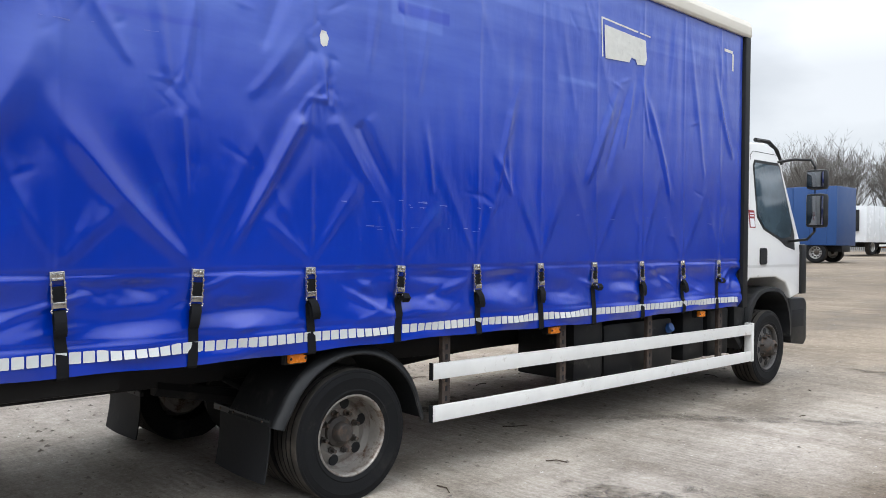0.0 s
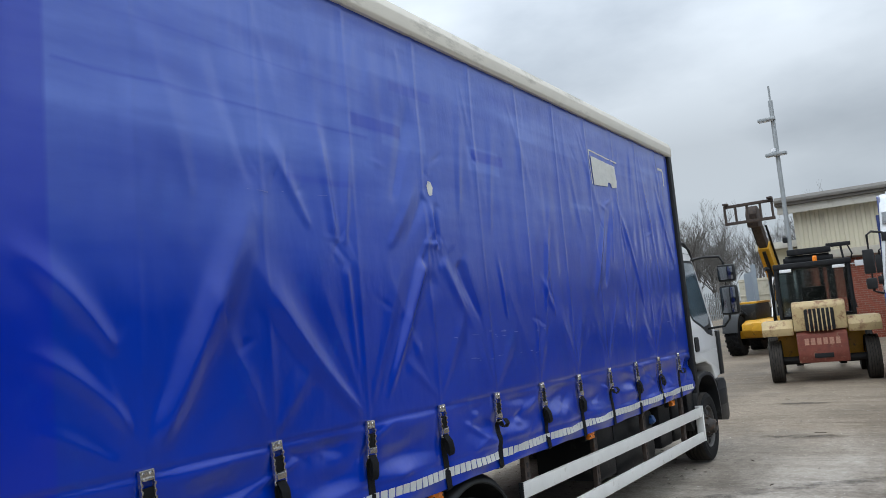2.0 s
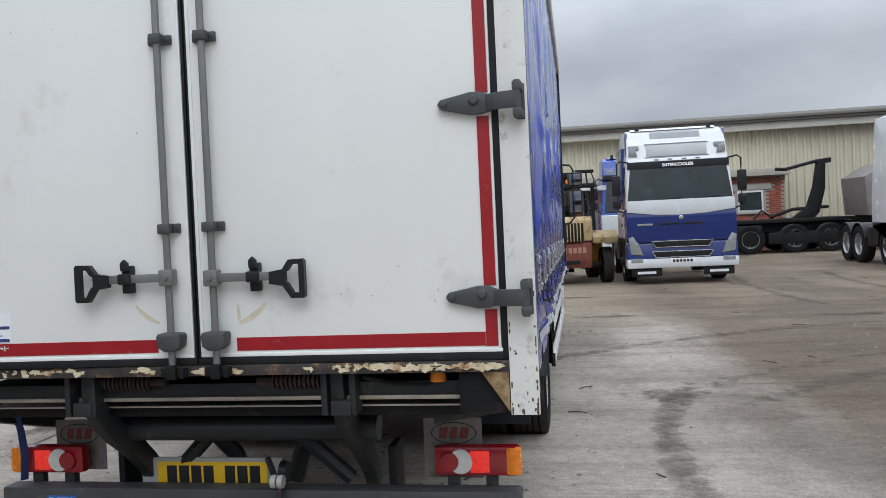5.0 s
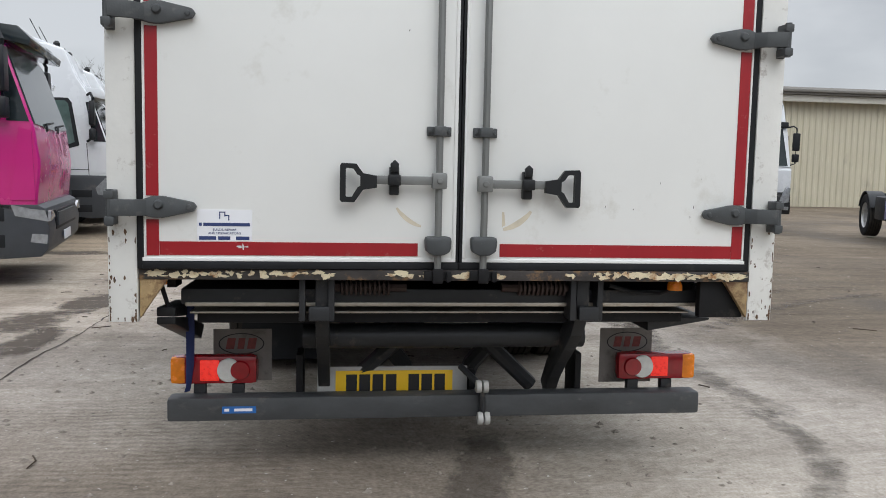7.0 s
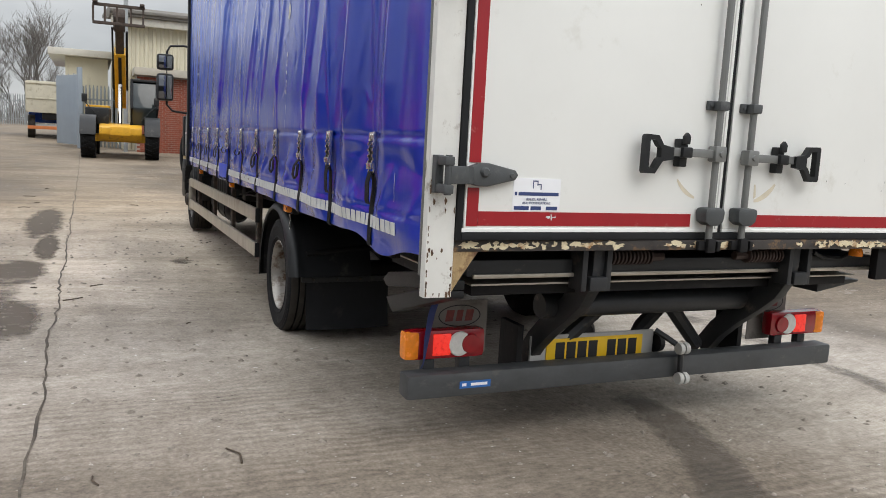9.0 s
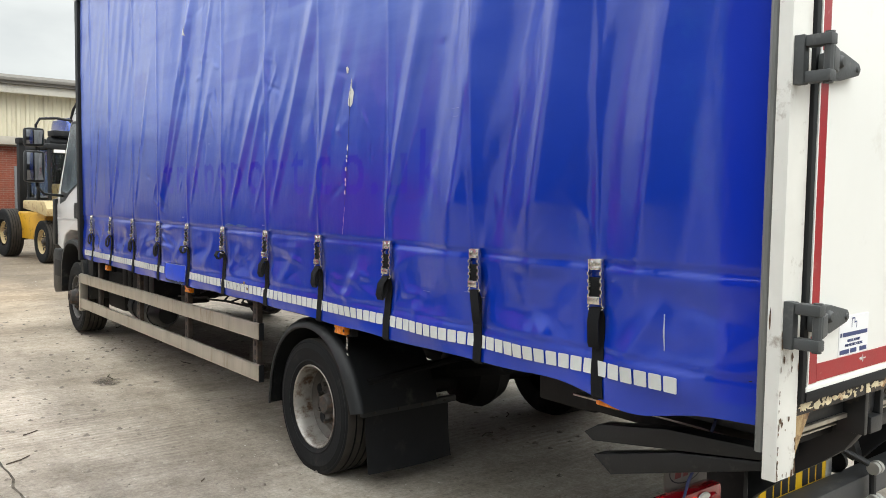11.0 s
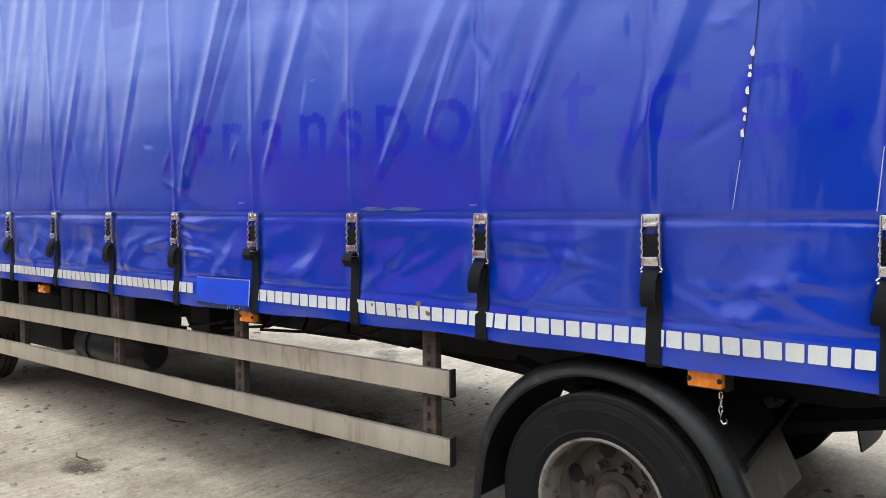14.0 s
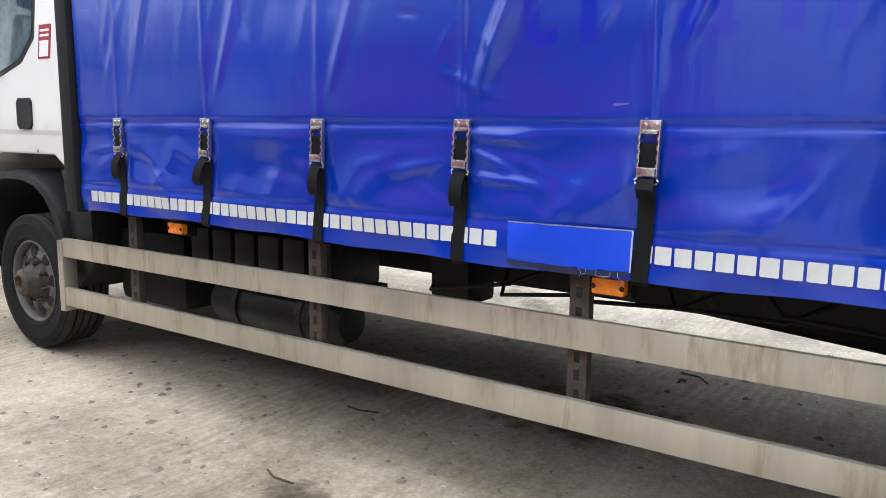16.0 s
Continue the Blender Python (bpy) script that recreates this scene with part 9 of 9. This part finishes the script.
boxpart("core_wall", (-0.7, 9.37, 29.23, 30.5, GO, 3.14), mat("mortar", (0.34, 0.31, 0.27), 0.9, var=0.1, scale=8), office, 0)
boxpart("roof_edge", (-0.8, 9.5, 28.9, 30.52, 3.141, 3.42), CONC, office, 0.02, "pale concrete roof edge")
win_x = (7.6, 8.55)
boxpart("lintel", (7.15, 8.85, 29.195, 29.229, 2.62, 2.83), CONC, office, 0.004)
wf = boxpart("window_frame", (win_x[0], win_x[1], 29.20, 29.229, 1.78, 2.60), LITE, office, 0.006, "white window frame")
boxpart("pane", (win_x[0] + 0.07, win_x[1] - 0.07, 29.193, 29.199, 1.85, 2.53), GLASS, wf)
boxpart("sill", (win_x[0] - 0.05, win_x[1] + 0.05, 29.15, 29.229, 1.70, 1.77), CONC, office, 0.006)
# grey sheet hoarding behind the forklift
hd = thing("sheet_hoarding", "grey steel sheet hoarding beside the office", "fence", kind="structure")
for k in range(7):
    boxpart("sheet_panel", (1.7 + 0.32 * k, 2.0 + 0.32 * k, 27.4, 27.43, ground_z(27.4), ground_z(27.4) + 2.1), mat("grey_sheet", (0.16, 0.17, 0.175), 0.6, var=0.1, scale=3) if k == 0 else MATS["grey_sheet"], hd, 0.004)
# lamp mast
ms = thing("lamp_mast", "slim galvanised lamp mast with floodlights and camera", "lamp post", pose(-1.08, 28.9, ground_z(28.9)))
GALV = mat("galvanised_steel", (0.34, 0.36, 0.37), 0.5, 0.5, var=0.1, scale=6)
b = B()
tube(b, [(0, 0, 0), (0, 0, 4.2), (0, 0, 8.75)], 0.078, 12)
tube(b, [(0, 0, 8.7), (0, 0, 9.3)], 0.035, 8)
part("pole", b, GALV, ms)
for z, dx, w in ((8.05, -0.12, 0.36), (6.75, 0.06, 0.44)):
    b = B()
    box(b, dx - w, dx + w * 0.6, -0.25, 0.05, z - 0.05, z + 0.06, 0.02)
    fl = part("floodlight", b, GALV, ms, "flat grey floodlight")
    boxpart("lens", (dx - w + 0.03, dx + w * 0.5, -0.22, 0.0, z - 0.056, z - 0.051), PAPER, fl)
b = B()
box(b, -0.18, -0.02, -0.16, 0.1, 6.85, 6.97, 0.02)
tube(b, [(0, 0, 6.8), (-0.1, -0.02, 6.86)], 0.02, 6)
part("camera_unit", b, PAPER, ms, "small white security camera")
b = B()
box(b, -0.2, -0.05, -0.1, 0.05, 3.55, 3.75, 0.02)
part("junction_box", b, BLACK, ms)

# steel palisade fence and gates
FENCE = mat("galvanised_palisade", (0.27, 0.29, 0.30), 0.55, 0.4, var=0.12, scale=3)
b = B()
prism(b, [(-0.035, 0.0), (0.035, 0.0), (0.035, 2.25), (0.012, 2.40), (0.0, 2.33), (-0.012, 2.40), (-0.035, 2.25)], "y", -0.012, 0.012)
ME_PALE = mesh_of("pale", b, FENCE, 0)


def palisade(name, label, xa, ya, xb, yb, gap=0.155, many=False, z0=None):
    f = thing(name, label, "fence", kind="structure")
    ln = math.hypot(xb - xa, yb - ya)
    ang = math.degrees(math.atan2(yb - ya, xb - xa))
    n = int(ln / gap)
    gz = [ground_z(ya + (yb - ya) * k / n) for k in range(n + 1)]
    if many:
        b = B()
        for k in range(n + 1):
            m = pose(xa + (xb - xa) * k / n, ya + (yb - ya) * k / n, gz[k], 0, 0, ang)
            vs = [b.verts.new(m @ v.co) for v in ME_PALE.vertices]
            for p in ME_PALE.polygons:
                b.faces.new([vs[i] for i in p.vertices])
        pl = part("pales", b, FENCE, f, smooth=0)
        pl["kind"] = "stuff"
    else:
        for k in range(n + 1):
            part("pale", ME_PALE, FENCE, f, m=pose(xa + (xb - xa) * k / n, ya + (yb - ya) * k / n, gz[k], 0, 0, ang))
    for z in (0.45, 1.85):
        b = B()
        dx, dy = -(yb - ya) / ln * 0.03, (xb - xa) / ln * 0.03
        tube(b, [(xa + dx, ya + dy, gz[0] + z), (xb + dx, yb + dy, gz[-1] + z)], 0.03, 4)
        part("rail", b, FENCE, f)
    for k in range(0, n + 1, 18):
        m = pose(xa + (xb - xa) * k / n, ya + (yb - ya) * k / n + 0.09, gz[k], 0, 0, ang)
        b = B()
        box(b, -0.05, 0.05, -0.05, 0.05, 0, 2.35)
        part("post", b, FENCE, f, m=m)
    return f


palisade("palisade_fence", "galvanised palisade fence along the far boundary", -60, 66, 14, 69, many=True)
palisade("palisade_fence", "galvanised palisade fence between gate and warehouse", -2.55, 32.4, -1.2, 31.4)
gt = thing("gate_leaf", "solid grey steel gate leaf standing open", "gate", pose(-2.65, 30.0, ground_z(30.5), 0, 0, 110), kind="structure")
GATE = mat("grey_gate_steel", (0.25, 0.29, 0.33), 0.5, 0.2, var=0.08, scale=2)
boxpart("sheet", (0, 2.34, -0.02, 0.02, 0.12, 2.7), GATE, gt, 0.004)
for x in (0.0, 0.57, 1.14, 1.72, 2.29):
    boxpart("stile", (x, x + 0.05, -0.05, -0.021, 0.1, 2.75), GATE, gt, 0.004)
boxpart("gate_post", (-0.16, -0.02, -0.08, 0.08, 0, 2.95), GATE, gt, 0.006)


# bare winter trees
BARK = mat("winter_bark", (0.125, 0.115, 0.105), 0.9, var=0.3, scale=8)


def bare_tree(seed, height):
    rng = random.Random(seed)
    trunk, twigs = B(), B()

    def limb(bm, p, d, ln, r, level):
        pts = [p]
        n = 4
        for k in range(n):
            d = (d + Vector((rng.uniform(-0.18, 0.18), rng.uniform(-0.18, 0.18), rng.uniform(-0.05, 0.16)))).normalized()
            pts.append(pts[-1] + d * ln / n)
        rows = []
        segs = 6 if level < 2 else 3
        for i, q in enumerate(pts):
            rr = r * (1 - 0.65 * i / n)
            a = d.orthogonal().normalized()
            c = d.cross(a)
            rows.append([bm.verts.new(q + rr * (math.cos(t) * a + math.sin(t) * c)) for t in [2 * math.pi * k / segs for k in range(segs)]])
        for u, v in zip(rows, rows[1:]):
            for k in range(segs):
                bm.faces.new((u[k], u[(k + 1) % segs], v[(k + 1) % segs], v[k]))
        if level >= 4:
            return
        kids = (9, 6, 5, 4)[level]
        for k in range(kids):
            f = rng.uniform(0.3 if level else 0.25, 1.0)
            i = min(n - 1, int(f * n))
            q = pts[i].lerp(pts[i + 1], f * n - i)
            side = Vector((rng.uniform(-1, 1), rng.uniform(-1, 1), rng.uniform(-0.1, 0.5))).normalized()
            nd = (d * 0.85 + side * rng.uniform(0.5, 0.95) + Vector((0, 0, 0.10 if level == 0 else 0.22))).normalized()
            limb(twigs, q, nd, ln * (rng.uniform(0.62, 0.92) * (1.15 - 0.5 * f) if level == 0 else rng.uniform(0.42, 0.66)), max(0.010, r * 0.42), level + 1)
    limb(trunk, Vector((0, 0, -0.1)), Vector((0, 0, 1)), height * 0.5, height * 0.014, 0)
    return mesh_of("trunk", trunk, BARK, 60), mesh_of("crown", twigs, BARK, 0)


TREES = [bare_tree(s, 10.5) for s in (3, 7, 12, 19)]
rng = random.Random(31)
spots = [(-58 + 1.45 * k + rng.uniform(-1.2, 1.2), 80 + rng.uniform(-5, 16)) for k in range(54)]
spots = [p for p in spots if p[0] < -4.5]
spots += [(rng.uniform(-34, -13), rng.uniform(79, 92)) for _ in range(16)]
for k, (x, y) in enumerate(spots):
    sc = rng.uniform(0.75, 1.3)
    t = thing("bare_tree", "leafless winter tree behind the boundary fence", "tree", pose(x, y, ground_z(y), 0, 0, rng.uniform(0, 360)), "trees behind the fence")
    t.scale = (sc, sc, sc)
    part("trunk", TREES[k % 4][0], BARK, t)
    part("crown", TREES[k % 4][1], BARK, t)
# low scrub under the trees
b = B()
for k in range(4200):
    x, y = rng.uniform(-56, 14), rng.uniform(71, 79)
    a, h = rng.uniform(0, 6.28), rng.uniform(0.6, 2.4)
    z = ground_z(y)
    p = [(x, y, z), (x + 0.3 * math.cos(a), y + 0.3 * math.sin(a), z + h * 0.6), (x + 0.5 * math.cos(a) + rng.uniform(-0.3, 0.3), y + 0.5 * math.sin(a), z + h)]
    tube(b, p, 0.018, 3)
solid("scrub", b, BARK, "tangled leafless scrub behind the fence", "scrub", kind="stuff", smooth=0)

# courses of the office wall, the stretch past the tractor first
b = B()
box(b, -0.1075, 0.1075, -0.008, 0.02, -0.0325, 0.0325)
ME_BRICK = mesh_of("brick", b, BRICKM, 0)
rows = int((3.12 - GO) / 0.075)
near, rest = [], []
for r in range(rows):
    x = -0.58 + (0.1125 if r % 2 else 0)
    z = GO + 0.04 + 0.075 * r
    while x < 9.27:
        if not (win_x[0] - 0.16 < x < win_x[1] + 0.16 and 1.68 < z < 2.66) and not (7.05 < x < 8.95 and 2.58 < z < 2.87):
            (near if x > 6.9 and z > 1.3 else rest).append((x, z))
        x += 0.225
for x, z in near[:300]:
    part("brick", ME_BRICK, BRICKM, office, m=pose(x, 29.229, z))
b = B()
for x, z in near[300:] + rest:
    box(b, x - 0.1075, x + 0.1075, 29.221, 29.231, z - 0.0325, z + 0.0325)
far = part("brickwork", b, BRICKM, office, smooth=0)
far["kind"] = "stuff"
